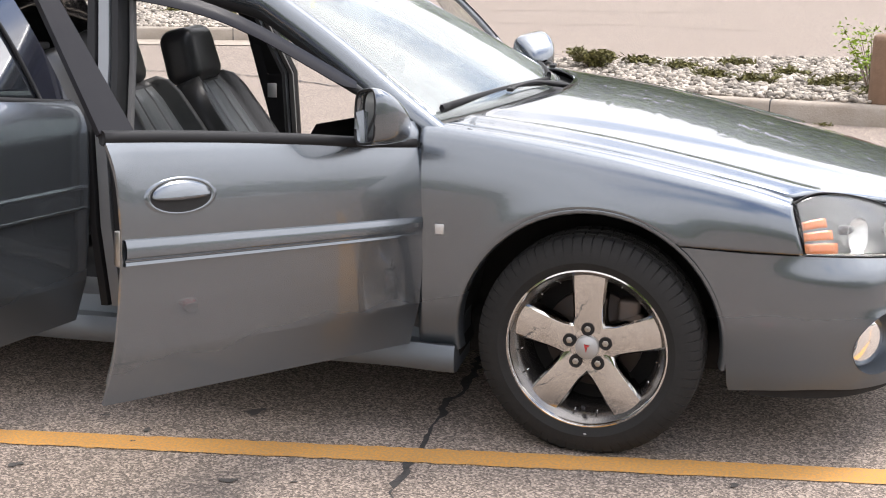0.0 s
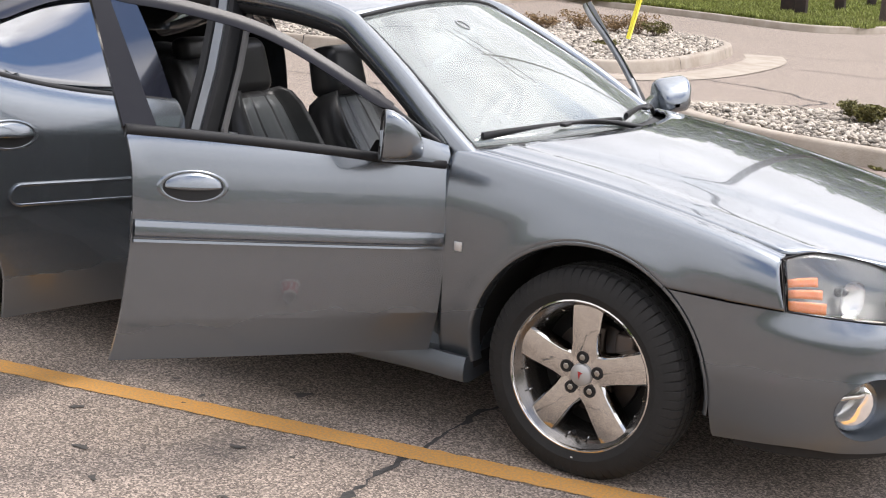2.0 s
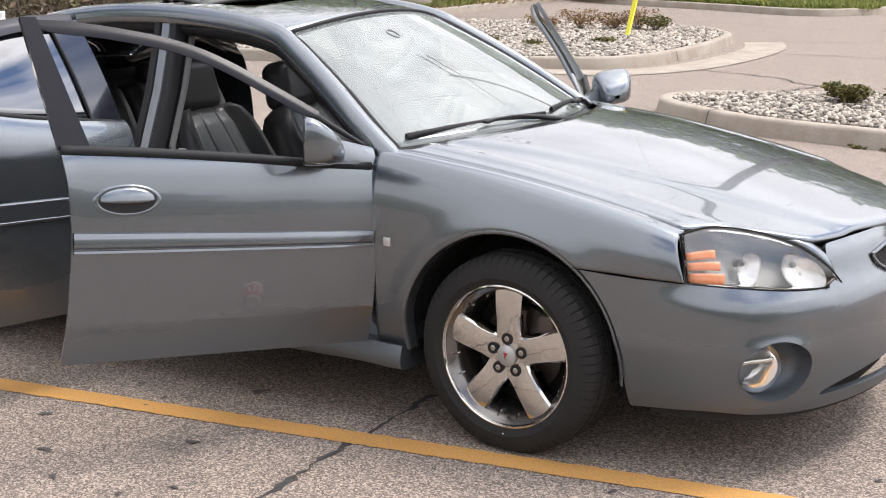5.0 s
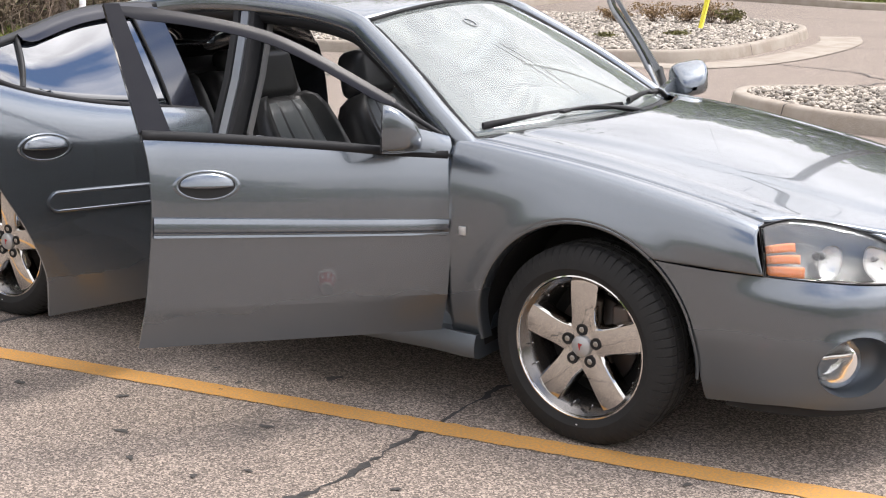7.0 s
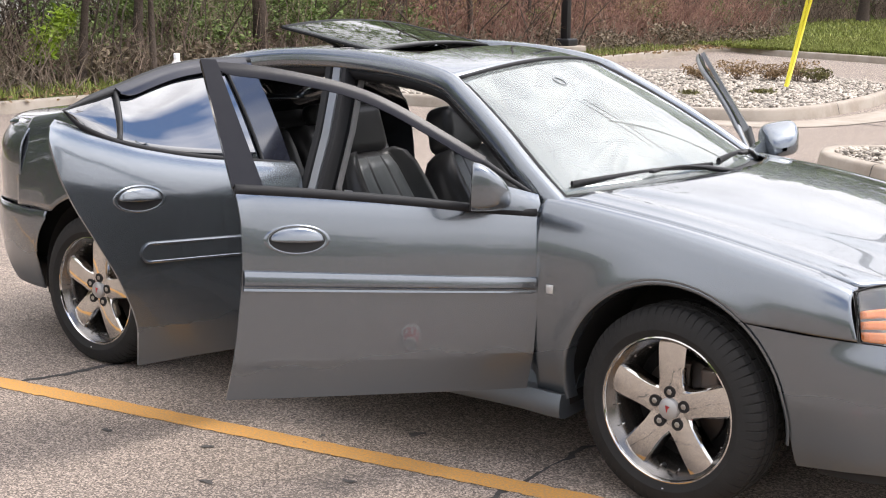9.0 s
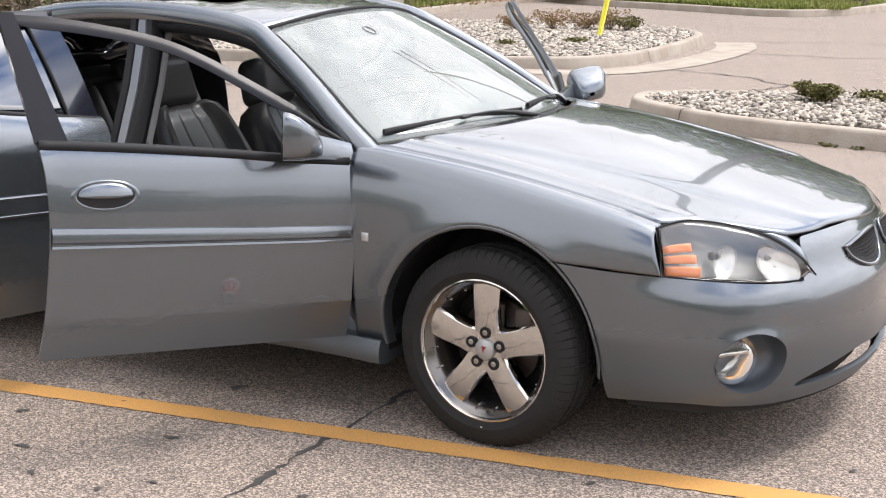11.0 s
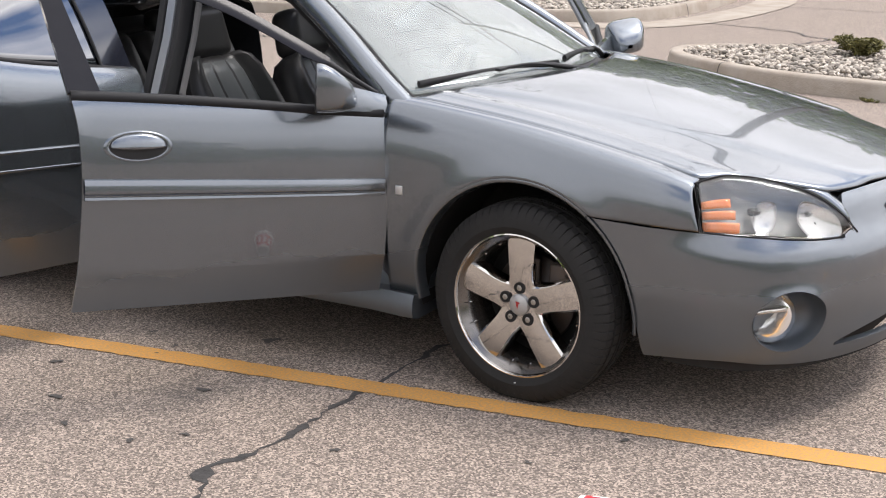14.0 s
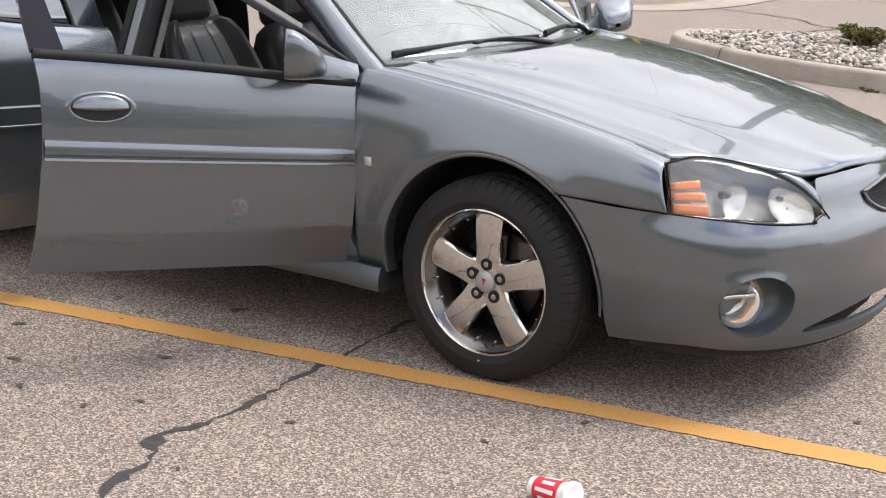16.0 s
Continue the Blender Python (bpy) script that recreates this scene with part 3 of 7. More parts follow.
CLEAR_MARK = mat("dried_ring", (0.30, 0.31, 0.31), 0.6)
MIRROR = mat("mirror_glass", (0.8, 0.8, 0.8), 0.02, metal=1.0)


GLASS = mat("windscreen_glass", (0.27, 0.32, 0.31), 0.0, trans=1.0, ior=1.85)


def dust_film(m, share, colour):
    """A thin uneven film of dust on glass."""
    nt = m.node_tree
    out, b = nt.nodes["Material Output"], nt.nodes["Principled BSDF"]
    df = nt.nodes.new("ShaderNodeBsdfDiffuse")
    df.inputs["Color"].default_value = (*colour, 1)
    co = nt.nodes.new("ShaderNodeTexCoord")
    nz = nt.nodes.new("ShaderNodeTexNoise")
    nz.inputs["Scale"].default_value, nz.inputs["Detail"].default_value = 3.5, 6.0
    nt.links.new(co.outputs["Object"], nz.inputs["Vector"])
    mr = nt.nodes.new("ShaderNodeMapRange")
    mr.inputs["From Min"].default_value, mr.inputs["From Max"].default_value = 0.3, 0.7
    mr.inputs["To Min"].default_value, mr.inputs["To Max"].default_value = share * 0.6, share * 1.4
    nt.links.new(nz.outputs["Fac"], mr.inputs["Value"])
    mx = nt.nodes.new("ShaderNodeMixShader")
    nt.links.new(mr.outputs["Result"], mx.inputs[0])
    nt.links.new(b.outputs["BSDF"], mx.inputs[1])
    nt.links.new(df.outputs["BSDF"], mx.inputs[2])
    nt.links.new(mx.outputs["Shader"], out.inputs["Surface"])


DOOR_GLASS = mat("door_glass", (0.55, 0.60, 0.57), 0.0, trans=1.0, ior=1.5)
dust_film(DOOR_GLASS, 0.05, (0.6, 0.62, 0.6))
dust_film(GLASS, 0.17, (0.62, 0.66, 0.65))
for m in (RUBBER, PLASTIC, CLOTH, LEATHER, TYRE):
    m.node_tree.nodes["Principled BSDF"].inputs["Specular IOR Level"].default_value = 0.3
LENS = mat("headlamp_lens", (0.97, 0.97, 0.96), 0.03, trans=1.0, ior=1.5)
TINT = mat("dark_tinted_glass", (0.012, 0.014, 0.018), 0.015, ior=2.3, coat=1.0)
ROOFGLASS = mat("sunroof_tinted_glass", (0.02, 0.024, 0.02), 0.03, ior=1.5)

# ---- the car's surfaces: x forward, front axle at x = 0, near side at -y ----
AXLE_F, AXLE_R, HUB_Z, ARCH, ARCH_BACK, AXLE_H = 0.0, -2.807, 0.335, 0.405, 0.392, 0.325
WIDE = spl((-3.6, -3.3, -2.8, -2.2, -1.5, -0.9, -0.5, 0.0, 0.4, 0.62, 0.8), (0.83, 0.885, 0.918, 0.922, 0.922, 0.915, 0.904, 0.912, 0.908, 0.882, 0.82))
CROWN = spl((-3.6, -3.3, -3.0, -2.66, -2.5, -2.3, -2.0, -1.6, -1.0, -0.51, -0.2, 0.0, 0.3, 0.6, 0.9, 1.2), (1.03, 1.065, 1.11, 1.165, 1.125, 1.075, 1.03, 1.0, 0.975, 0.962, 0.932, 0.905, 0.85, 0.785, 0.72, 0.66))
INSET = spl((-3.6, -2.66, -2.0, -1.5, -0.5, 0.0, 0.6), (0.13, 0.11, 0.09, 0.085, 0.095, 0.11, 0.08))


def TUCK(z):
    """How far the side leans in below the moulding, with a crease low on the doors."""
    return float(np.interp(z, (0.15, 0.20, 0.27, 0.36, 0.430, 0.56, 0.66), (0.108, 0.084, 0.058, 0.0325, 0.0125, 0.0035, 0.0)))


def side_y(x, z, flare=True):
    """Half width of the body side at x and height z."""
    if z < 0.66:
        off = TUCK(z)
    else:
        t = min(1.0, (z - 0.66) / (CROWN(x) - 0.66))
        p = 2.4 - 0.65 * min(1.0, max(0.0, (-1.5 - x) / 0.5))
        off = 1 - (1 - t**p) ** (1 / p)
        if not flare:
            # the rear door has a broad shoulder below its window that faces the sky
            k = min(1.0, max(0.0, (-1.50 - x) / 0.12))
            high = 0.105 + 0.11 * min(1.0, max(0.0, (-1.6 - x) / 1.0))
            u = min(1.0, max(0.0, (z - CROWN(x) + high) / high))
            off += (0.12 * t * t + 0.88 * (1 - (1 - u**1.7) ** (1 / 1.7)) - off) * k
        off *= INSET(x)
    w = WIDE(x) - off
    if flare:
        for c in (AXLE_F, AXLE_R):
            r = math.hypot((x - c) * (ARCH / ARCH_BACK if c == AXLE_F and x < c else 1.0), z - HUB_Z)
            if r < 0.62:
                w += 0.008 * math.exp(-(((r - ARCH) / 0.06) ** 2))
    return w


def hand(rows, s):
    """Rows for the near side (s = 1) or mirrored to the far side (s = -1)."""
    return [[Vector((p[0], p[1] * s, p[2])) for p in row] for row in rows]


def slab(rows, t, flip):
    """A closed skin: the sheet and its back, t deeper, joined along the rim."""
    bm = bmesh.new()
    add_grid(bm, rows, flip)
    bmesh.ops.remove_doubles(bm, verts=bm.verts, dist=2e-5)
    bm.normal_update()
    front = bm.verts[:]
    rim = [e for e in bm.edges if e.is_boundary]
    pairs = [(e.link_loops[0].vert, e.link_loops[0].link_loop_next.vert) for e in rim]
    faces = bm.faces[:]
    back = {v: bm.verts.new(v.co - v.normal * t) for v in front}
    for f in faces:
        bm.faces.new([back[v] for v in reversed(f.verts)])
    for a, b in pairs:
        bm.faces.new((b, a, back[a], back[b]))
    return bm


def edge_smooth(ob, degrees=35):
    """Smooth shading that keeps edges sharper than the angle."""
    ob.data.set_sharp_from_angle(angle=radians(degrees))
    return ob


CAR = empty("car", (0, 0, 0), "dark silver sedan with its doors and sunroof open", "car")


def arch_wide(x, cx):
    """The front arch is a little shorter behind the wheel than before it."""
    return ARCH_BACK if cx == AXLE_F and x < cx else ARCH


def arch_z(x, cx, low, r=ARCH):
    w = arch_wide(x, cx)
    d = abs(x - cx) / w
    return HUB_Z + (r + 0.008) * math.sqrt(1 - d * d) if d < 1 else low


def spaced(a, b, n, knots=()):
    return sorted({round(v, 5) for v in (*np.linspace(a, b, n), *knots)})


def arch_knots(cx, r=ARCH):
    return [cx - arch_wide(cx - math.cos(k * math.pi / 40), cx) * math.cos(k * math.pi / 40) for k in range(41)]


def fender(s):
    low = lambda x: arch_z(x, AXLE_F, 0.285) if x < 0.252 else 0.6585 - 0.035 * (x - 0.252)
    xs = spaced(-0.512, 0.603, 70, [k for k in arch_knots(AXLE_F) if -0.51 < k < 0.25] + [-ARCH_BACK - 0.0002, 0.2515])
    rows = []
    for x in xs:
        a, b = low(x), CROWN(x)
        a = min(a, b - 0.01)
        zs = [a + (b - a) * math.sin(e * math.pi / 2) for e in np.linspace(0, 1, 26)]
        row = [Vector((x, -side_y(x, z), z)) for z in zs]
        seam = 0.797
        top = row[-1]
        row += [Vector((x, top.y + (-seam - top.y) * f, top.z + 0.004 * f)) for f in (0.5, 1.0)]
        k = 0.036 * max(0.0, (x - 0.42) / 0.183) ** 2
        for p in row:
            p.x -= k * min(1.0, max(0.0, (p.z - 0.645) / 0.12))
        rows.append(row)
    ob = part("fender", slab(hand(rows, s), 0.004, s > 0), PAINT, CAR)
    # rolled lip of the wheel arch
    bm = bmesh.new()
    rows = []
    for k in range(37):
        a = radians(-8 + 196 * k / 36)
        row = []
        for r, d in ((0.4150, 0.0004), (0.4125, 0.0007), (0.4065, 0.0003), (0.4020, -0.004), (0.3990, -0.012), (0.394, -0.05)):
            x, z = r * math.cos(a), HUB_Z + r * math.sin(a)
            x *= ARCH_BACK / 0.405 if x < 0 else 0.985
            row.append(Vector((x, -(side_y(x, max(z, 0.27)) + d), z)))
        rows.append(row)
    add_grid(bm, hand(rows, s), flip=s < 0)
    part("arch_lip", bm, PAINT, ob, "rolled painted lip of the wheel arch")
    return ob


for s in (1, -1):
    f = fender(s)
    if s > 0:
        bm = bmesh.new()
        add_box(bm, (-0.442, -side_y(-0.442, 0.663) - 0.001, 0.663), (0.028, 0.006, 0.03), 0.002)
        part("badge", bm, SILVER, f, "small square silver badge")

# ---- hood ----
HOOD_FRONT = spl((0.0, 0.1, 0.316, 0.47, 0.545, 0.575, 0.60, 0.67, 0.74, 0.797), (1.053, 1.043, 0.985, 0.932, 0.895, 0.85, 0.80, 0.69, 0.613, 0.562))


def hood_z(x, y):
    a = abs(y) / 0.797
    z = CROWN(x) + 0.004 + (0.055 - 0.012 * max(0, x)) * (1 - a * a)
    ridge = 0.63 - 0.20 * (x + 0.35)
    z += 0.010 / (1 + math.exp((abs(y) - ridge) / 0.012))
    z += 0.007 * math.exp(-(((abs(y) - 0.705) / 0.028) ** 2))
    return z


def hood():
    rows = []
    for y in sorted({*np.linspace(-0.795, 0.795, 74)}):
        back = -0.455 + 0.275 * (1 - (y / 0.8) ** 2)
        xf = HOOD_FRONT(abs(y)) - 0.004
        rows.append([Vector((x, y, hood_z(x, y) - 0.006 * max(0, (x - xf + 0.05) / 0.05) ** 2)) for x in np.linspace(back, xf, 44)])
    return part("hood", slab(rows, 0.012, False), PAINT, CAR)


hood()

# ---- front bumper, grille and lamps ----
NOSE = catmull([(0.25, -0.912, 0), (0.40, -0.908, 0), (0.62, -0.882, 0), (0.77, -0.82, 0), (0.89, -0.715, 0), (0.985, -0.575, 0), (1.06, -0.40, 0), (1.11, -0.2, 0), (1.125, 0.0, 0)], 130)
N_LEN = np.cumsum([0] + [(NOSE[i + 1] - NOSE[i]).length for i in range(len(NOSE) - 1)])
N_OFF = spl((0.17, 0.20, 0.25, 0.33, 0.44, 0.50, 0.545, 0.575, 0.60, 0.63, 0.66, 0.70, 0.76), (0.085, 0.055, 0.026, 0.006, -0.007, -0.006, -0.001, 0.007, 0.022, 0.042, 0.054, 0.069, 0.12))


def nose_at(l, z, out=0.0):
    """A point on the front, l metres along it from the near wheel arch, at height z."""
    i = min(max(int(np.searchsorted(N_LEN, l)) - 1, 0), len(NOSE) - 2)
    f = (l - N_LEN[i]) / (N_LEN[i + 1] - N_LEN[i])
    p = NOSE[i].lerp(NOSE[i + 1], f)
    t = (NOSE[min(i + 3, len(NOSE) - 1)] - NOSE[max(i - 2, 0)]).normalized()
    n = Vector((-t.y, t.x, 0)) * -1
    blend = min(1.0, max(0.0, (p.x - 0.45) / 0.35))
    brow = 0.017 * math.exp(-(((l - FOG_L) / 0.13) ** 2) - ((z - 0.425) / 0.045) ** 2)
    off = (N_OFF(z) - brow) * blend + (1 - blend) * (TUCK(z) if z < 0.66 else 0.0)
    return Vector((p.x, p.y, z)) + n * (out - off)


def l_of_y(y):
    return float(np.interp(y, [p.y for p in NOSE], N_LEN))


L_TIP, L_CORNER, L_END = l_of_y(-0.56), float(np.interp(0.62, [p.x for p in NOSE[:60]], N_LEN[:60])), float(N_LEN[-1])
FOG_L, FOG_Z, FOG_R = l_of_y(-0.746), 0.365, 0.101
BUMPER_LOW = spl((0.0, 0.16, 0.30, 0.45, 0.60, 0.75, 0.90, 1.3), (0.205, 0.207, 0.218, 0.228, 0.218, 0.208, 0.203, 0.198))
TOP = spl((0.0, L_CORNER, L_TIP - 0.02, L_TIP - 0.004, L_TIP + 0.008, L_TIP + 0.03, L_END - 0.3, L_END), (0.6545, 0.636, 0.604, 0.645, 0.704, 0.728, 0.735, 0.736))


def bumper():
    fog = [FOG_L + FOG_R * 1.22 * math.cos(math.pi * k / 16) for k in range(17)]
    mouth0 = l_of_y(-0.60)
    ls = spaced(0.0, L_END, 150, fog + [mouth0, mouth0 + 0.01] + [float(np.interp(x, [p.x for p in NOSE[:60]], N_LEN[:60])) for x in (0.36, 0.38, 0.392, 0.40, 0.4045, 0.406, 0.4125, 0.42)])
    rows, hole = [], []
    for l in ls:
        p = nose_at(l, 0.4)
        low = BUMPER_LOW(l)
        if p.x < AXLE_F + ARCH:
            low = max(low, arch_z(max(p.x, 0.0), AXLE_F, 0.24))
        elif p.x < 0.42:
            low = low + (HUB_Z - low) * (1 - (p.x - ARCH) / 0.016)
        top = TOP(l)
        d = abs(l - FOG_L) / (FOG_R * 1.22)
        if d <= 1.0001:
            h = FOG_R * math.sqrt(max(0, 1 - d * d))
            a, b, kind = FOG_Z - h, FOG_Z + h, "fog"
        elif l > mouth0:
            g = min(1, (l - mouth0) / 0.35)
            a, b, kind = 0.260 - 0.006 * g, 0.262 + 0.072 * g ** 0.6, "mouth"
        else:
            g = min(1.0, max(0.0, (l - FOG_L - FOG_R * 1.22) / (mouth0 - FOG_L - FOG_R * 1.22)))
            a = FOG_Z + (0.260 - FOG_Z) * g
            b = a + 0.002
            kind = ""
        a, b = max(a, low + 0.002), min(max(b, low + 0.003), top - 0.002)
        zs = [*np.linspace(low, a, 9), *np.linspace(a, b, 5)[1:-1], *np.linspace(b, top, 20)]
        rows.append([nose_at(l, z) for z in zs])
        hole.append(kind)
    mirrored = [[Vector((p.x, -p.y, p.z)) for p in row] for row in rows[:-1]][::-1]
    kinds = hole + hole[:-1][::-1]
    full = rows + mirrored
    bm = bmesh.new()
    add_grid(bm, full, True, skip=lambda i, j: 8 <= j < 12 and kinds[i] and kinds[i] == kinds[i + 1])
    bmesh.ops.remove_doubles(bm, verts=bm.verts, dist=2e-5)
    bm.normal_update()
    rim = [e for e in bm.edges if e.is_boundary]
    pairs = [(e.link_loops[0].vert, e.link_loops[0].link_loop_next.vert) for e in rim]
    back = {}
    for a, b in pairs:
        for v in (a, b):
            if v not in back:
                back[v] = bm.verts.new(v.co - v.normal * 0.02)
    for a, b in pairs:
        bm.faces.new((b, a, back[a], back[b]))
    return edge_smooth(part("front_bumper", bm, PAINT, CAR), 50)


bumper()


def fog_pocket(s):
    """A round painted recess with a clear lamp at its outer side."""
    c = nose_at(FOG_L, FOG_Z)
    t = (nose_at(FOG_L + 0.05, FOG_Z) - nose_at(FOG_L - 0.05, FOG_Z)).normalized()
    n = Vector((t.y, -t.x, 0))
    up = Vector((0, 0, 1))
    bm = bmesh.new()
    rows = []
    for f, d in ((1.0, -0.002), (0.97, 0.012), (0.9, 0.045), (0.78, 0.075), (0.4, 0.09), (0.02, 0.092)):
        row = []
        for k in range(40):
            a = 6.283185 * k / 40
            l, z = FOG_L + FOG_R * 1.22 * f * math.cos(a), FOG_Z + FOG_R * f * math.sin(a)
            row.append(nose_at(l, z) - n * d)
        rows.append(row)
    add_grid(bm, hand(rows, s), flip=s < 0, close=True)
    ob = part("fog_pocket", bm, PAINT, CAR)
    # lamp body and its lens
    lamp = c - n * 0.040 - t * 0.036 + up * 0.002
    prof = ((0.002, -0.012), (0.044, -0.009), (0.074, 0.0), (0.082, 0.012), (0.082, 0.045))
    for name, mtl, scale, label in (("fog_lamp", LENS, 1.0, "clear glass fog lamp"), ("fog_reflector", REFLECTOR, 0.9, "chrome bowl of the fog lamp")):
        bm = bmesh.new()
        rows = []
        for r, h in prof:
            hh = h if name == "fog_lamp" else 0.05 - h
            rows.append([lamp + (t * math.cos(6.2832 * k / 32) + up * math.sin(6.2832 * k / 32)) * r * scale - n * (hh + 0.004) for k in range(32)])
        add_grid(bm, hand(rows, s), close=True)
        o = part(name, bm, mtl, ob, label)
        if name == "fog_lamp":
            o.visible_shadow = False
    bm = bmesh.new()
    for dz in (0.018,):
        add_tube(bm, [hand([[lamp + t * e + up * dz - n * 0.016]], s)[0][0] for e in np.linspace(-0.062, 0.062, 7)], 0.009, 8)
    part("lamp_bar", bm, CHROME, ob, "polished bar across the fog lamp")
    return ob


for s in (1, -1):
    fog_pocket(s)


def mouth():
    """The dark lower air intake behind the bumper, with bars."""
    l0 = l_of_y(-0.60)
    bm = bmesh.new()
    rows = []
    for l in np.linspace(l0, L_END, 30):
        rows.append([nose_at(l, z) + Vector((-0.07, 0, 0)) for z in (0.17, 0.22, 0.30, 0.40)])
    rows += [[Vector((p.x, -p.y, p.z)) for p in row] for row in rows[:-1]][::-1]
    add_grid(bm, rows, True)
    ob = part("lower_intake", bm, WELL, CAR, "black lower air intake")
    bm = bmesh.new()
    pts = [nose_at(l, 0.24, -0.03) for l in np.linspace(0.24, L_END, 30)]
    rows = [[p, p + Vector((0, 0, -0.048))] for p in pts + [Vector((p.x, -p.y, p.z)) for p in pts[:-1]][::-1]]
    add_grid(bm, rows)
    part("air_dam", bm, WELL, CAR, "black plastic air dam")


mouth()


def grille(s):
    """One of the twin mesh grilles in a painted surround."""
    a, b = l_of_y(-0.33), l_of_y(-0.045)
    lo = lambda f: 0.665 - 0.06 * math.sin(f * math.pi) ** 0.6 - 0.02 * f
    hi = lambda f: 0.668 + 0.028 * math.sin(min(1, f * 1.2) * math.pi / 2)
    # closed plate; its dark colour stands for the shade behind the mesh
    bm = bmesh.new()
    rows = [[nose_at(a + (b - a) * f, lo(f) + (hi(f) - lo(f)) * e, 0.003) for e in np.linspace(0, 1, 7)] for f in np.linspace(0, 1, 16)]
    add_grid(bm, hand(rows, s), flip=s > 0)
    ob = part("grille", bm, WELL, CAR, "black honeycomb grille")
    bm = bmesh.new()
    for k in range(1, 26):
        f0 = k / 26
        for slope in (0.16, -0.16):
            pts = [nose_at(a + (b - a) * min(1, max(0, f0 + slope * (e - 0.5))), lo(f0) + (hi(f0) - lo(f0)) * e, 0.006) for e in np.linspace(0, 1, 4)]
            add_tube(bm, hand([pts], s)[0], 0.0022, 4)
    part("grille_mesh", bm, PLASTIC, ob)
    bm = bmesh.new()
    loop = [nose_at(a + (b - a) * f, hi(f), 0.005) for f in np.linspace(0, 1, 16)] + [nose_at(a + (b - a) * f, lo(f), 0.005) for f in np.linspace(1, 0, 16)]
    add_tube(bm, hand([loop + loop[:1]], s)[0], 0.006, 8)
    part("grille_rim", bm, PAINT, ob)


for s in (1, -1):
    grille(s)

HEAD_TOP = catmull([(0.566, -0.832, 0.783), (0.628, -0.760, 0.799), (0.700, -0.692, 0.789), (0.778, -0.634, 0.768), (0.853, -0.600, 0.739), (0.910, -0.580, 0.706), (0.962, -0.570, 0.667), (0.996, -0.562, 0.626)], 25)


def head_low(f):
    return nose_at(L_CORNER - 0.014 + (L_TIP - L_CORNER + 0.009) * f, TOP(L_CORNER + (L_TIP - L_CORNER) * f) + 0.004, -0.002)


def head_pt(f, e, depth=0.0):
    """f along the lamp, e from its lower to its upper edge, depth behind the lens."""
    i = f * 24
    k = min(int(i), 23)
    top = HEAD_TOP[k].lerp(HEAD_TOP[k + 1], i - k)
    low = head_low(f)
    p = low.lerp(top, e)
    n = Vector((0.62, -0.62, 0.42)).normalized()
    return p + n * (0.016 * math.sin(math.pi * e) * math.sin(math.pi * min(1, f + 0.12)) - depth)


def headlight(s):
    ob = empty("headlight", (0, 0, 0), "")
    ob.parent = CAR
    ob.location.z = 0.0 if s > 0 else -0.022
    rows = [[head_pt(f, e) for e in np.linspace(0, 1, 12)] for f in np.linspace(0, 1, 30)]
    o = part("lens", slab(hand(rows, s), 0.004, s > 0), LENS, ob, "clear headlight lens")
    o.visible_shadow = False
    rows = [[head_pt(f, e, 0.012 + 0.055 * math.sin(math.pi * e) * math.sin(math.pi * f) ** 0.5) for e in np.linspace(0, 1, 12)] for f in np.linspace(0, 1, 30)]
    bm = bmesh.new()
    add_grid(bm, hand(rows, s), flip=s > 0)
    part("bucket", bm, HOUSING, ob, "smoky grey lamp bucket")
    # amber marker in three bars
    for k in range(3):
        e0, e1 = 0.07 + 0.195 * k, 0.215 + 0.195 * k
        w = 0.205 - 0.025 * k
        rows = [[head_pt(0.04 + w * g, e0 + (e1 - e0) * h, 0.012) for h in np.linspace(0, 1, 4)] for g in np.linspace(0, 1, 7)]
        part("amber_marker", slab(hand(rows, s), 0.008, s > 0), AMBER, ob, "orange side marker bar")
    # two reflector bowls
    for fc, ec, rx, rz in ((0.40, 0.34, 0.036, 0.050), (0.755, 0.42, 0.082, 0.052)):
        c = head_pt(fc, ec, 0.012)
        ax = (head_pt(fc + 0.08, ec) - head_pt(fc - 0.08, ec)).normalized()
        n = Vector((0.80, -0.52, 0.22)).normalized()
        up = n.cross(ax).normalized()
        if up.z < 0:
            up = -up
        bm = bmesh.new()
        rows = []
        for r, d in ((1.0, 0.0), (0.95, 0.006), (0.75, 0.013), (0.4, 0.018), (0.05, 0.019)):
            row = []
            for k in range(32):
                ca, sa = math.cos(6.2832 * k / 32), math.sin(6.2832 * k / 32)
                row.append(c + ax * rx * r * math.copysign(abs(ca) ** 0.7, ca) + up * rz * r * (math.copysign(abs(sa) ** 0.7, sa) - 0.35 * ca * (1 if fc > 0.6 else -0.4)) - n * d)
            rows.append(row)
        add_grid(bm, hand(rows, s), flip=s < 0, close=True)
        part("reflector", bm, REFLECTOR, ob, "chrome reflector bowl")
        bm = bmesh.new()
        o = c + (ax * -0.020 + up * 0.016 if fc < 0.6 else ax * -0.034 + up * 0.020)
        k = 0.014 if fc < 0.6 else 0.010
        q = hand([[o - n * 0.04, o - n * 0.02, o - n * 0.008, o - n * 0.001, o]], s)[0]
        add_tube(bm, q, [k, k, k * 0.85, k * 0.5, k * 0.1], 18)
        part("bulb_shield", bm, SHIELD, ob, "smoked bulb shield")
    bm = bmesh.new()
    loop = [head_pt(f, 1.0) for f in np.linspace(0, 1, 28)] + [head_pt(f, 0.0) for f in np.linspace(1, 0, 28)]
    add_tube(bm, hand([loop + loop[:1]], s)[0], 0.0028, 6)
    part("seal", bm, RUBBER, ob, "black seal round the lamp")


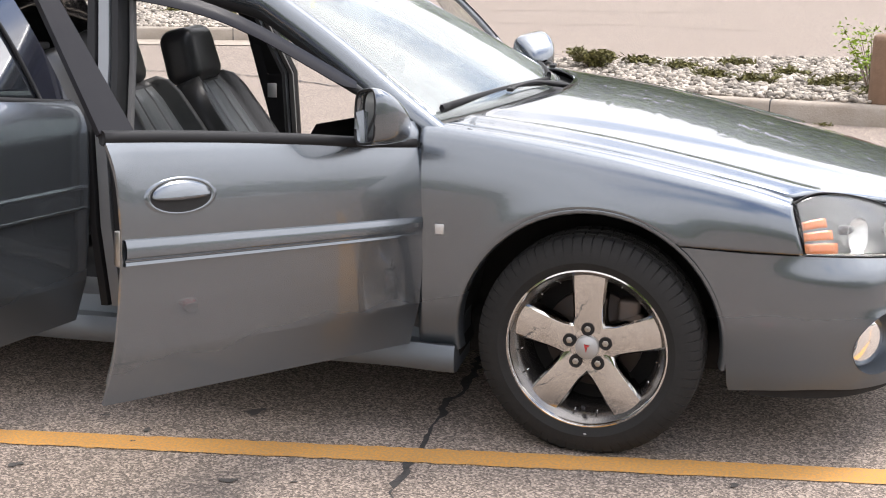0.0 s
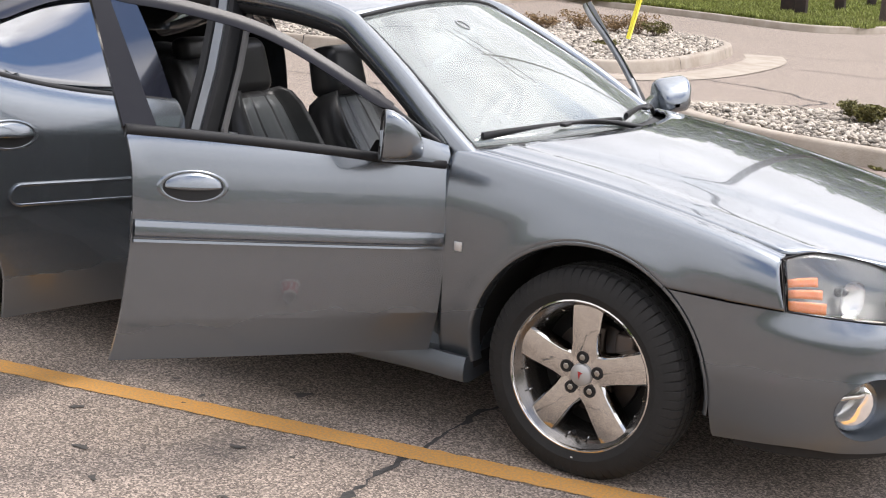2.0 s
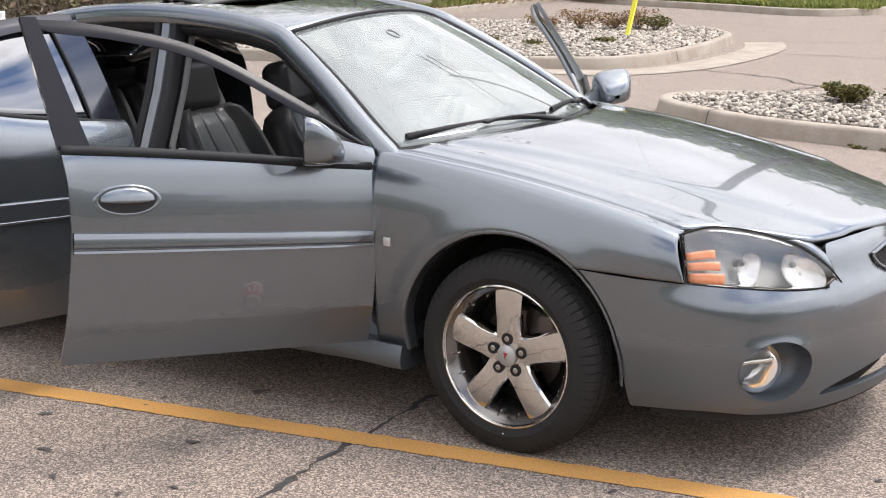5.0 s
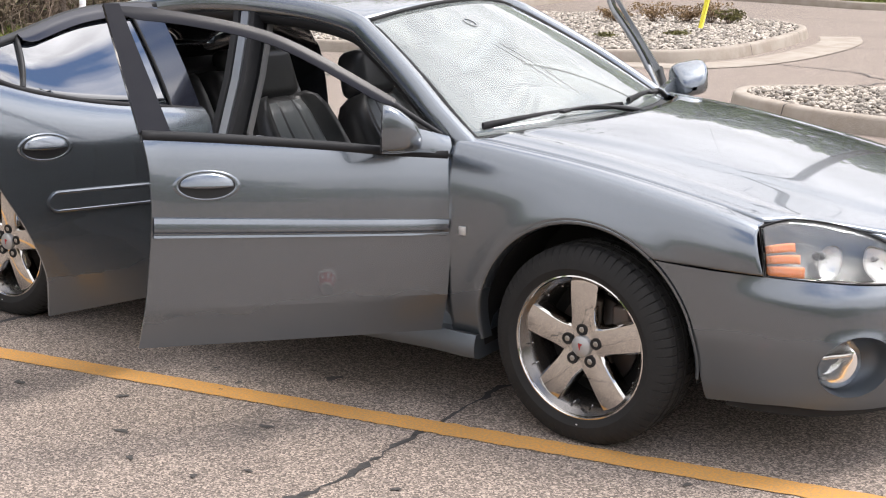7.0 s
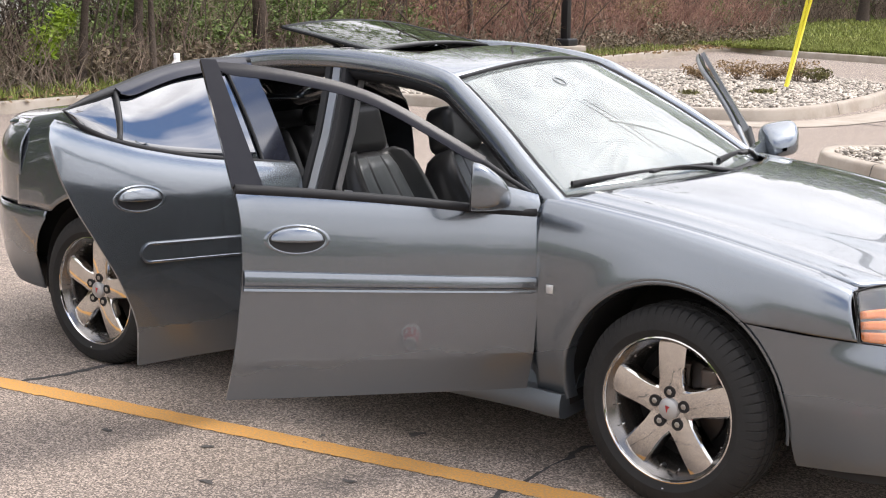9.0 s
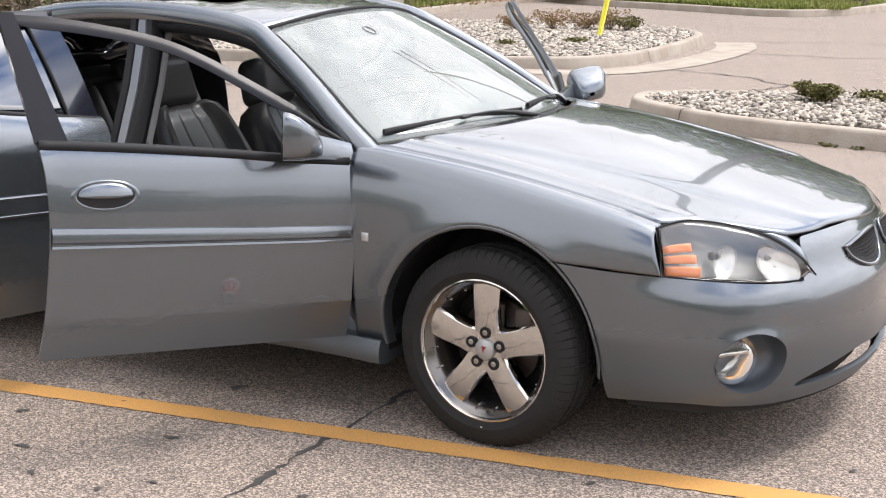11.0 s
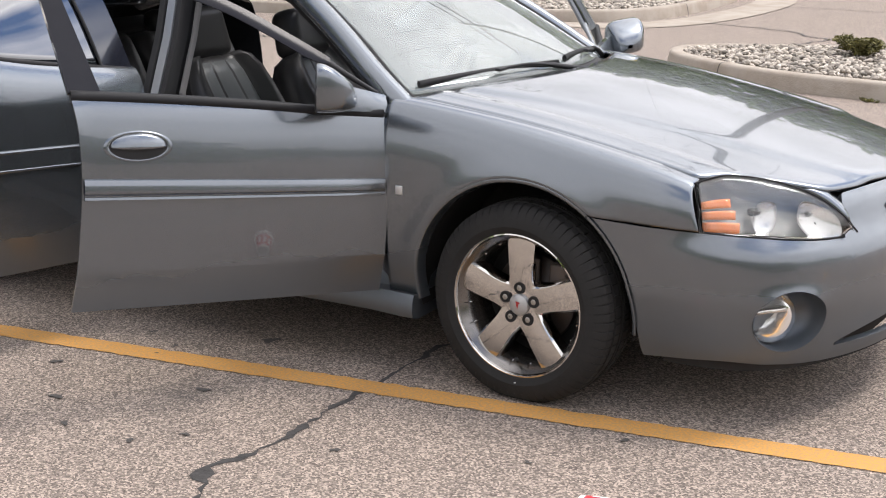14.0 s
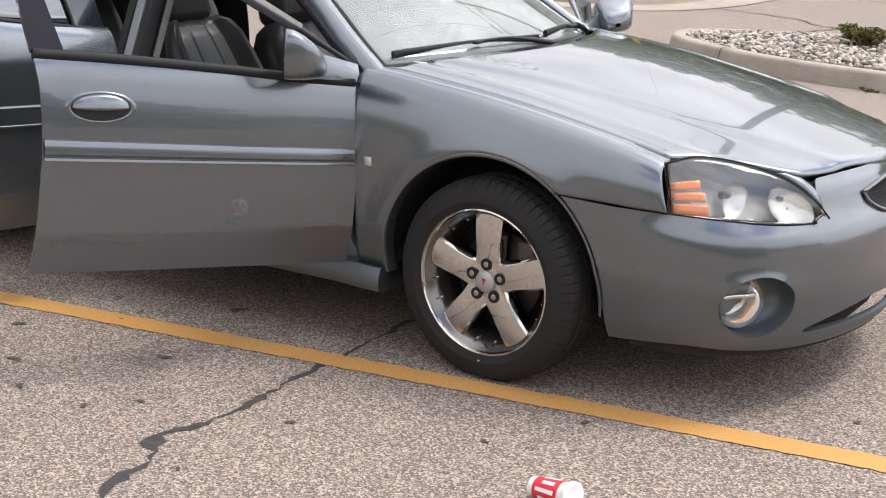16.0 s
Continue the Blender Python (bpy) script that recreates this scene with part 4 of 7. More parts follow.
for s in (1, -1):
    headlight(s)
    # painted wedge between lamp, hood and nose
    rows = []
    for f in np.linspace(0.62, 0.93, 14):
        a = head_pt(f, 1.0) + Vector((0.003, 0.004, 0.0))
        g = (f - 0.62) / 0.38
        b = Vector((0.868, -0.572, 0.744)).lerp(Vector((0.893, -0.551, 0.737)), min(1, g * 2)) if g < 0.5 else Vector((0.893, -0.551, 0.737)).lerp(nose_at(L_TIP + 0.02, 0.698), g * 2 - 1)
        rows.append([a.lerp(b, e) + Vector((0.004, -0.002, 0.004)) * math.sin(3.14 * e) for e in np.linspace(0, 1, 5)] + [b + Vector((-0.004, 0.05, -0.008))])
    part("nose_wedge", slab(hand(rows, s), 0.004, s > 0), PAINT, CAR)


# ---- glasshouse ----
def ws_pt(u, v, out=0.0):
    """u from -1 (near) to 1 across, v from 0 (foot) to 1 (head) of the windscreen."""
    q = 1 - u * u
    foot = Vector((-0.50 + 0.27 * q, 0.765 * u, 0.958 + 0.035 * q))
    head = Vector((-1.085 + 0.075 * q, 0.56 * u, 1.318 + 0.058 * q))
    p = foot.lerp(head, v)
    n = Vector((0.52, 0.25 * u, 0.85)).normalized()
    return p + n * (0.016 * math.sin(math.pi * v) + out)


rows = [[ws_pt(u, v) for v in np.linspace(0, 1, 20)] for u in np.linspace(-1, 1, 40)]
WINDSHIELD = part("windshield", slab(rows, 0.005, True), GLASS, CAR, "clear windscreen reflecting bright cloud")
WINDSHIELD.visible_shadow = False
bm = bmesh.new()
loop = [ws_pt(-1, v, 0.001) for v in np.linspace(0, 1, 16)] + [ws_pt(u, 1, 0.001) for u in np.linspace(-1, 1, 24)] + [ws_pt(1, v, 0.001) for v in np.linspace(1, 0, 16)]
add_tube(bm, loop, 0.009, 8)
part("windshield_seal", bm, RUBBER, WINDSHIELD, "black rubber windscreen seal")
for u0, u1 in ((-1.0, -0.88), (0.88, 1.0)):
    rows = [[ws_pt(u0 + (u1 - u0) * g, v, -0.009) for v in np.linspace(0, 1, 16)] for g in np.linspace(0, 1, 4)]
    part("frit_band", slab(rows, 0.001, True), PLASTIC, WINDSHIELD, "black printed edge of the windscreen")
bm = bmesh.new()
add_tube(bm, [ws_pt(-0.30 + 0.034 * math.cos(a), 0.80 + 0.036 * math.sin(a), 0.0015) for a in np.linspace(0, 6.2832, 29)], 0.0028, 5)
part("suction_mark", bm, CLEAR_MARK, WINDSHIELD, "faint ring left by a suction cup")
# cowl panel
bm = bmesh.new()
rows = []
for u in np.linspace(-1, 1, 40):
    a = ws_pt(u, 0.012) + Vector((0, 0, -0.006))
    y = max(-0.795, min(0.795, 0.80 * u))
    b = Vector((-0.455 + 0.275 * (1 - (y / 0.8) ** 2) + 0.02, y, 0))
    b.z = hood_z(b.x, y) - 0.03
    rows.append([a, a.lerp(b, 0.3) + Vector((0, 0, -0.012)), a.lerp(b, 0.7) + Vector((0, 0, -0.014)), b])
add_grid(bm, rows, True)
part("cowl", bm, PLASTIC, CAR, "black plastic cowl below the windscreen")


def wiper(u_tip, u_foot, v_tip):
    bm = bmesh.new()
    tip, mid = ws_pt(u_tip, v_tip, 0.014), ws_pt((u_tip + u_foot) / 2, v_tip * 0.9, 0.02)
    end = ws_pt(u_foot, v_tip * 0.6, 0.014)
    add_tube(bm, [tip.lerp(end, f) + Vector((0, 0, 0.006 * math.sin(f * 3.14))) for f in np.linspace(0, 1, 14)], 0.009, 6, 1.5)
    ob = part("wiper", bm, RUBBER, CAR, "black wiper blade resting on the windscreen")
    bm = bmesh.new()
    foot = ws_pt(u_foot + 0.16, -0.05, 0.012)
    add_tube(bm, catmull([mid + Vector((0, 0, 0.006)), mid.lerp(foot, 0.35) + Vector((0, 0, 0.022)), mid.lerp(foot, 0.75) + Vector((0, 0, 0.011)), foot], 16), [0.006] * 9 + [0.010] * 7, 8)
    part("wiper_arm", bm, PLASTIC, ob)
    bm = bmesh.new()
    add_box(bm, mid + Vector((0, 0, 0.004)), (0.022, 0.06, 0.012), 0.004)
    part("wiper_joint", bm, PLASTIC, ob)


wiper(-0.93, -0.12, 0.045)
wiper(-0.02, 0.72, 0.045)

RAIL = [(-0.47, -0.828, 0.935), (-0.62, -0.79, 1.035), (-0.80, -0.722, 1.155), (-1.0, -0.648, 1.272), (-1.12, -0.61, 1.328), (-1.35, -0.592, 1.368), (-1.7, -0.587, 1.388), (-2.05, -0.59, 1.372), (-2.35, -0.62, 1.315), (-2.62, -0.672, 1.225), (-2.9, -0.74, 1.13), (-3.1, -0.78, 1.075)]


def rail(s):
    """Front pillar, roof rail and rear pillar as one painted beam, with the black door seal inside it."""
    path = catmull(RAIL, 70)
    bm = bmesh.new()
    rows = []
    for i, p in enumerate(path):
        t = (path[min(i + 1, 69)] - path[max(i - 1, 0)]).normalized()
        o = Vector((0, -0.80, 0.60))
        o = (o - t * o.dot(t)).normalized()
        a = t.cross(o).normalized()
        if a.z > 0:
            a = -a
        wide = 0.041
        row = []
        for e, d in ((-1.05, -0.018), (-0.9, 0.0), (-0.4, 0.012), (0.2, 0.012), (0.7, 0.002), (1.0, -0.012), (1.05, -0.035), (0.3, -0.05), (-0.8, -0.045)):
            row.append(p + a * wide * e + o * d)
        rows.append(row)
    add_grid(bm, hand(rows, s), flip=s < 0, close=True)
    ob = edge_smooth(part("roof_rail", bm, PAINT, CAR), 60)
    bm = bmesh.new()
    add_tube(bm, hand([[p + Vector((0, 0.03, -0.058)) for p in path[6:52]]], s)[0], 0.031, 8)
    part("door_seal", bm, RUBBER, ob, "black rubber door seal")
    bm = bmesh.new()
    add_tube(bm, hand([[p + Vector((0.03, 0.055, -0.035)) for p in path[1:30]]], s)[0], 0.032, 8)
    part("pillar_trim", bm, CLOTH, ob, "dark inner pillar trim")
    return ob


for s in (1, -1):
    rail(s)


def roof_z(x, y):
    c = spl((-2.5, -2.25, -2.0, -1.7, -1.4, -1.15, -1.0), (1.335, 1.388, 1.412, 1.425, 1.42, 1.398, 1.376))(x)
    e = spl((-2.5, -2.05, -1.7, -1.35, -1.12, -1.0), (1.285, 1.38, 1.396, 1.378, 1.338, 1.30))(x)
    q = min(1, abs(y) / 0.57)
    return c + (e - c) * q**2.4


HOLE_X0, HOLE_X1, HOLE_Y = -1.86, -1.40, 0.40


def roof():
    ys = spaced(-0.57, 0.57, 41, (-HOLE_Y, HOLE_Y))
    rows, spans = [], []
    for f in spaced(0, 1, 40, ((-HOLE_X0 - 1.085) / 1.265, (-HOLE_X1 - 1.085) / 1.265)):
        row = []
        for y in ys:
            front = -1.085 + 0.075 * (1 - (y / 0.56) ** 2) if abs(y) < 0.56 else -1.09
            x = front + (-2.35 - front) * f
            row.append(Vector((x, y, roof_z(x, y))))
        rows.append(row)
        spans.append(-1.085 - 1.265 * f)
    bm = bmesh.new()
    add_grid(bm, rows, False, skip=lambda i, j: HOLE_X0 - 0.001 < spans[i] - 0.01 < HOLE_X1 and -HOLE_Y - 0.001 < ys[j] < HOLE_Y - 0.01)
    bm.normal_update()
    rim = [e for e in bm.edges if e.is_boundary]
    pairs = [(e.link_loops[0].vert, e.link_loops[0].link_loop_next.vert) for e in rim]
    back = {}
    for a, b in pairs:
        for v in (a, b):
            if v not in back:
                back[v] = bm.verts.new(v.co - Vector((0, 0, 0.03)))
    for a, b in pairs:
        bm.faces.new((b, a, back[a], back[b]))
    if sum(f.normal.z for f in bm.faces) < 0:
        bmesh.ops.reverse_faces(bm, faces=bm.faces[:])
    return part("roof", bm, PAINT, CAR)


roof()
# headliner below the roof, open at the sunroof
bm = bmesh.new()
ys = spaced(-0.56, 0.56, 21, (-0.38, 0.38))
xs = spaced(-2.3, -1.12, 21, (-1.86, -1.40))
add_grid(bm, [[Vector((x, y, roof_z(x, y) - 0.045)) for y in ys] for x in xs], skip=lambda i, j: -1.861 < xs[i] < -1.401 and -0.381 < ys[j] < 0.379)
part("headliner", bm, LINER, CAR, "grey cloth headliner")

# raised sunroof panel
rows = []
for f in np.linspace(0, 1, 16):
    row = []
    for g in np.linspace(-1, 1, 20):
        x = -1.60 - 0.50 * f + 0.02 * (1 - g * g) * (1 - 2 * f)
        row.append(Vector((x, 0.41 * g, 1.405 + 0.085 * f + 0.022 * (1 - g * g))))
    rows.append(row)
SUNROOF = part("sunroof_panel", slab(rows, 0.006, False), ROOFGLASS, CAR, "tilted dark glass sunroof panel")
bm = bmesh.new()
loop = [r[0] for r in rows] + rows[-1][1:] + [r[-1] for r in rows[::-1]][1:] + rows[0][::-1][1:]
add_tube(bm, [p + Vector((0, 0, -0.004)) for p in loop], 0.007, 6)
part("sunroof_rim", bm, RUBBER, SUNROOF, "black rim of the sunroof")
for y in (-0.34, 0.34):
    bm = bmesh.new()
    add_tube(bm, [(-2.04, y, 1.472), (-1.90, y, 1.43), (-1.78, y, 1.385)], 0.008, 6)
    part("sunroof_arm", bm, PLASTIC, SUNROOF)

# ---- rear body ----
rows = []
for g in np.linspace(-1, 1, 30):
    a = Vector((-2.35 + 0.03 * (1 - g * g), 0.575 * g, roof_z(-2.35, 0.575 * g) - 0.004))
    b = Vector((-3.02 - 0.10 * (1 - g * g), 0.68 * g, 1.075 + 0.02 * (1 - g * g)))
    rows.append([a.lerp(b, f) + Vector((-0.3, 0, 0.6)) * 0.06 * math.sin(math.pi * f) for f in np.linspace(0, 1, 16)])
part("rear_window", slab(rows, 0.005, True), TINT, CAR, "dark rear window")


def trunk_z(x, y):
    return 1.075 - 0.045 * (max(0.0, -3.05 - x) / 0.8) ** 1.5 + 0.012 * (1 - (y / 0.75) ** 2) - 0.035 * min(1.0, abs(y) / 0.74) ** 6 * min(1.0, max(0.0, -3.0 - x) / 0.3)


rows = []
for y in np.linspace(-0.74, 0.74, 36):
    back = -3.80 + 0.26 * abs(y / 0.76) ** 3
    rows.append([Vector((x, y, trunk_z(x, y))) for x in np.linspace(back, -3.0 - 0.1 * (1 - (y / 0.74) ** 2), 22)])
part("trunk_lid", slab(rows, 0.01, False), PAINT, CAR)

TAIL = catmull([(-3.10, -0.905, 0), (-3.32, -0.882, 0), (-3.51, -0.83, 0), (-3.66, -0.735, 0), (-3.77, -0.58, 0), (-3.84, -0.3, 0), (-3.86, 0.0, 0)], 70)
T_OFF = spl((0.20, 0.26, 0.34, 0.45, 0.56, 0.63, 0.68, 0.80, 0.92, 1.00, 1.04), (0.10, 0.06, 0.025, 0.0, -0.012, -0.008, 0.012, 0.01, 0.02, 0.06, 0.12))


def tail_at(i, z, out=0.0):
    p = TAIL[i]
    t = (TAIL[min(i + 1, 69)] - TAIL[max(i - 1, 0)]).normalized()
    n = Vector((t.y, -t.x, 0))
    if n.dot(Vector((p.x + 2.9, p.y, 0))) < 0:
        n = -n
    return Vector((p.x, p.y, z)) + n * (out - T_OFF(z))


def quarter(s):
    """Rear quarter panel with the wheel arch, up to the rear pillar."""
    xs = spaced(-3.34, -2.40, 60, [k for k in arch_knots(AXLE_R) if -3.3 < k < -2.402])
    rows = []
    for x in xs:
        a, b = arch_z(x, AXLE_R, 0.66 if x < AXLE_R - ARCH else 0.285), CROWN(x)
        if x < AXLE_R - 0.25:
            a = max(a, 0.66)
        zs = [a + (b - a) * math.sin(e * math.pi / 2) for e in np.linspace(0, 1, 24)]
        row = [Vector((x, -side_y(x, z), z)) for z in zs]
        top = row[-1]
        end = Vector((x, -0.735, trunk_z(x, 0.735))) if x < -2.95 else min(catmull(RAIL, 70), key=lambda q: abs(q.x - x)) + Vector((0, -0.02, -0.02))
        row += [top.lerp(end, f) + Vector((0, -0.012 * math.sin(f * 3.14), 0.006 * math.sin(f * 3.14))) for f in (0.25, 0.5, 0.75, 1.0)]
        rows.append(row)
    part("quarter_panel", slab(hand(rows, s), 0.004, s > 0), PAINT, CAR)
    # corner above the bumper, wrapping to the tail
    rows = []
    for i in range(11, 70):
        row = [tail_at(i, z) for z in np.linspace(0.665, 1.035, 14)]
        rows.append(row)
    part("tail_panel", slab(hand(rows, s), 0.004, s < 0), PAINT, CAR)
    # tail lamp round the corner
    rows = [[tail_at(i, z, 0.003) for z in np.linspace(0.735, 0.985, 10)] for i in range(48, 69)]
    part("tail_light", slab(hand(rows, s), 0.012, s < 0), RED_LENS, CAR, "dark red wrap-round tail light")
    # bumper half
    rows = []
    for i in range(0, 70):
        p = TAIL[i]
        low = 0.27
        if p.x > AXLE_R - ARCH:
            low = max(low, arch_z(p.x, AXLE_R, low))
        rows.append([tail_at(i, low + (0.655 - low) * e) for e in np.linspace(0, 1, 18)])
    part("rear_bumper", slab(hand(rows, s), 0.004, s < 0), PAINT, CAR)


for s in (1, -1):
    quarter(s)


def rocker(s):
    """Sill: painted side skirt, jamb and step."""
    sec = ((0.86, 0.175), (0.895, 0.185), (0.905, 0.205), (0.902, 0.24), (0.89, 0.268), (0.80, 0.285), (0.79, 0.34), (0.74, 0.36), (0.66, 0.36), (0.66, 0.18))
    rows = []
    for x in np.linspace(-2.42, -0.395, 36):
        k = 0.02 * math.exp(-((x + 0.42) / 0.10) ** 2)
        rows.append([Vector((x, -(y - 0.02 + (k if z < 0.3 else 0)), z + 0.030 * (1 if 0.17 < z < 0.27 else 0))) for y, z in sec])
    bm = bmesh.new()
    vs = add_grid(bm, hand(rows, s), flip=s > 0, close=True)
    bm.faces.new(vs[0])
    bm.faces.new(vs[-1][::-1])
    bmesh.ops.recalc_face_normals(bm, faces=bm.faces[:])
    ob = edge_smooth(part("rocker_panel", bm, PAINT, CAR), 40)
    # upward sill faces take the darker jamb colour for the doors' shade
    ob.data.materials.append(JAMB)
    for f in ob.data.polygons:
        if f.normal.z > 0.55 and f.center.z > 0.25:
            f.material_index = 1
    bm = bmesh.new()
    add_box(bm, (-1.05, -0.735 * s, 0.366), (0.86, 0.075, 0.012), 0.004)
    part("sill_plate", bm, PLASTIC, ob, "black sill plate")
    # lower part of the door pillar at the hinges, and the middle pillar
    bm = bmesh.new()
    rows = []
    for z in np.linspace(0.33, 0.95, 10):
        w = side_y(-0.52, z, False)
        rows.append([Vector(q) for q in ((-0.50, -(w - 0.02), z), (-0.555, -(w - 0.055), z), (-0.60, -(w - 0.10), z), (-0.60, -(w - 0.20), z), (-0.46, -(w - 0.20), z), (-0.46, -(w - 0.02), z))])
    add_grid(bm, hand(rows, s), flip=s < 0, close=True)
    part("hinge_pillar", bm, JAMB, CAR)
    cl = [(-1.515, 0.33), (-1.52, 0.6), (-1.53, 0.9), (-1.575, 1.1), (-1.62, 1.3), (-1.645, 1.38)]
    for name, mtl, off, dx, wide, deep in (("middle_pillar", JAMB_LIGHT, 0.033, -0.004, 0.050, 0.09), ("pillar_seal", RUBBER, 0.031, 0.036, 0.030, 0.06), ("pillar_seal", RUBBER, 0.031, -0.047, 0.034, 0.06), ("pillar_trim", CLOTH, 0.125, -0.005, 0.06, 0.05), ("belt_guide", LINER, 0.118, 0.052, 0.018, 0.02)):
        bm = bmesh.new()
        rows = []
        for x, z in cl:
            y = side_y(x, z, False) if z < 0.95 else np.interp(z, (0.95, 1.38), (0.855, 0.61))
            y -= off
            rows.append([Vector((x + dx + a * wide / 2, -(y - b * deep), z)) for a, b in ((-1, 0.25), (-0.7, 0), (0.7, 0), (1, 0.25), (1, 1), (-1, 1))])
        vs = add_grid(bm, hand(rows, s), flip=s < 0, close=True)
        edge_smooth(part(name, bm, mtl, CAR if name == "middle_pillar" else ob), 30)


for s in (1, -1):
    rocker(s)


# ---- doors ----
def hinge(at, inward, aft, angle, s):
    """The pose of a door turned about a slightly leaning hinge axis; the door is modelled round that point."""
    k = Vector((math.sin(radians(aft)), math.sin(radians(inward)), 1)).normalized()
    m = Matrix.Rotation(radians(angle), 4, k)
    if s < 0:
        flip = Matrix.Diagonal((1, -1, 1, 1))
        m = flip @ m @ flip
    return Matrix.Translation((at[0], at[1] * s, at[2])) @ m


def local(rows, at, s):
    return [[Vector((p[0] - at[0], (p[1] - at[1]) * s, p[2] - at[2])) for p in row] for row in rows]


def belt_strip(door, path, at, s, r=0.016):
    bm = bmesh.new()
    add_tube(bm, local([path], at, s)[0], r, 8, 1.2)
    part("belt_seal", bm, RUBBER, door, "black rubber strip along the window sill")


def oval_handle(door, x, z, at, s):
    """A pull handle in an oval recess."""
    def at_pt(a, r, out):
        px, pz = x + 0.103 * r * math.cos(a), z + 0.046 * r * math.sin(a)
        return Vector((px, -(side_y(px, pz, False) + out), pz))

    n = 44
    bm = bmesh.new()
    rows = [[at_pt(6.2832 * k / n, r, o) for k in range(n)] for r, o in ((1.04, 0.0), (1.01, 0.0016), (0.96, 0.0026), (0.91, 0.0020), (0.88, 0.0016))]
    add_grid(bm, local(rows, at, s), flip=s > 0, close=True)
    part("handle_bezel", bm, PAINT, door, "painted oval rim")
    # no hollow is cut; a flat dark plate carries its shade as colour
    bm = bmesh.new()
    rows = [[at_pt(6.2832 * k / n, r, o) for k in range(n)] for r, o in ((0.98, 0.0015), (0.7, 0.0018), (0.4, 0.002), (0.01, 0.002))]
    add_grid(bm, local(rows, at, s), flip=s > 0, close=True)
    part("handle_recess", bm, PLASTIC, door, "flat dark plate standing in for the hollow below the handle")
    rows = []
    for f in np.linspace(-1, 1, 24):
        h = 0.040 * math.sqrt(max(0, 1 - f * f))
        row = []
        for e in np.linspace(0, 1, 7):
            px, pz = x + 0.088 * f, z - 0.007 * math.sqrt(max(0, 1 - f * f)) + (h + 0.007 * math.sqrt(max(0, 1 - f * f))) * e
            row.append(Vector((px, -(side_y(px, pz, False) + 0.004 + 0.012 * (1 - e * e) * math.sqrt(max(0, 1 - f * f))), pz)))
        rows.append(row)
    part("handle", slab(local(rows, at, s), 0.004, s > 0), PAINT, door, "painted pull handle")


def moulding(door, x0, x1, at, s, taper):
    """A stepped protective strip across the door."""
    prof = ((0.732, -0.002), (0.7310, 0.003), (0.729, 0.0075), (0.715, 0.0125), (0.7125, 0.0132), (0.689, 0.0135), (0.6865, 0.0115), (0.6795, 0.003), (0.6765, 0.003), (0.675, 0.0052), (0.667, 0.0076), (0.6645, 0.0070), (0.663, 0.0))
    if taper == "end":
        prof = ((0.735, 0.0), (0.7335, 0.0065), (0.729, 0.0088), (0.725, 0.0085), (0.7225, 0.0068), (0.668, 0.0065), (0.666, 0.0080), (0.662, 0.0083), (0.658, 0.006), (0.6565, 0.0))
    rows = []
    for f in [*np.linspace(0, 0.94, 24), 0.95, 0.96, 0.97, 0.98, 0.988, 0.994, 0.998, 1.0]:
        x = x0 + (x1 - x0) * f
        if taper == "end":
            q = max(0.0, 1 - (1 - f) * abs(x1 - x0) / 0.039)
            k = max(0.02, math.sqrt(1 - q * q))
            rows.append([Vector((x, -(side_y(x, z, False) + 0.001 + d), 0.6958 + (z - 0.6958) * k)) for z, d in prof])
            continue
        k = min(1, f / 0.12) ** 0.5
        drop = [0.6385 + 0.0245 * f + (z - 0.663) * (0.83 + 0.17 * f) for z, d in prof]
        rows.append([Vector((x, -(side_y(x, w, False) + 0.001 + d * (0.25 + 0.75 * k)), w)) for w, (z, d) in zip(drop, prof)])
    bm = bmesh.new()
    add_grid(bm, local(rows, at, s), flip=s < 0)
    return edge_smooth(part("door_moulding", bm, PAINT, door, "painted ribbed side moulding"), 30)


def guard(door, path, at, s, wide, out, material=None, up=0.022):
    """A smoked wind deflector along the upper edge of a window."""
    rows = []
    for i, p in enumerate(path):
        t = (path[min(i + 1, len(path) - 1)] - path[max(i - 1, 0)]).normalized()
        o = Vector((0, -0.85, 0.5))
        o = (o - t * o.dot(t)).normalized()
        a = t.cross(o).normalized()
        if a.z > 0:
            a = -a
        g = min(1, min(i, len(path) - 1 - i) / 2.0 + 0.35)
        rows.append([p - a * up + o * 0.008, p + o * (out * 0.8), p + a * wide * 0.5 * g + o * out, p + a * wide * g + o * (out * 0.9)])
    edge_smooth(part("rain_guard", slab(local(rows, at, s), 0.004, s < 0), material or VISOR, door, "smoked plastic rain guard"), 40)


FRONT_AT, REAR_AT = (-0.51, -0.875, 0.65), (-1.60, -0.89, 0.65)


FRONT_BELT = spl((-1.62, -1.3, -0.95, -0.75, -0.50), (0.972, 0.957, 0.933, 0.915, 0.900))


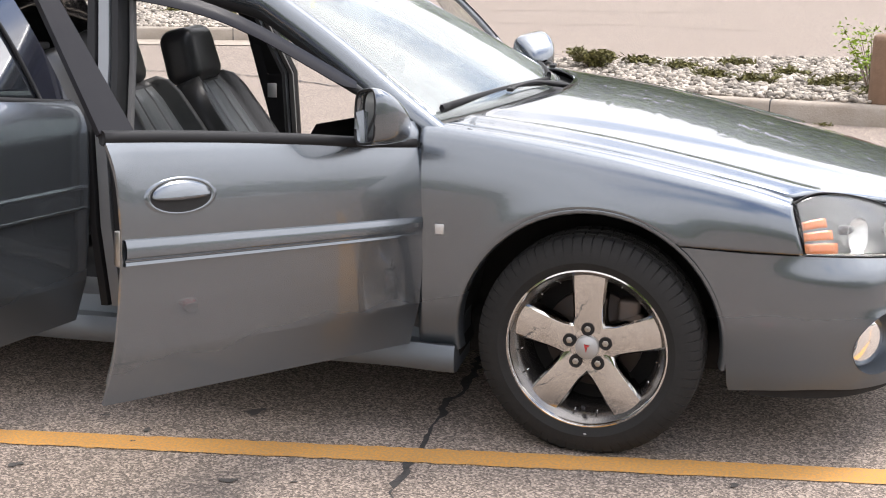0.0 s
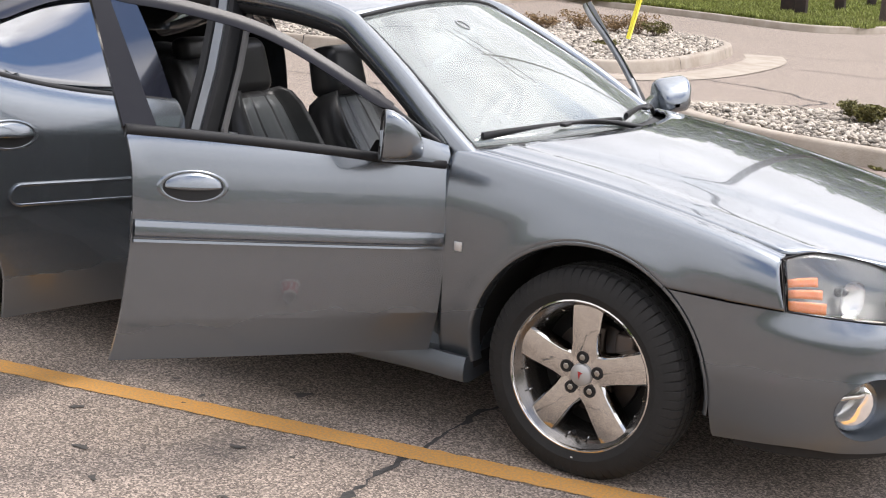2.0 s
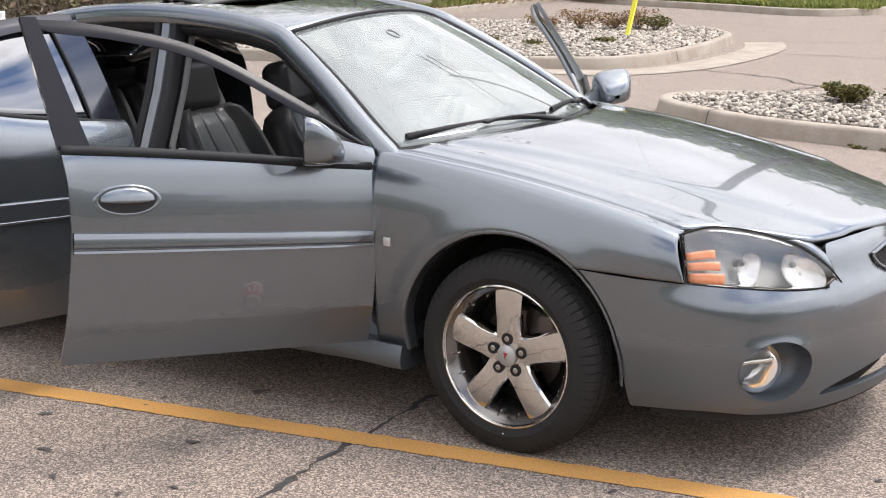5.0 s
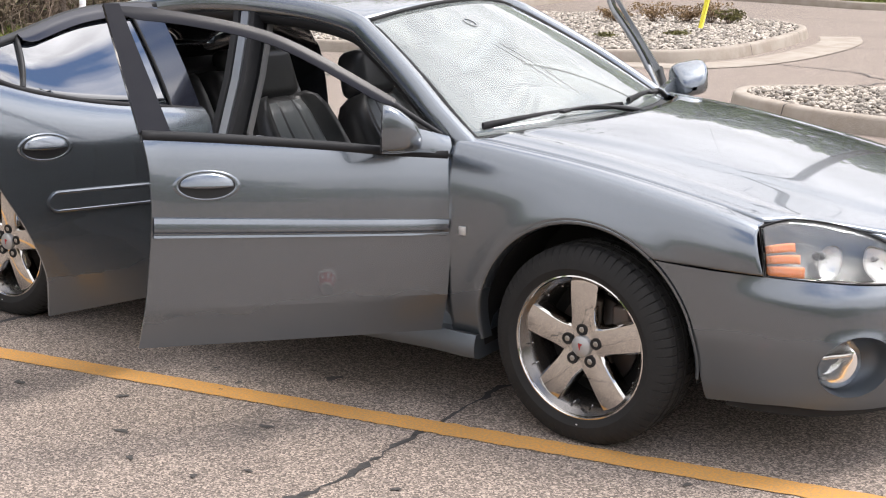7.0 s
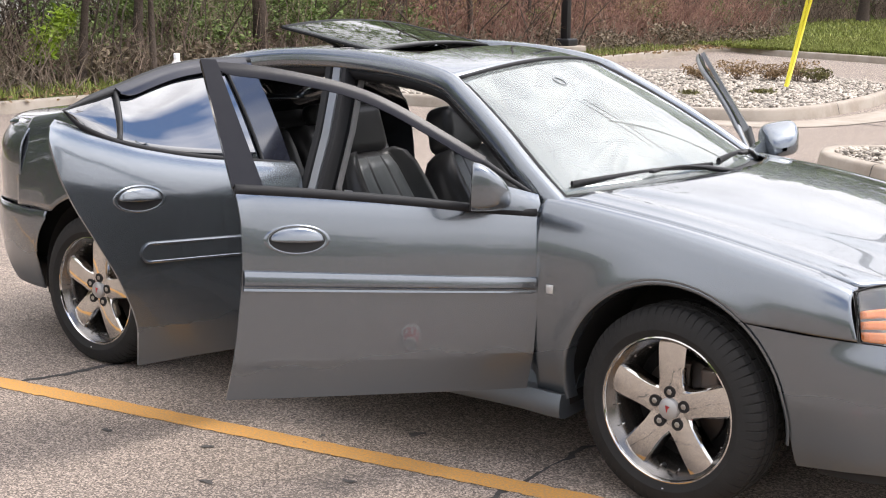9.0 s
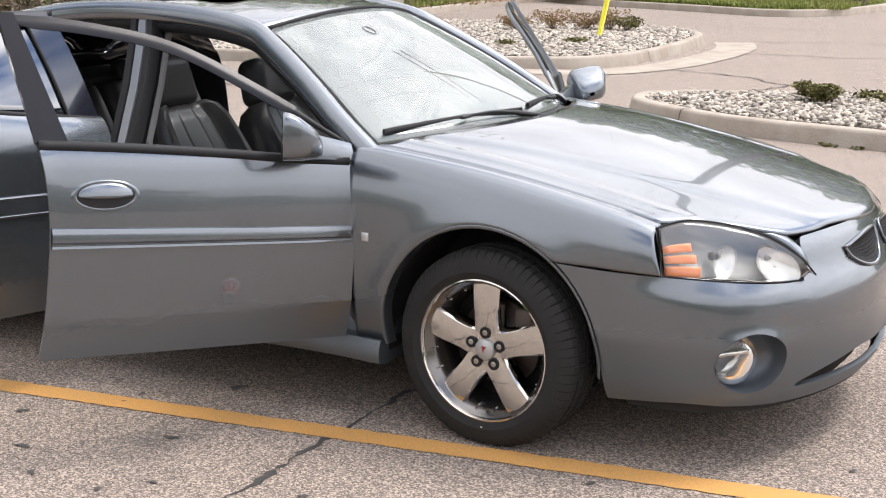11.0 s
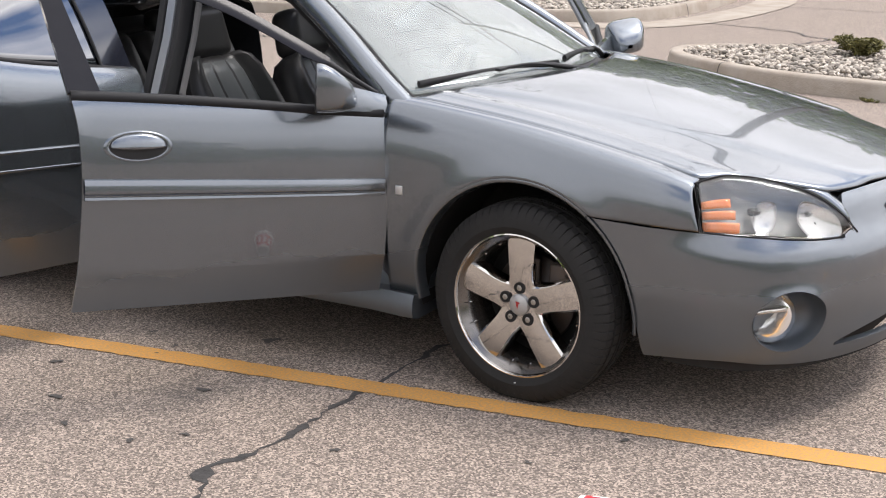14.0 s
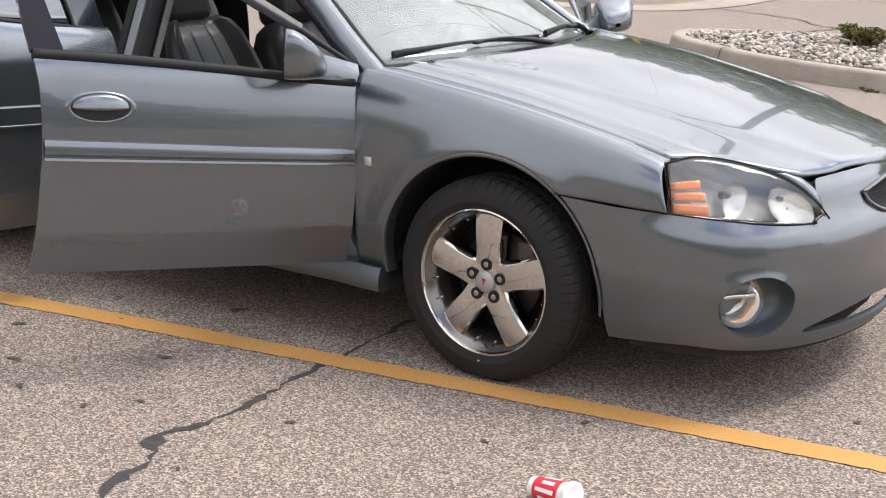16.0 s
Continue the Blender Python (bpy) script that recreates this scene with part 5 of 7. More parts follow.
def front_door(s, angle):
    at = FRONT_AT
    rear = spl((0.29, 0.40, 0.55, 0.73, 0.86, 0.98), (-1.572, -1.560, -1.548, -1.540, -1.545, -1.562))
    rows = []
    for u in np.linspace(0, 1, 50):
        row = []
        for e in np.linspace(0, 1, 64):
            top = FRONT_BELT(-0.515 + (-1.56 + 0.515) * u)
            z = 0.297 + 0.008 * u + (top - 0.297 - 0.008 * u) * math.sin(e * math.pi / 2)
            x = -0.517 + (rear(z) + 0.517) * u
            z = min(z, FRONT_BELT(x))
            row.append(Vector((x, -side_y(x, z, False), z)))
        rows.append(row)
    door = part("front_door", slab(local(rows, at, s), 0.010, s < 0), PAINT, CAR, "open front door" if s > 0 else "open driver's door")
    edge_smooth(door, 8)
    door.matrix_local = hinge(at if s > 0 else (at[0] + 0.055, at[1], at[2] - 0.02), 2.3 if s > 0 else -1.0, -3.1 if s > 0 else -1.0, angle, s)
    rows = [[Vector((-0.525 + (rear(z) + 0.555) * u, -(side_y(-0.53 - u, z, False) - 0.014), z)) for z in np.linspace(0.335, FRONT_BELT(-0.525 - 1.03 * u) - 0.014, 12)] for u in np.linspace(0, 1, 20)]
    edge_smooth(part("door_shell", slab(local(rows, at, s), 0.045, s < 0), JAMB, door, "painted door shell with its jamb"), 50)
    # inner trim
    rows = []
    for u in np.linspace(0.04, 0.96, 24):
        row = []
        x = -0.52 + (-1.53 + 0.52) * u
        for z in np.linspace(0.36, FRONT_BELT(x) - 0.02, 14):
            row.append(Vector((x, -(side_y(x, z, False) - 0.062 - 0.035 * math.exp(-(((z - 0.68) / 0.06) ** 2))), z)))
        rows.append(row)
    part("inner_trim", slab(local(rows, at, s), 0.02, s > 0), PLASTIC, door, "black inner door trim")
    belt = [Vector((x, -(side_y(x, FRONT_BELT(x) - 0.003, False) - 0.012), FRONT_BELT(x) + 0.007)) for x in np.linspace(-0.53, -1.562, 22)]
    belt_strip(door, belt, at, s)
    # window frame
    top = catmull([(-0.535, -0.828, 0.975), (-0.80, -0.747, 1.130), (-1.0, -0.676, 1.238), (-1.15, -0.634, 1.292), (-1.35, -0.614, 1.327), (-1.5, -0.610, 1.341), (-1.625, -0.612, 1.344)], 32)
    if s < 0:
        sill = [Vector((x, -(side_y(x, FRONT_BELT(x), False) - 0.02), FRONT_BELT(x))) for x in np.linspace(-0.56, -1.60, 32)]
        rows = [[a.lerp(b, f) + Vector((0, -0.012 * math.sin(3.14 * f), 0)) for f in np.linspace(0, 1, 8)] for a, b in zip(sill, top)]
        pane = part("door_glass", slab(local(rows, at, s), 0.004, s < 0), DOOR_GLASS, door, "lightly tinted door window")
        pane.visible_shadow = False
    bm = bmesh.new()
    add_tube(bm, local([top], at, s)[0], [0.007, 0.008, 0.009, 0.010, 0.012] + [0.015] * 27, 8)
    part("window_frame", bm, PLASTIC if s > 0 else JAMB_LIGHT, door, "black window frame" if s > 0 else "satin silver window frame")
    guard(door, top[5:31], at, s, 0.032, 0.014, PILLAR_BLACK, 0.016)
    rows = []
    for e in np.linspace(0, 1, 14):
        z = 0.978 + (1.362 - 0.978) * e
        xr, xf = -1.568 - 0.068 * e, -1.470 - 0.115 * e
        y = np.interp(z, (0.978, 1.375), (0.84, 0.600))
        rows.append([Vector((xr + (xf - xr) * g, -(y + 0.016 - 0.004 * g), z)) for g in np.linspace(0, 1, 5)])
    edge_smooth(part("pillar_cover", slab(local(rows, at, s), 0.018, s > 0), PILLAR_BLACK if s > 0 else JAMB_LIGHT, door, "satin black pillar cover" if s > 0 else "satin silver pillar cover"), 40)
    oval_handle(door, -1.367, 0.826, at, s)
    moulding(door, -0.53, -1.535, at, s, "start")
    # mirror: foot, shell and glass, aimed at the driver
    rows = [[Vector((-0.512 - 0.25 * u, -(0.872 - 0.030 * v * (1 - u) + 0.006 * math.sin(math.pi * v) + 0.085 * u * u * (1 - 0.3 * v)), 0.914 + 0.016 * u + (0.056 + 0.042 * u) * v)) for v in np.linspace(0, 1, 8)] for u in np.linspace(0, 1, 14)]
    edge_smooth(part("mirror_foot", slab(local(rows, at, s), 0.045, s < 0), PAINT, door, "painted mirror foot"), 40)
    turn = Matrix.Translation((-0.80, -0.96, 1.015)) @ Matrix.Rotation(radians(-22), 4, "Z")

    def pod(d, top, low, wide, inset, n=36):
        row = []
        for j in range(n):
            a = 6.2832 * j / n
            ca, sa = math.cos(a), math.sin(a)
            py = abs(ca) ** 0.45 * (1 if ca > 0 else -1) * wide + inset
            pz = (top + low) / 2 + abs(sa) ** 0.5 * (1 if sa > 0 else -1) * (top - low) / 2
            row.append(turn @ Vector((-d, py, pz - 0.012 * py / 0.09)))
        return row

    bm = bmesh.new()
    shape = ((-0.012, 0.060, -0.080, 0.080, 0.0), (0.003, 0.063, -0.083, 0.083, 0.0), (0.006, 0.067, -0.086, 0.087, 0.0), (0.0, 0.070, -0.088, 0.090, 0.0), (-0.02, 0.067, -0.088, 0.090, 0.001), (-0.05, 0.053, -0.086, 0.087, 0.003), (-0.08, 0.032, -0.082, 0.078, 0.008), (-0.105, 0.010, -0.076, 0.064, 0.014), (-0.12, -0.015, -0.068, 0.045, 0.018), (-0.126, -0.034, -0.050, 0.012, 0.02))
    add_grid(bm, local([pod(*q) for q in shape], at, s), flip=s > 0, close=True)
    edge_smooth(part("mirror_shell", bm, PAINT, door, "painted mirror shell"), 50)
    bm = bmesh.new()
    add_grid(bm, local([pod(-0.008, 0.061, -0.081, 0.081, 0.0), pod(-0.008, 0.02, -0.04, 0.04, 0.0), pod(-0.008, -0.009, -0.011, 0.001, 0.0)], at, s), flip=s > 0, close=True)
    part("mirror_glass", bm, MIRROR, door, "mirror glass")
    bm = bmesh.new()
    add_tube(bm, local([pod(0.004, 0.065, -0.084, 0.085, 0.0)], at, s)[0], 0.004, 6)
    part("mirror_rim", bm, PLASTIC, door, "black rim round the mirror glass")
    # hinge straps
    for z in (0.45, 0.78):
        bm = bmesh.new()
        add_box(bm, (-0.01, 0.03 * s, z - at[2]), (0.08, 0.03, 0.05), 0.006)
        part("hinge", bm, JAMB, door)
    # latch in the rear edge of the shell
    bm = bmesh.new()
    add_box(bm, local([[(-1.522, -0.875, 0.70)]], at, s)[0][0], (0.014, 0.028, 0.09), 0.004)
    part("door_latch", bm, CHROME_DULL, door, "steel door latch")
    return door


front_door(1, 56.5)
front_door(-1, 64.0)

REAR_EDGE = spl((0.28, 0.45, 0.60, 0.75, 0.90, 1.0, 1.09, 1.14, 1.172), (-2.285, -2.325, -2.40, -2.50, -2.60, -2.645, -2.660, -2.640, -2.575))
R_BELT = catmull([(-1.615, -0.845, 0.985), (-1.8, -0.846, 1.0), (-2.0, -0.846, 1.018), (-2.2, -0.842, 1.043), (-2.4, -0.835, 1.085), (-2.52, -0.828, 1.135), (-2.575, -0.815, 1.185)], 30)
R_HEAD = catmull([(-1.655, -0.612, 1.362), (-1.85, -0.612, 1.353), (-2.05, -0.628, 1.320), (-2.285, -0.683, 1.252), (-2.45, -0.752, 1.214), (-2.56, -0.808, 1.189), (-2.575, -0.815, 1.185)], 30)


def rear_door(s, angle):
    at = REAR_AT
    rows = []
    for u in np.linspace(0, 1, 44):
        row = []
        for e in np.linspace(0, 1, 64):
            v = math.sin(e * math.pi / 2)
            zr = 0.283 + (1.172 - 0.283) * v
            zf = 0.292 + (0.998 - 0.292) * v
            x = -1.606 + (REAR_EDGE(zr) + 1.606) * u
            z = zf + (zr - zf) * u**2.2
            z = min(z, CROWN(x) - 0.0005)
            row.append(Vector((x, -side_y(x, z, False), z)))
        rows.append(row)
    door = part("rear_door", slab(local(rows, at, s), 0.010, s < 0), PAINT, CAR, "open rear door")
    edge_smooth(door, 8)
    door.matrix_local = hinge(at, 2.75, -1.0, angle, s)
    if s > 0:
        rows = [[Vector((-1.62 - 0.62 * u, -(side_y(-1.62 - 0.62 * u, z, False) - 0.065), z)) for z in np.linspace(0.36, 0.96, 10)] for u in np.linspace(0, 1, 14)]
        part("inner_trim", slab(local(rows, at, s), 0.02, s > 0), PLASTIC, door, "black inner door trim")
    belt_strip(door, [p + Vector((0, -0.004, 0.0)) for p in R_BELT], at, s, [0.010] * 26 + [0.009, 0.007, 0.005, 0.003])
    rows = [[a.lerp(b, f) + Vector((0, -0.014 * math.sin(3.14 * f), 0)) for f in np.linspace(0, 1, 10)] for a, b in zip(R_BELT, R_HEAD)]
    if s > 0:
        part("door_glass", slab(local(rows, at, s), 0.004, s < 0), TINT, door, "dark tinted window reflecting blue sky")
    bm = bmesh.new()
    add_tube(bm, local([[p + Vector((0, 0.004, 0.0)) for p in R_HEAD]], at, s)[0], [0.019] * 24 + [0.017, 0.014, 0.011, 0.008, 0.006, 0.003], 10, 0.8)
    part("window_frame", bm, PLASTIC, door, "black upper window frame")
    rows = [[a.lerp(b, f) + Vector((0, -0.014 * math.sin(3.14 * f) - 0.009, 0)) for f in np.linspace(0.0, 1.0, 10)] for a, b in zip(R_BELT[:5], R_HEAD[:5])]
    edge_smooth(part("pillar_cover", slab(local(rows, at, s), 0.008, s < 0), VISOR, door, "gloss black pillar cover"), 40)
    bm = bmesh.new()
    add_tube(bm, local([rows[-1]], at, s)[0], 0.006, 6)
    part("window_channel", bm, RUBBER, door, "black rubber channel beside the pane")
    a, b = R_HEAD[20], R_BELT[22].lerp(R_HEAD[22], 0.06)
    bm = bmesh.new()
    add_tube(bm, local([[a.lerp(b, f) + Vector((0, -0.016 * math.sin(3.14 * f) - 0.004, 0)) for f in np.linspace(0, 1, 6)]], at, s)[0], 0.010, 8)
    part("window_divider", bm, PLASTIC, door, "black bar between the window panes")
    guard(door, [p + Vector((0, -0.016, -0.008)) for p in R_HEAD[1:21]], at, s, 0.036, 0.016, GUARD, 0.014)
    oval_handle(door, -2.335, 0.892, at, s)
    moulding(door, -1.63, -2.326, at, s, "end").location.z = 0.006
    return door


rear_door(1, 82.0)
rear_door(-1, 76.0)


# ---- wheels ----
def tyre_mesh():
    prof = [(0.232, -0.083), (0.243, -0.104), (0.266, -0.116), (0.295, -0.112), (0.318, -0.100), (0.330, -0.088)]
    tread = [(0.335, -0.080), (0.337, -0.060), (0.338, -0.055), (0.330, -0.053), (0.330, -0.046), (0.339, -0.044), (0.340, -0.014), (0.331, -0.012), (0.331, -0.005), (0.340, -0.003)]
    half = prof + tread
    full = half + [(r, -h) for r, h in half[::-1]]
    seg = 690
    rows = []
    for n, (r, h) in enumerate(full):
        shoulder = 4 <= min(n, len(full) - 1 - n) <= 8
        centre = 11 <= min(n, len(full) - 1 - n) <= 12
        row = []
        for k in range(seg):
            a = 6.283185 * (k + (0.6 if centre else 0)) / seg
            d = r
            if (shoulder and k % 10 == 0) or (centre and k % 12 == 0):
                d -= 0.005
            z = d * math.sin(a)
            # the tread lies flat where it carries the car, and the walls bulge a little above it
            low = max(0.0, (-z - 0.22) / 0.1)
            row.append(Vector((d * math.cos(a), h * (1 + 0.035 * min(1.0, low) if r < 0.33 else 1), max(z, -AXLE_H + 0.001))))
        rows.append(row)
    bm = bmesh.new()
    add_grid(bm, rows, close=True)
    bmesh.ops.recalc_face_normals(bm, faces=bm.faces[:])
    return bm


def spoke_mesh(a0):
    """One broad chrome spoke in the wheel's face (y outwards negative)."""
    bm = bmesh.new()
    d, q = Vector((math.cos(a0), 0, math.sin(a0))), Vector((-math.sin(a0), 0, math.cos(a0)))
    rows = []
    for r in np.linspace(0.046, 0.225, 9):
        f = (r - 0.046) / 0.173
        w = 0.036 + 0.010 * f + 0.03 * max(0, 0.3 - f)
        y = -0.036 - 0.010 * math.sin(f * 2.4)
        row = []
        for g, e in ((-1.26, 0.050), (-1.15, 0.008), (-1.0, 0.001), (-0.5, -0.002), (0, -0.003), (0.5, -0.002), (1.0, 0.001), (1.15, 0.008), (1.26, 0.050)):
            row.append(d * r + q * w * g + Vector((0, y + e, 0)))
        rows.append(row)
    add_grid(bm, rows, True)
    return bm


def make_wheel():
    w = empty("wheel", (0, 0, 0), "chrome five-spoke wheel with a worn black tyre")
    w.parent = CAR
    edge_smooth(part("tyre", tyre_mesh(), TYRE, w, "worn black rubber tyre"), 24)
    bm = bmesh.new()
    add_lathe(bm, [(0.240, -0.086), (0.2445, -0.097), (0.2425, -0.103), (0.238, -0.104), (0.235, -0.100), (0.2330, -0.093)], 72, "y")
    for f in bm.faces:
        f.normal_flip()
    barrel = bmesh.new()
    add_lathe(barrel, [(0.2335, -0.094), (0.224, -0.082), (0.214, -0.071), (0.207, -0.055), (0.201, -0.030), (0.198, 0.02), (0.20, 0.07)], 72, "y")
    for f in barrel.faces:
        f.normal_flip()
    part("rim_barrel", barrel, BARREL, w, "brake-dusted inside of the rim")
    edge_smooth(part("rim", bm, CHROME, w, "chrome rim lip"), 40)
    for k in range(5):
        for g in (-1.05, 1.05):
            a = math.pi / 2 + (k + 0.5 + g * 0.125) * 6.283185 / 5
            c = Vector((math.cos(a), 0, math.sin(a)))
            bm = bmesh.new()
            add_tube(bm, [c * 0.217 + Vector((0, -0.079, 0)), c * 0.205 + Vector((0, -0.053, 0))], 0.002, 5)
            part("rim_rib", bm, CHROME, w)
        o = part("spoke", spoke_mesh(math.pi / 2 + k * 6.283185 / 5), CHROME, w, "broad chrome spoke")
        edge_smooth(o, 35)
        o.location = (0, -0.036, 0)
    bm = bmesh.new()
    add_lathe(bm, [(0.088, 0.0), (0.087, -0.040), (0.082, -0.050), (0.05, -0.0555), (0.04, -0.056), (0.002, -0.056)], 48, "y", (0, -0.018, 0))
    for f in bm.faces:
        f.normal_flip()
    hub = part("hub", bm, CHROME, w, "chrome wheel hub")
    bm = bmesh.new()
    add_lathe(bm, [(0.036, 0.0), (0.036, -0.008), (0.033, -0.012), (0.001, -0.014)], 36, "y", (0, -0.074, 0))
    for f in bm.faces:
        f.normal_flip()
    cap = part("wheel_cap", bm, CAP_GREY, w, "grey centre cap with a red mark")
    bm = bmesh.new()
    vs = [bm.verts.new(p) for p in ((-0.008, -0.0896, 0.013), (0.010, -0.0896, 0.010), (0.002, -0.0896, 0.003), (-0.001, -0.0896, -0.014), (-0.006, -0.0896, 0.002))]
    bm.faces.new(vs)
    bmesh.ops.solidify(bm, geom=bm.faces[:], thickness=0.002)
    part("cap_mark", bm, RED_MARK, cap, "red wedge mark")
    for k in range(5):
        a = math.pi / 2 + k * 6.283185 / 5
        c = Vector((0.057 * math.cos(a), -0.0, 0.057 * math.sin(a)))
        # nearly flat dark disc; the shade of a nut hole is put into its colour
        bm = bmesh.new()
        add_lathe(bm, [(0.0205, -0.070), (0.0195, -0.0815), (0.017, -0.0805), (0.001, -0.0800)], 20, "y", c)
        part("lug_socket", bm, WELL, w)
        bm = bmesh.new()
        add_lathe(bm, [(0.010, -0.078), (0.010, -0.0815), (0.0075, -0.0825), (0.001, -0.083)], 6, "y", c)
        for f in bm.faces:
            f.normal_flip()
        part("lug_nut", bm, CHROME_DULL, w, "steel lug nut", smooth=False)
    bm = bmesh.new()
    add_lathe(bm, [(0.05, 0.0), (0.08, 0.002), (0.085, 0.018), (0.148, 0.02), (0.150, 0.024), (0.150, 0.042), (0.05, 0.045)], 48, "y")
    for f in bm.faces:
        f.normal_flip()
    part("brake_disc", bm, STEEL_DARK, w, "rusty brake disc")
    bm = bmesh.new()
    add_box(bm, (0.11, 0.012, 0.06), (0.07, 0.07, 0.16), 0.012)
    part("brake_caliper", bm, STEEL_DARK, w, "dark brake caliper")
    bm = bmesh.new()
    add_lathe(bm, [(0.001, 0.055), (0.20, 0.05), (0.205, 0.09)], 40, "y")
    part("wheel_back", bm, WELL, w)
    bm = bmesh.new()
    add_box(bm, (0.009, -0.1135, -0.262), (0.008, 0.003, 0.009), 0.001)
    part("tyre_mark", bm, SILVER, w, "pale fleck on the sidewall")
    bm = bmesh.new()
    add_tube(bm, [(-0.005, -0.074, -0.198), (-0.004, -0.088, -0.183)], 0.006, 8)
    part("valve_stem", bm, RUBBER, w)
    return w


WHEEL = make_wheel()
TRACK = 0.797
for x, y, spin, turn in ((AXLE_R, -TRACK + 0.005, 7, 0), (AXLE_R, TRACK - 0.005, 20, 180), (AXLE_F, TRACK, 40, 172)):
    w = copy_thing(WHEEL, pose(x, y, AXLE_H, 0, spin, turn))
    for o in w.children:
        if o.name.startswith("tyre."):
            o.matrix_local = pose(0, 0, 0, 0, -spin, 0)
WHEEL.matrix_local = pose(AXLE_F + 0.012, -TRACK - 0.008, AXLE_H, 0, 0, -5)

for cx in (AXLE_F, AXLE_R):
    for s in (1, -1):
        bm = bmesh.new()
        rows = []
        for k in range(25):
            a = radians(-12 + 204 * k / 24)
            rows.append([Vector((cx + 0.398 * math.cos(a), -y * s, HUB_Z + 0.398 * math.sin(a))) for y in (0.84, 0.7, 0.5)])
        add_grid(bm, rows)
        c = [r[2] for r in rows]
        bm.faces.new([bm.verts.new(p) for p in c])
        part("wheel_liner", bm, WELL, CAR, "black wheel arch liner")

# underside and engine bay
bm = bmesh.new()
add_box(bm, (-1.5, 0, 0.26), (4.4, 1.24, 0.14), 0.03)
add_box(bm, (0.28, 0, 0.52), (1.0, 0.95, 0.44), 0.05)
add_box(bm, (-3.25, 0, 0.62), (0.95, 1.1, 0.65), 0.05)
part("chassis", bm, WELL, CAR, "dark underside")

# ---- cabin ----
bm = bmesh.new()
add_box(bm, (-1.45, 0, 0.335), (1.9, 1.32, 0.03), 0.01)
part("cabin_floor", bm, CLOTH, CAR, "dark carpeted floor")
rows = []
for u in np.linspace(-1, 1, 24):
    y = 0.72 * u
    rows.append([Vector((x + 0.2 * (1 - u * u) - 0.02, y, z)) for x, z in ((-0.47, 0.93), (-0.60, 0.945), (-0.74, 0.955 + 0.02 * math.exp(-((u - 0.5) / 0.25) ** 2)), (-0.86, 0.93), (-0.90, 0.86), (-0.86, 0.70), (-0.80, 0.55), (-0.70, 0.40))])
bm = bmesh.new()
add_grid(bm, rows)
part("dashboard", bm, PLASTIC, CAR, "black dashboard")
bm = bmesh.new()
wheel_m = Matrix.Translation((-0.98, 0.37, 0.86)) @ Euler((0, radians(-65), 0)).to_matrix().to_4x4()
add_tube(bm, [wheel_m @ Vector((0.185 * math.cos(a), 0.185 * math.sin(a), 0)) for a in np.linspace(0, 6.2832, 37)], 0.015, 8, caps=False)
for a in (0.3, 2.84, 4.71):
    add_tube(bm, [wheel_m @ Vector((r * math.cos(a), r * math.sin(a), -0.02 * (1 - r / 0.185))) for r in (0.03, 0.1, 0.18)], 0.014, 6)
add_tube(bm, [wheel_m @ Vector((0, 0, -0.03)), wheel_m @ Vector((0, 0, 0.01))], 0.06, 16)
part("steering_wheel", bm, PLASTIC, CAR, "black steering wheel")


def cushion(name, centre, size, turn, material, parent, bevel, label=""):
    bm = bmesh.new()
    add_box(bm, centre, size, bevel, Euler([radians(a) for a in turn]).to_matrix(), 4)
    return part(name, bm, material, parent, label)


def seat_shell(name, cz, parent, y, prof, wide, bolster, material, label):
    """A padded sheet with raised side bolsters along a side profile of (x, z, thickness)."""
    rows = []
    cols = np.linspace(-1, 1, 17)
    back = []
    for i, (x, z, t) in enumerate(prof):
        j, k = prof[max(i - 1, 0)], prof[min(i + 1, len(prof) - 1)]
        d = Vector((k[0] - j[0], 0, k[1] - j[1])).normalized()
        n = Vector((d.z, 0, -d.x))
        w = wide[i] if isinstance(wide, (list, tuple)) else wide
        edge = math.sin(math.pi * min(1, max(0.12, i / (len(prof) - 1) * 0.9 + 0.08)))
        row = []
        for c in cols:
            b = bolster * math.exp(-(((abs(c) - 0.82) / 0.16) ** 2)) - 0.028 * max(0, (abs(c) - 0.9) / 0.1) - 0.006 * math.exp(-(((abs(c) - 0.36) / 0.05) ** 2))
            row.append(Vector((x, y + c * w, z)) + n * (t * 0.5 + b))
        row += [Vector((x, y + c * w * 0.98, z)) - n * t * 0.5 for c in cols[::-1]]
        rows.append(row)
    bm = bmesh.new()
    vs = add_grid(bm, rows, close=True)
    bm.faces.new(vs[0])
    bm.faces.new(vs[-1][::-1])
    bmesh.ops.recalc_face_normals(bm, faces=bm.faces[:])
    return part(name, bm, material, parent, label)


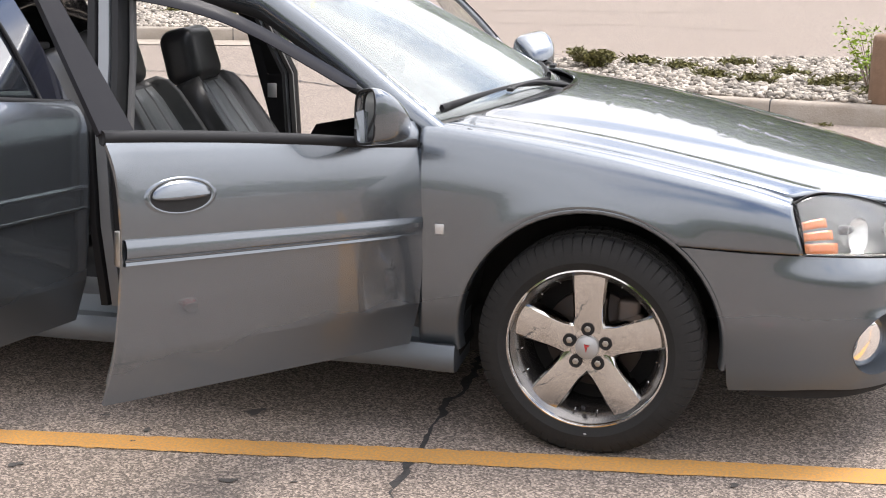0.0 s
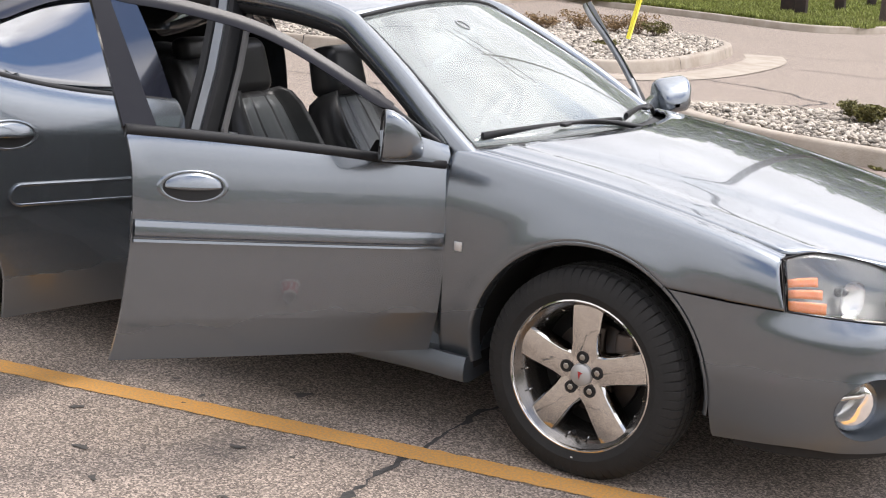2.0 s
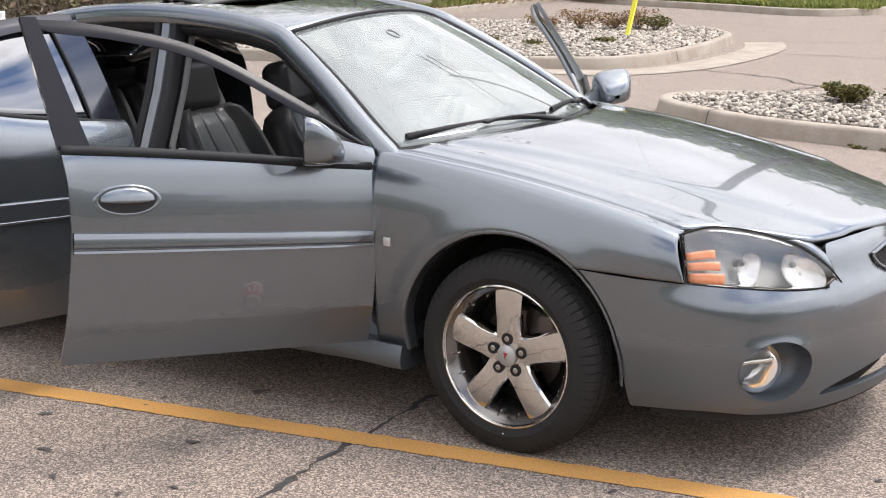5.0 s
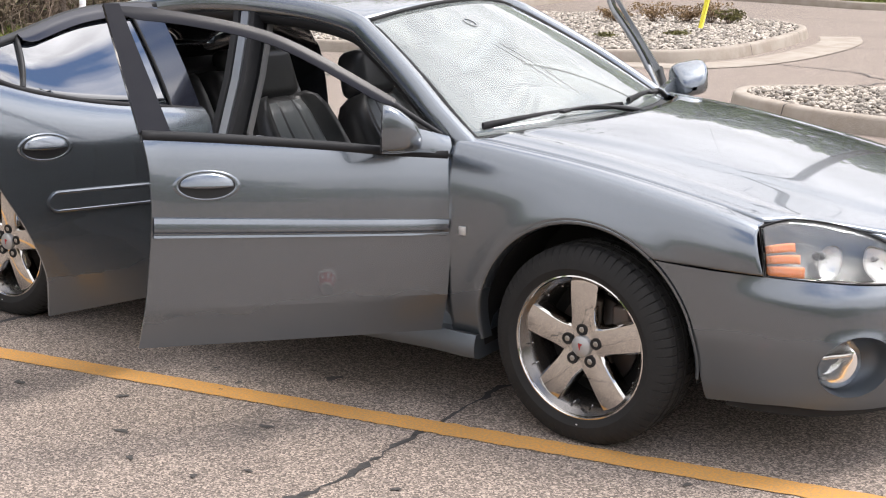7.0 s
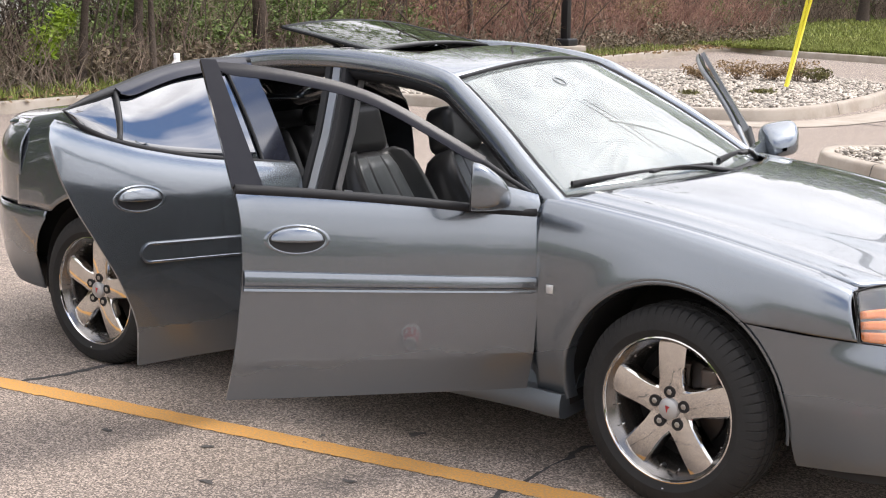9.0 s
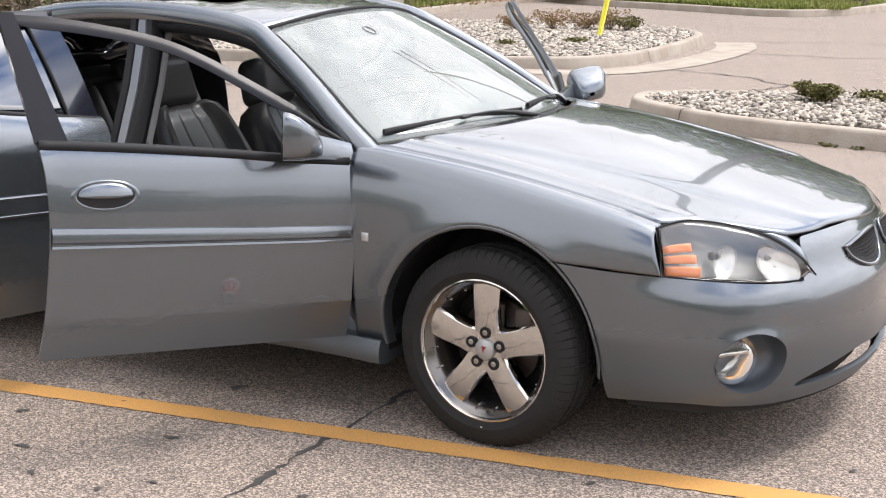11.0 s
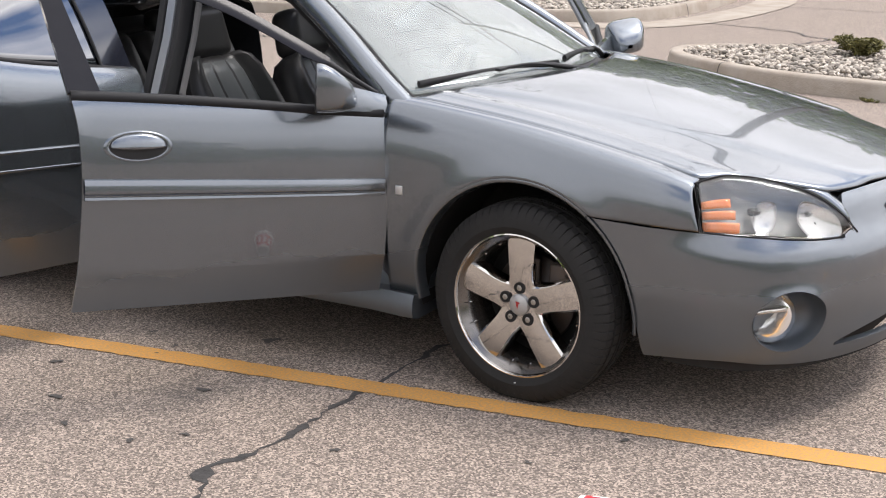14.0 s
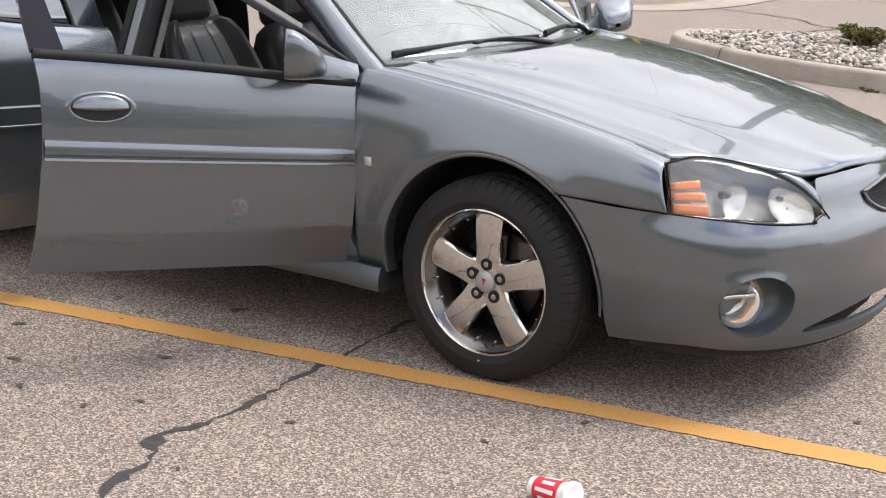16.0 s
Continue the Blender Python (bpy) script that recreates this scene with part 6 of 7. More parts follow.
def front_seat(y, dx, dz, lean):
    seat = empty("front_seat", (0, 0, 0), "black leather front seat")
    seat.parent = CAR
    k = math.tan(radians(lean))
    back = [(-1.27 + dx - k * (z - 0.50), z + dz, t) for z, t in ((0.48, 0.30), (0.56, 0.28), (0.66, 0.235), (0.76, 0.185), (0.86, 0.14), (0.93, 0.115), (0.98, 0.09), (1.005, 0.05))]
    w = [0.21, 0.235, 0.25, 0.255, 0.25, 0.235, 0.20, 0.15]
    seat_shell("backrest", 0, seat, y, back, w, 0.045, LEATHER, "black leather backrest")
    seat_shell("backrest_panel", 0, seat, y, [(x + 0.004, z, t) for x, z, t in back[1:7]], [q * 0.60 for q in w[1:7]], -0.002, LEATHER_GREY, "dark grey perforated centre panel")
    base = [(-0.82 + dx, 0.47 + dz, 0.13), (-0.90 + dx, 0.50 + dz, 0.15), (-1.05 + dx, 0.50 + dz, 0.15), (-1.2 + dx, 0.48 + dz, 0.14), (-1.33 + dx, 0.46 + dz, 0.12)]
    seat_shell("seat_cushion", 0, seat, y, base, 0.25, 0.03, LEATHER, "black leather seat cushion")
    cx, cz = -1.27 + dx - k * 0.585 + (-0.02 if y < 0 else 0.01), 1.10 + dz
    bm = bmesh.new()
    add_box(bm, (cx, y, cz), (0.145, 0.275, 0.220), 0.05, Euler((0, radians(-lean * 0.6), 0)).to_matrix(), 5)
    for v in bm.verts:
        v.co.x += 0.16 * (v.co.y - y) ** 2
        v.co.y = y + (v.co.y - y) * (1 - 0.9 * (v.co.z - cz))
    part("headrest", bm, LEATHER, seat, "black leather headrest")
    for q in (-0.06, 0.06):
        bm = bmesh.new()
        add_tube(bm, [(cx, y + q, cz - 0.07), (cx + 0.02, y + q, cz - 0.14)], 0.006, 8)
        part("headrest_post", bm, CHROME_DULL, seat)
    bm = bmesh.new()
    add_box(bm, (-1.1 + dx, y, 0.40 + dz), (0.5, 0.42, 0.06), 0.01)
    part("seat_base", bm, PLASTIC, seat)
    return seat


front_seat(-0.37, -0.215, -0.03, 22)
front_seat(0.37, -0.24, -0.09, 24)
bench = empty("rear_bench", (0, 0, 0), "black leather rear bench")
bench.parent = CAR
for y in (-0.33, 0.33):
    seat_shell("backrest", 0, bench, y, [(-2.28 - 0.4 * (z - 0.5), z, t) for z, t in ((0.48, 0.12), (0.6, 0.14), (0.75, 0.14), (0.88, 0.12), (0.96, 0.09), (0.99, 0.05))], 0.315, 0.03, LEATHER, "black leather backrest")
    cushion("seat_cushion", (-2.12, y, 0.49), (0.46, 0.62, 0.15), (0, 6, 0), LEATHER, bench, 0.05)
    cushion("headrest", (-2.52, y, 1.03), (0.10, 0.25, 0.12), (0, -15, 0), LEATHER, bench, 0.04, "black leather headrest")
bm = bmesh.new()
add_box(bm, (-2.75, 0, 1.0), (0.45, 1.3, 0.03), 0.01)
part("parcel_shelf", bm, CLOTH, CAR, "dark parcel shelf")
bm = bmesh.new()
add_box(bm, (-1.06, 0, 0.50), (0.7, 0.2, 0.2), 0.03)
part("centre_console", bm, PLASTIC, CAR, "black centre console")


def belt(y, s):
    bm = bmesh.new()
    pts = catmull([(-1.60, s * 0.63, 1.10), (-1.56, s * 0.66, 0.9), (-1.50, s * 0.67, 0.65), (-1.46, s * 0.67, 0.42)], 14)
    add_grid(bm, [[p + Vector((0.022, 0, 0)), p - Vector((0.022, 0, 0))] for p in pts])
    ob = part("seat_belt", bm, CLOTH, CAR, "black seat belt hanging at the pillar")
    bm = bmesh.new()
    add_box(bm, (-1.525, s * 0.665, 0.84), (0.04, 0.008, 0.06), 0.003)
    part("belt_tongue", bm, SILVER, ob, "steel belt tongue")


belt(0, -1)
belt(0, 1)
bm = bmesh.new()
add_box(bm, ws_pt(-0.02, 0.93, -0.07), (0.035, 0.24, 0.07), 0.015, Euler((0, radians(15), 0)).to_matrix(), 3)
part("rear_view_mirror", bm, PLASTIC, CAR, "black rear-view mirror")


# ---- woods and planting ----
def leaf_cloud(name, spots, count, size, material, label, category, seed, kind="", parent=None, flat=0.0):
    """Many small folded leaves scattered in blobs: rows of (x, y, z, rx, ry, rz)."""
    rg = np.random.default_rng(seed)
    spots = np.array(spots, float)
    vol = spots[:, 3] * spots[:, 4] * spots[:, 5]
    pick = rg.choice(len(spots), count, p=vol / vol.sum())
    d = rg.normal(size=(count, 3))
    d /= np.linalg.norm(d, axis=1)[:, None]
    r = rg.uniform(0.05, 1.0, count) ** 0.45 * (1 + 0.25 * rg.normal(size=count))
    c = spots[pick, :3] + d * r[:, None] * spots[pick, 3:]
    a = rg.normal(size=(count, 3))
    a[:, 2] *= 0.6
    a /= np.linalg.norm(a, axis=1)[:, None]
    b = np.cross(a, rg.normal(size=(count, 3)))
    b /= np.linalg.norm(b, axis=1)[:, None]
    n = np.cross(a, b)
    s = size * rg.uniform(0.5, 1.5, count)[:, None]
    v = np.stack([c - a * s, c + b * s * 0.45 + n * s * 0.15, c + a * s, c - b * s * 0.45 + n * s * 0.15], 1).reshape(-1, 3)
    k = np.arange(count)[:, None] * 4
    f = np.concatenate([k + [0, 1, 2], k + [0, 2, 3]], 1).reshape(-1, 3)
    ob = from_lists(name, v.tolist(), f.tolist(), material, parent)
    return tagged(ob, label, category, kind=kind) if label or kind else ob


def twig_cloud(name, stems, material, label, seed, lean=0.4, r0=0.008):
    """Thin crooked stems, each a three-sided tapering rod with side shoots, joined as one: rows of (x, y, z, height)."""
    rg = random.Random(seed)
    verts, faces = [], []

    def rod(p, q, ra, rb):
        d = (q - p).normalized()
        a = d.cross(Vector((0.3, 0.9, 0.1))).normalized()
        b = d.cross(a)
        k = len(verts)
        for c, r in ((p, ra), (q, rb)):
            for j in range(3):
                t = 2.0944 * j
                verts.append(c + a * r * math.cos(t) + b * r * math.sin(t))
        for j in range(3):
            faces.append((k + j, k + (j + 1) % 3, k + 3 + (j + 1) % 3, k + 3 + j))

    for x, y, z, h in stems:
        p = Vector((x, y, z))
        d = Vector((rg.gauss(0, lean), rg.gauss(0, lean), 1)).normalized()
        n = 4
        for i in range(n):
            q = p + d * h / n
            rod(p, q, r0 * (1 - i / n) + 0.002, r0 * (1 - (i + 1) / n) + 0.002)
            for _ in range(rg.choice((0, 1, 2))):
                e = (d + Vector((rg.gauss(0, 0.8), rg.gauss(0, 0.8), rg.gauss(0.2, 0.5)))).normalized()
                m = p.lerp(q, rg.random())
                t = m + e * h * rg.uniform(0.12, 0.3)
                rod(m, t, r0 * 0.5, 0.0015)
            p = q
            d = (d + Vector((rg.gauss(0, 0.3), rg.gauss(0, 0.3), rg.gauss(-0.05, 0.2)))).normalized()
    return tagged(from_lists(name, verts, faces, material), label, "brush", kind="stuff")


def tree(x, y, height, girth, seed, leaves=900, crown=1.0, label="bare-trunked tree with thin spring leaves", leaf=0.10):
    rg = random.Random(seed)
    z0 = (verge_z(x, y) if x < -4.2 else 0.0) - 0.1
    t = empty("tree", (x, y, z0), label, "tree", "trees along the lot")
    bm = bmesh.new()
    path = [Vector((0, 0, 0))]
    d = Vector((rg.gauss(0, 0.07), rg.gauss(0, 0.07), 1)).normalized()
    for _ in range(9):
        path.append(path[-1] + d * height / 9)
        d = (d + Vector((rg.gauss(0, 0.07), rg.gauss(0, 0.07), 0.02))).normalized()
    rad = [girth * (1.35 if i == 0 else 1.0 - 0.8 * i / 9) for i in range(10)]
    add_tube(bm, path, rad, 10)
    part("trunk", bm, BARK, t, "furrowed grey-brown trunk")
    blobs = []
    for k in range(7):
        i = rg.randint(3, 8)
        p = path[i]
        e = Vector((rg.gauss(0, 1), rg.gauss(0, 1), rg.uniform(0.2, 0.9))).normalized()
        ln = height * rg.uniform(0.14, 0.28) * crown
        pts = [p, p + e * ln * 0.5 + Vector((0, 0, 0.05 * ln)), p + e * ln + Vector((0, 0, 0.2 * ln))]
        bm = bmesh.new()
        add_tube(bm, pts, [rad[i] * 0.5, rad[i] * 0.32, 0.01], 6)
        part("limb", bm, BARK, t)
        blobs += [(*pts[2], ln * 0.45, ln * 0.45, ln * 0.35), (*pts[1], ln * 0.35, ln * 0.35, ln * 0.28)]
    blobs.append((*path[-1], height * 0.12, height * 0.12, height * 0.1))
    leaf_cloud("crown", blobs, leaves, leaf, LEAF, "", "", seed, parent=t)
    return t


rnd = random.Random(11)
spots = [(-15.6, 3.2, 0.13), (-15.2, 5.4, 0.16), (-16.4, 7.0, 0.11), (-15.4, 8.6, 0.09), (-15.0, 9.7, 0.07), (-16.2, 10.4, 0.12), (-15.3, 12.4, 0.20), (-17.6, 13.6, 0.14), (-15.9, 15.2, 0.10), (-16.5, 17.3, 0.17), (-15.6, 19.2, 0.09), (-17.2, 20.6, 0.14), (-16.2, 23.6, 0.10), (-17.5, 26.0, 0.13), (-18.5, 29.5, 0.16), (-16.8, 33.0, 0.13), (-19.0, 36.0, 0.15), (-20.0, 24.0, 0.18), (-19.6, 17.0, 0.16), (-19.0, 9.0, 0.17), (-18.4, 4.5, 0.14), (-16.0, 0.2, 0.15), (-16.8, -4.0, 0.14), (-15.6, -8.5, 0.16), (-18.5, -10.0, 0.2)]
# from tree 20 on, fuller unseen crowns darken the tail's reflection
for n, (x, y, g) in enumerate(spots):
    tree(x + (0.8 if n < 12 else 0.0), y, rnd.uniform(9.5, 13.0), g * 0.7, 40 + n, 1300 if n < 20 else 3200, 1.25, leaf=0.10 if n < 20 else 0.22)
for n, (x, y) in enumerate([(-22, 44), (-17, 50), (-26, 36), (14, 64), (22, 60)]):
    tree(x, y, rnd.uniform(8.5, 11), 0.22, 90 + n, 5200, 1.5, "tree with green spring leaves", 0.22)


def strip(n, x0, x1, y0, y1, h0, h1, seed):
    r = random.Random(seed)
    out = []
    for _ in range(n):
        x, y = r.uniform(x0, x1), r.uniform(y0, y1)
        out.append((x, y, verge_z(x, y) - 0.02, r.uniform(h0, h1)))
    return out


twig_cloud("brush", strip(1900, -17.6, -14.1, -6, 11, 0.4, 1.25, 1), TWIG, "dense tangle of bare brown brush", 2)
twig_cloud("brush", strip(800, -17.6, -14.1, 10.5, 16, 0.6, 2.0, 61), TWIG, "taller tangle of bare brown brush", 62)
twig_cloud("brush", strip(2800, -17.4, -14.6, 15, 36, 0.6, 1.9, 3), TWIG_RED, "reddish brown thicket of bare stems", 4, r0=0.010)
# unseen stretch of brush and undergrowth, added to darken the rear quarter's reflection
twig_cloud("brush", strip(1800, -17.6, -14.1, -32, -6, 0.8, 2.6, 19), TWIG, "unseen brown brush added along the wood", 20, r0=0.014)
leaf_cloud("undergrowth", [(r_.uniform(-17.5, -14.6), y, 0.8 + r_.uniform(0.2, 2.4), 0.9, 1.0, 0.8) for r_ in (random.Random(78),) for y in np.linspace(-32, -5, 34)], 9000, 0.09, LEAF, "unseen leafy undergrowth added along the wood", "undergrowth", 29, "stuff")
twig_cloud("brush", strip(2600, -22.5, -17.6, 11, 40, 1.4, 3.2, 13), TWIG_SHADE, "tangle of bare stems deeper in the wood, shade put in their colour", 14, r0=0.014)
twig_cloud("brush", strip(2200, -27, -17.5, 36, 66, 1.0, 2.8, 15), TWIG, "brown thicket behind the lawn", 16, r0=0.018)
leaf_cloud("dead_grass", [(r_.uniform(-15.2, -13.9), y, 0.25 + r_.uniform(0, 0.35), 0.4, 0.6, 0.25) for r_ in (random.Random(77),) for y in np.linspace(-2, 36, 50)], 9000, 0.055, LEAF_TAN, "tangle of dead tan grass and stems", "dead grass", 28, "stuff")
twig_cloud("brush", strip(1500, -15.6, -13.9, 0, 36, 0.3, 1.1, 17), TWIG_TAN, "thin tan stems at the wood edge", 18, lean=0.9, r0=0.009)
twig_cloud("saplings", strip(160, -16.5, -14.4, -4, 24, 1.6, 3.6, 5), BARK, "thin grey saplings at the wood edge", 6, 0.22, 0.022)
r = random.Random(8)
leaf_cloud("undergrowth", [(r.uniform(-16.8, -14.6), y, 0.35 + r.uniform(0.2, 1.2), 0.5, 0.55, 0.4) for y in np.concatenate([np.linspace(11.2, 15.8, 30), np.linspace(9, 11.4, 6), np.linspace(16, 18, 6)])], 24000, 0.042, LEAF, "green leafy undergrowth at the wood edge", "undergrowth", 21, "stuff")
leaf_cloud("undergrowth", [(r.uniform(-17.5, -15.0), y, 0.4 + r.uniform(0.1, 0.9), 0.5, 0.6, 0.35) for y in np.linspace(-5, 36, 34)], 9000, 0.045, LEAF, "sparse green leaves among the brush", "undergrowth", 22, "stuff")
leaf_cloud("undergrowth", [(r.uniform(-26, -18), y, 0.8 + r.uniform(0.1, 1.4), 1.0, 1.0, 0.7) for y in np.linspace(34, 66, 30)], 9000, 0.09, LEAF, "green leaves in the thicket behind the lawn", "undergrowth", 27, "stuff")
leaf_cloud("spring_shrub", [(-14.75, 8.15, 0.85, 0.22, 0.26, 0.30), (-14.7, 8.4, 1.15, 0.2, 0.2, 0.22), (-14.8, 7.95, 0.6, 0.18, 0.2, 0.16)], 700, 0.05, LEAF_BRIGHT, "bright yellow-green young shrub", "shrub", 23)
leaf_cloud("leaf_litter", [(x, y, 0.15, 0.7, 1.2, 0.03) for y in np.linspace(-4, 30, 18) for x in (-14.4, -13.6)], 9000, 0.045, LEAF_DRY, "fallen dry leaves along the verge", "leaves", 24, "stuff")
leaf_cloud("dry_thicket", [(r.uniform(-17.5, -15.2), y, 0.7 + r.uniform(-0.2, 0.6), 0.5, 0.6, 0.5) for y in np.linspace(16, 36, 22)], 5000, 0.04, LEAF_DRY, "reddish dry leaves in the thicket", "thicket", 25, "stuff")


def grass(name, count, place, h, seed, label, material=None, wide=1.0):
    rg = np.random.default_rng(seed)
    verts, faces = [], []
    for _ in range(count):
        x, y, z = place(rg)
        a = rg.uniform(0, 6.28)
        w, t = (0.006 + 0.006 * rg.random()) * wide, h * rg.uniform(0.5, 1.5)
        dx, dy = math.cos(a), math.sin(a)
        lx, ly = rg.normal(0, 0.35, 2) * t
        k = len(verts)
        verts += [(x - dx * w, y - dy * w, z), (x + dx * w, y + dy * w, z), (x + lx * 0.4 + dx * w * 0.7, y + ly * 0.4 + dy * w * 0.7, z + t * 0.6), (x + lx, y + ly, z + t)]
        faces += [(k, k + 1, k + 2), (k, k + 2, k + 3)]
    return tagged(from_lists(name, verts, faces, material or GRASS), label, "grass", kind="stuff")


def verge_spot(rg):
    if rg.random() < 0.25:
        y = rg.uniform(-2, 27)
        x = -13.3 - abs(rg.normal(0, 0.9))
        return x, y, verge_z(x, y)
    x = rg.uniform(-13, -4.6)
    y = 25.3 + max(0, (-6.2 - x) * 0.45) + abs(rg.normal(0, 4.5))
    return x, y, verge_z(x, y)


grass("grass", 26000, verge_spot, 0.10, 31, "rough green grass on the verge")


def lawn_spot(rg):
    y = 25.5 + 26 * rg.random() ** 1.6
    x = rg.uniform(-19, -4.6)
    if y < 28.6:
        x = min(x, -5.0) if y > 27.5 else max(-13, x)
        y = max(y, 25.3 + max(0, (-6.2 - x) * 0.45))
    return x, y, verge_z(x, y)


grass("lawn", 42000, lawn_spot, 0.085, 32, "uneven spring lawn beyond the kerb", wide=3.0)


# ---- island planting ----
def shrub(name, x, y, z, rx, rz, count, seed, material, label, stems=26):
    r = random.Random(seed)
    t = empty(name, (x, y, z), label, "shrub")
    bm = bmesh.new()
    tips = []
    for _ in range(stems):
        a, e = r.uniform(0, 6.28), r.uniform(0.3, 1.0)
        tip = Vector((math.cos(a) * rx * e, math.sin(a) * rx * e, rz * r.uniform(0.9, 1.9)))
        add_tube(bm, [(0, 0, -0.03), tip * 0.5 + Vector((0, 0, 0.03)), tip], [0.006, 0.004, 0.0015], 4)
        tips.append(tip)
    part("stems", bm, TWIG, t)
    leaf_cloud("foliage", [(*p, rx * 0.3, rx * 0.3, rz * 0.35) for p in tips] + [(*(p * 0.6), rx * 0.3, rx * 0.3, rz * 0.3) for p in tips], count, 0.022, material, "", "", seed, parent=t)
    return t


shrub("shrub", -1.02, 8.08, 0.15, 0.24, 0.085, 1900, 51, LEAF_SHRUB, "low olive-green shrub among the stones")
r = random.Random(9)
for n, (x, y, k, m) in enumerate([(-7.75, 15.7, 0.75, LEAF_DRY), (-7.3, 16.1, 1.0, LEAF_DRY), (-6.85, 16.4, 0.8, LEAF_DRY), (-6.45, 16.5, 0.95, LEAF_DRY), (-6.1, 16.4, 0.7, LEAF_SHRUB), (-9.6, 14.8, 0.6, LEAF_DRY)]):
    shrub("dry_plant", x, y, 0.17, 0.40 * k, 0.17 * k, 800, 60 + n, m, "reddish dried-up plant on the gravel island")
WEED_SPOTS = [(0.1, 7.6), (0.5, 7.3), (0.8, 7.9), (1.1, 7.2), (1.25, 7.5), (-0.2, 8.2), (1.45, 6.7), (-0.6, 8.5), (0.3, 8.6), (-7.5, 13.2), (-6.6, 12.9), (-5.9, 13.8), (1.8, 7.4)]
leaf_cloud("weeds", [(x, y, 0.19, 0.18, 0.14, 0.05) for x, y in WEED_SPOTS], 2600, 0.03, LEAF_SHRUB, "low green weeds among the stones", "weeds", 71, "stuff")
leaf_cloud("weeds", [(-0.5 + 0.32 * k + r.uniform(-0.1, 0.1), 6.32 - 0.07 * k + r.uniform(-0.03, 0.03), 0.015, 0.07, 0.03, 0.012) for k in range(6)], 260, 0.018, LEAF_SHRUB, "small weeds in the gutter at the kerb", "weeds", 72, "stuff")
shrub("sapling", 1.42, 7.0, 0.15, 0.30, 0.28, 420, 73, LEAF_BRIGHT, "young bush with yellow-green leaves", 14)

# ---- posts and poles ----
def utility_pole(x, y, h):
    """Tall timber pole behind the lot with crossarms and wires; it shows only in reflections."""
    t = empty("utility_pole", (x, y, 0.0), "tall timber utility pole with crossarms and wires", "utility pole")
    bm = bmesh.new()
    add_tube(bm, [(0, 0, -0.2), (0, 0, h * 0.5), (0, 0, h)], [0.15, 0.14, 0.12], 12)
    part("pole", bm, BARK, t, "brown timber pole")
    for z, a in ((h - 0.9, 0.12), (h - 2.6, 0.12)):
        d = Vector((math.cos(a), math.sin(a), 0))
        bm = bmesh.new()
        add_tube(bm, [d * -2.65 + Vector((0, 0, z)), d * 2.65 + Vector((0, 0, z))], 0.13, 6)
        part("crossarm", bm, BARK, t)
        for k in ((-2.4, 0.9, 2.4) if z > h - 1 else ()):
            bm = bmesh.new()
            w = Vector((-math.sin(a), math.cos(a), 0))
            add_tube(bm, [d * k + w * e + Vector((0, 0, z + 0.15 - 0.9 * (1 - (e / 38) ** 2) + 0.9)) for e in np.linspace(-38, 38, 20)], 0.018, 4)
            part("wire", bm, POST_DARK, t)
    bm = bmesh.new()
    add_tube(bm, [(0.3, 0.1, h - 3.4), (0.3, 0.1, h - 2.5)], 0.25, 14)
    part("transformer", bm, CHROME_DULL, t, "grey transformer can")


utility_pole(-4.75, 28.0, 25.3)

bm = bmesh.new()
add_lathe(bm, [(0.001, 0.0), (0.145, 0.0), (0.15, 0.03), (0.147, 0.50), (0.140, 0.535), (0.115, 0.55), (0.001, 0.552)], 28)
bmesh.ops.recalc_face_normals(bm, faces=bm.faces[:])
o = part("bollard", bm, WOOD)
o.location = (1.50, 6.32, 0.13)
tagged(o, "short brown weathered timber bollard by the kerb", "bollard")


def lamp_post(x, y):
    t = empty("lamp_post", (x, y, 0.1), "dark lamp post on a round concrete base", "lamp post")
    bm = bmesh.new()
    add_lathe(bm, [(0.001, 0.0), (0.47, 0.0), (0.47, 0.215), (0.45, 0.24), (0.001, 0.24)], 36)
    bmesh.ops.recalc_face_normals(bm, faces=bm.faces[:])
    part("base", bm, CONCRETE, t, "concrete footing")
    bm = bmesh.new()
    add_box(bm, (0, 0, 0.32), (0.42, 0.42, 0.16), 0.03)
    part("foot_plate", bm, POST_DARK, t)
    bm = bmesh.new()
    add_box(bm, (0, 0, 3.3), (0.17, 0.17, 6.0), 0.01)
    part("pole", bm, POST_DARK, t, "square black pole")
    bm = bmesh.new()
    add_box(bm, (0.35, 0, 6.25), (0.8, 0.3, 0.16), 0.03)
    part("lamp_head", bm, POST_DARK, t)


lamp_post(-14.18, 22.05)


def guard_pole(x, y):
    """Two yellow half-tubes round a guy wire, leaning."""
    t = empty("guy_guard", (x, y, 0.13), "leaning yellow plastic guy wire guard", "pole")
    for k in (-1, 1):
        bm = bmesh.new()
        add_tube(bm, [(0.014 * k, 0, 0), (0.17 + 0.026 * k, 0.23, 1.2), (0.36 + 0.040 * k, 0.46, 2.4)], 0.024, 10)
        part("guard_tube", bm, POLE_YELLOW, t)
    bm = bmesh.new()
    add_tube(bm, [(0, 0.01, -0.1), (0.36, 0.47, 2.4), (1.3, 12.5, 21.0)], 0.006, 6)
    part("guy_wire", bm, CHROME_DULL, t, "steel wire")


guard_pole(-6.12, 15.2)


def fence_post(x, y, h, w, n):
    bm = bmesh.new()
    add_box(bm, (0, 0, h / 2), (w, w, h), 0.015)
    o = part("fence_post", bm, POST_WOOD)
    o.location = (x, y, verge_z(x, y) - 0.08)
    o.rotation_euler = (0, 0, radians(12 * n))
    tagged(o, "black square timber post set in the grass", "post", "posts in the grass")


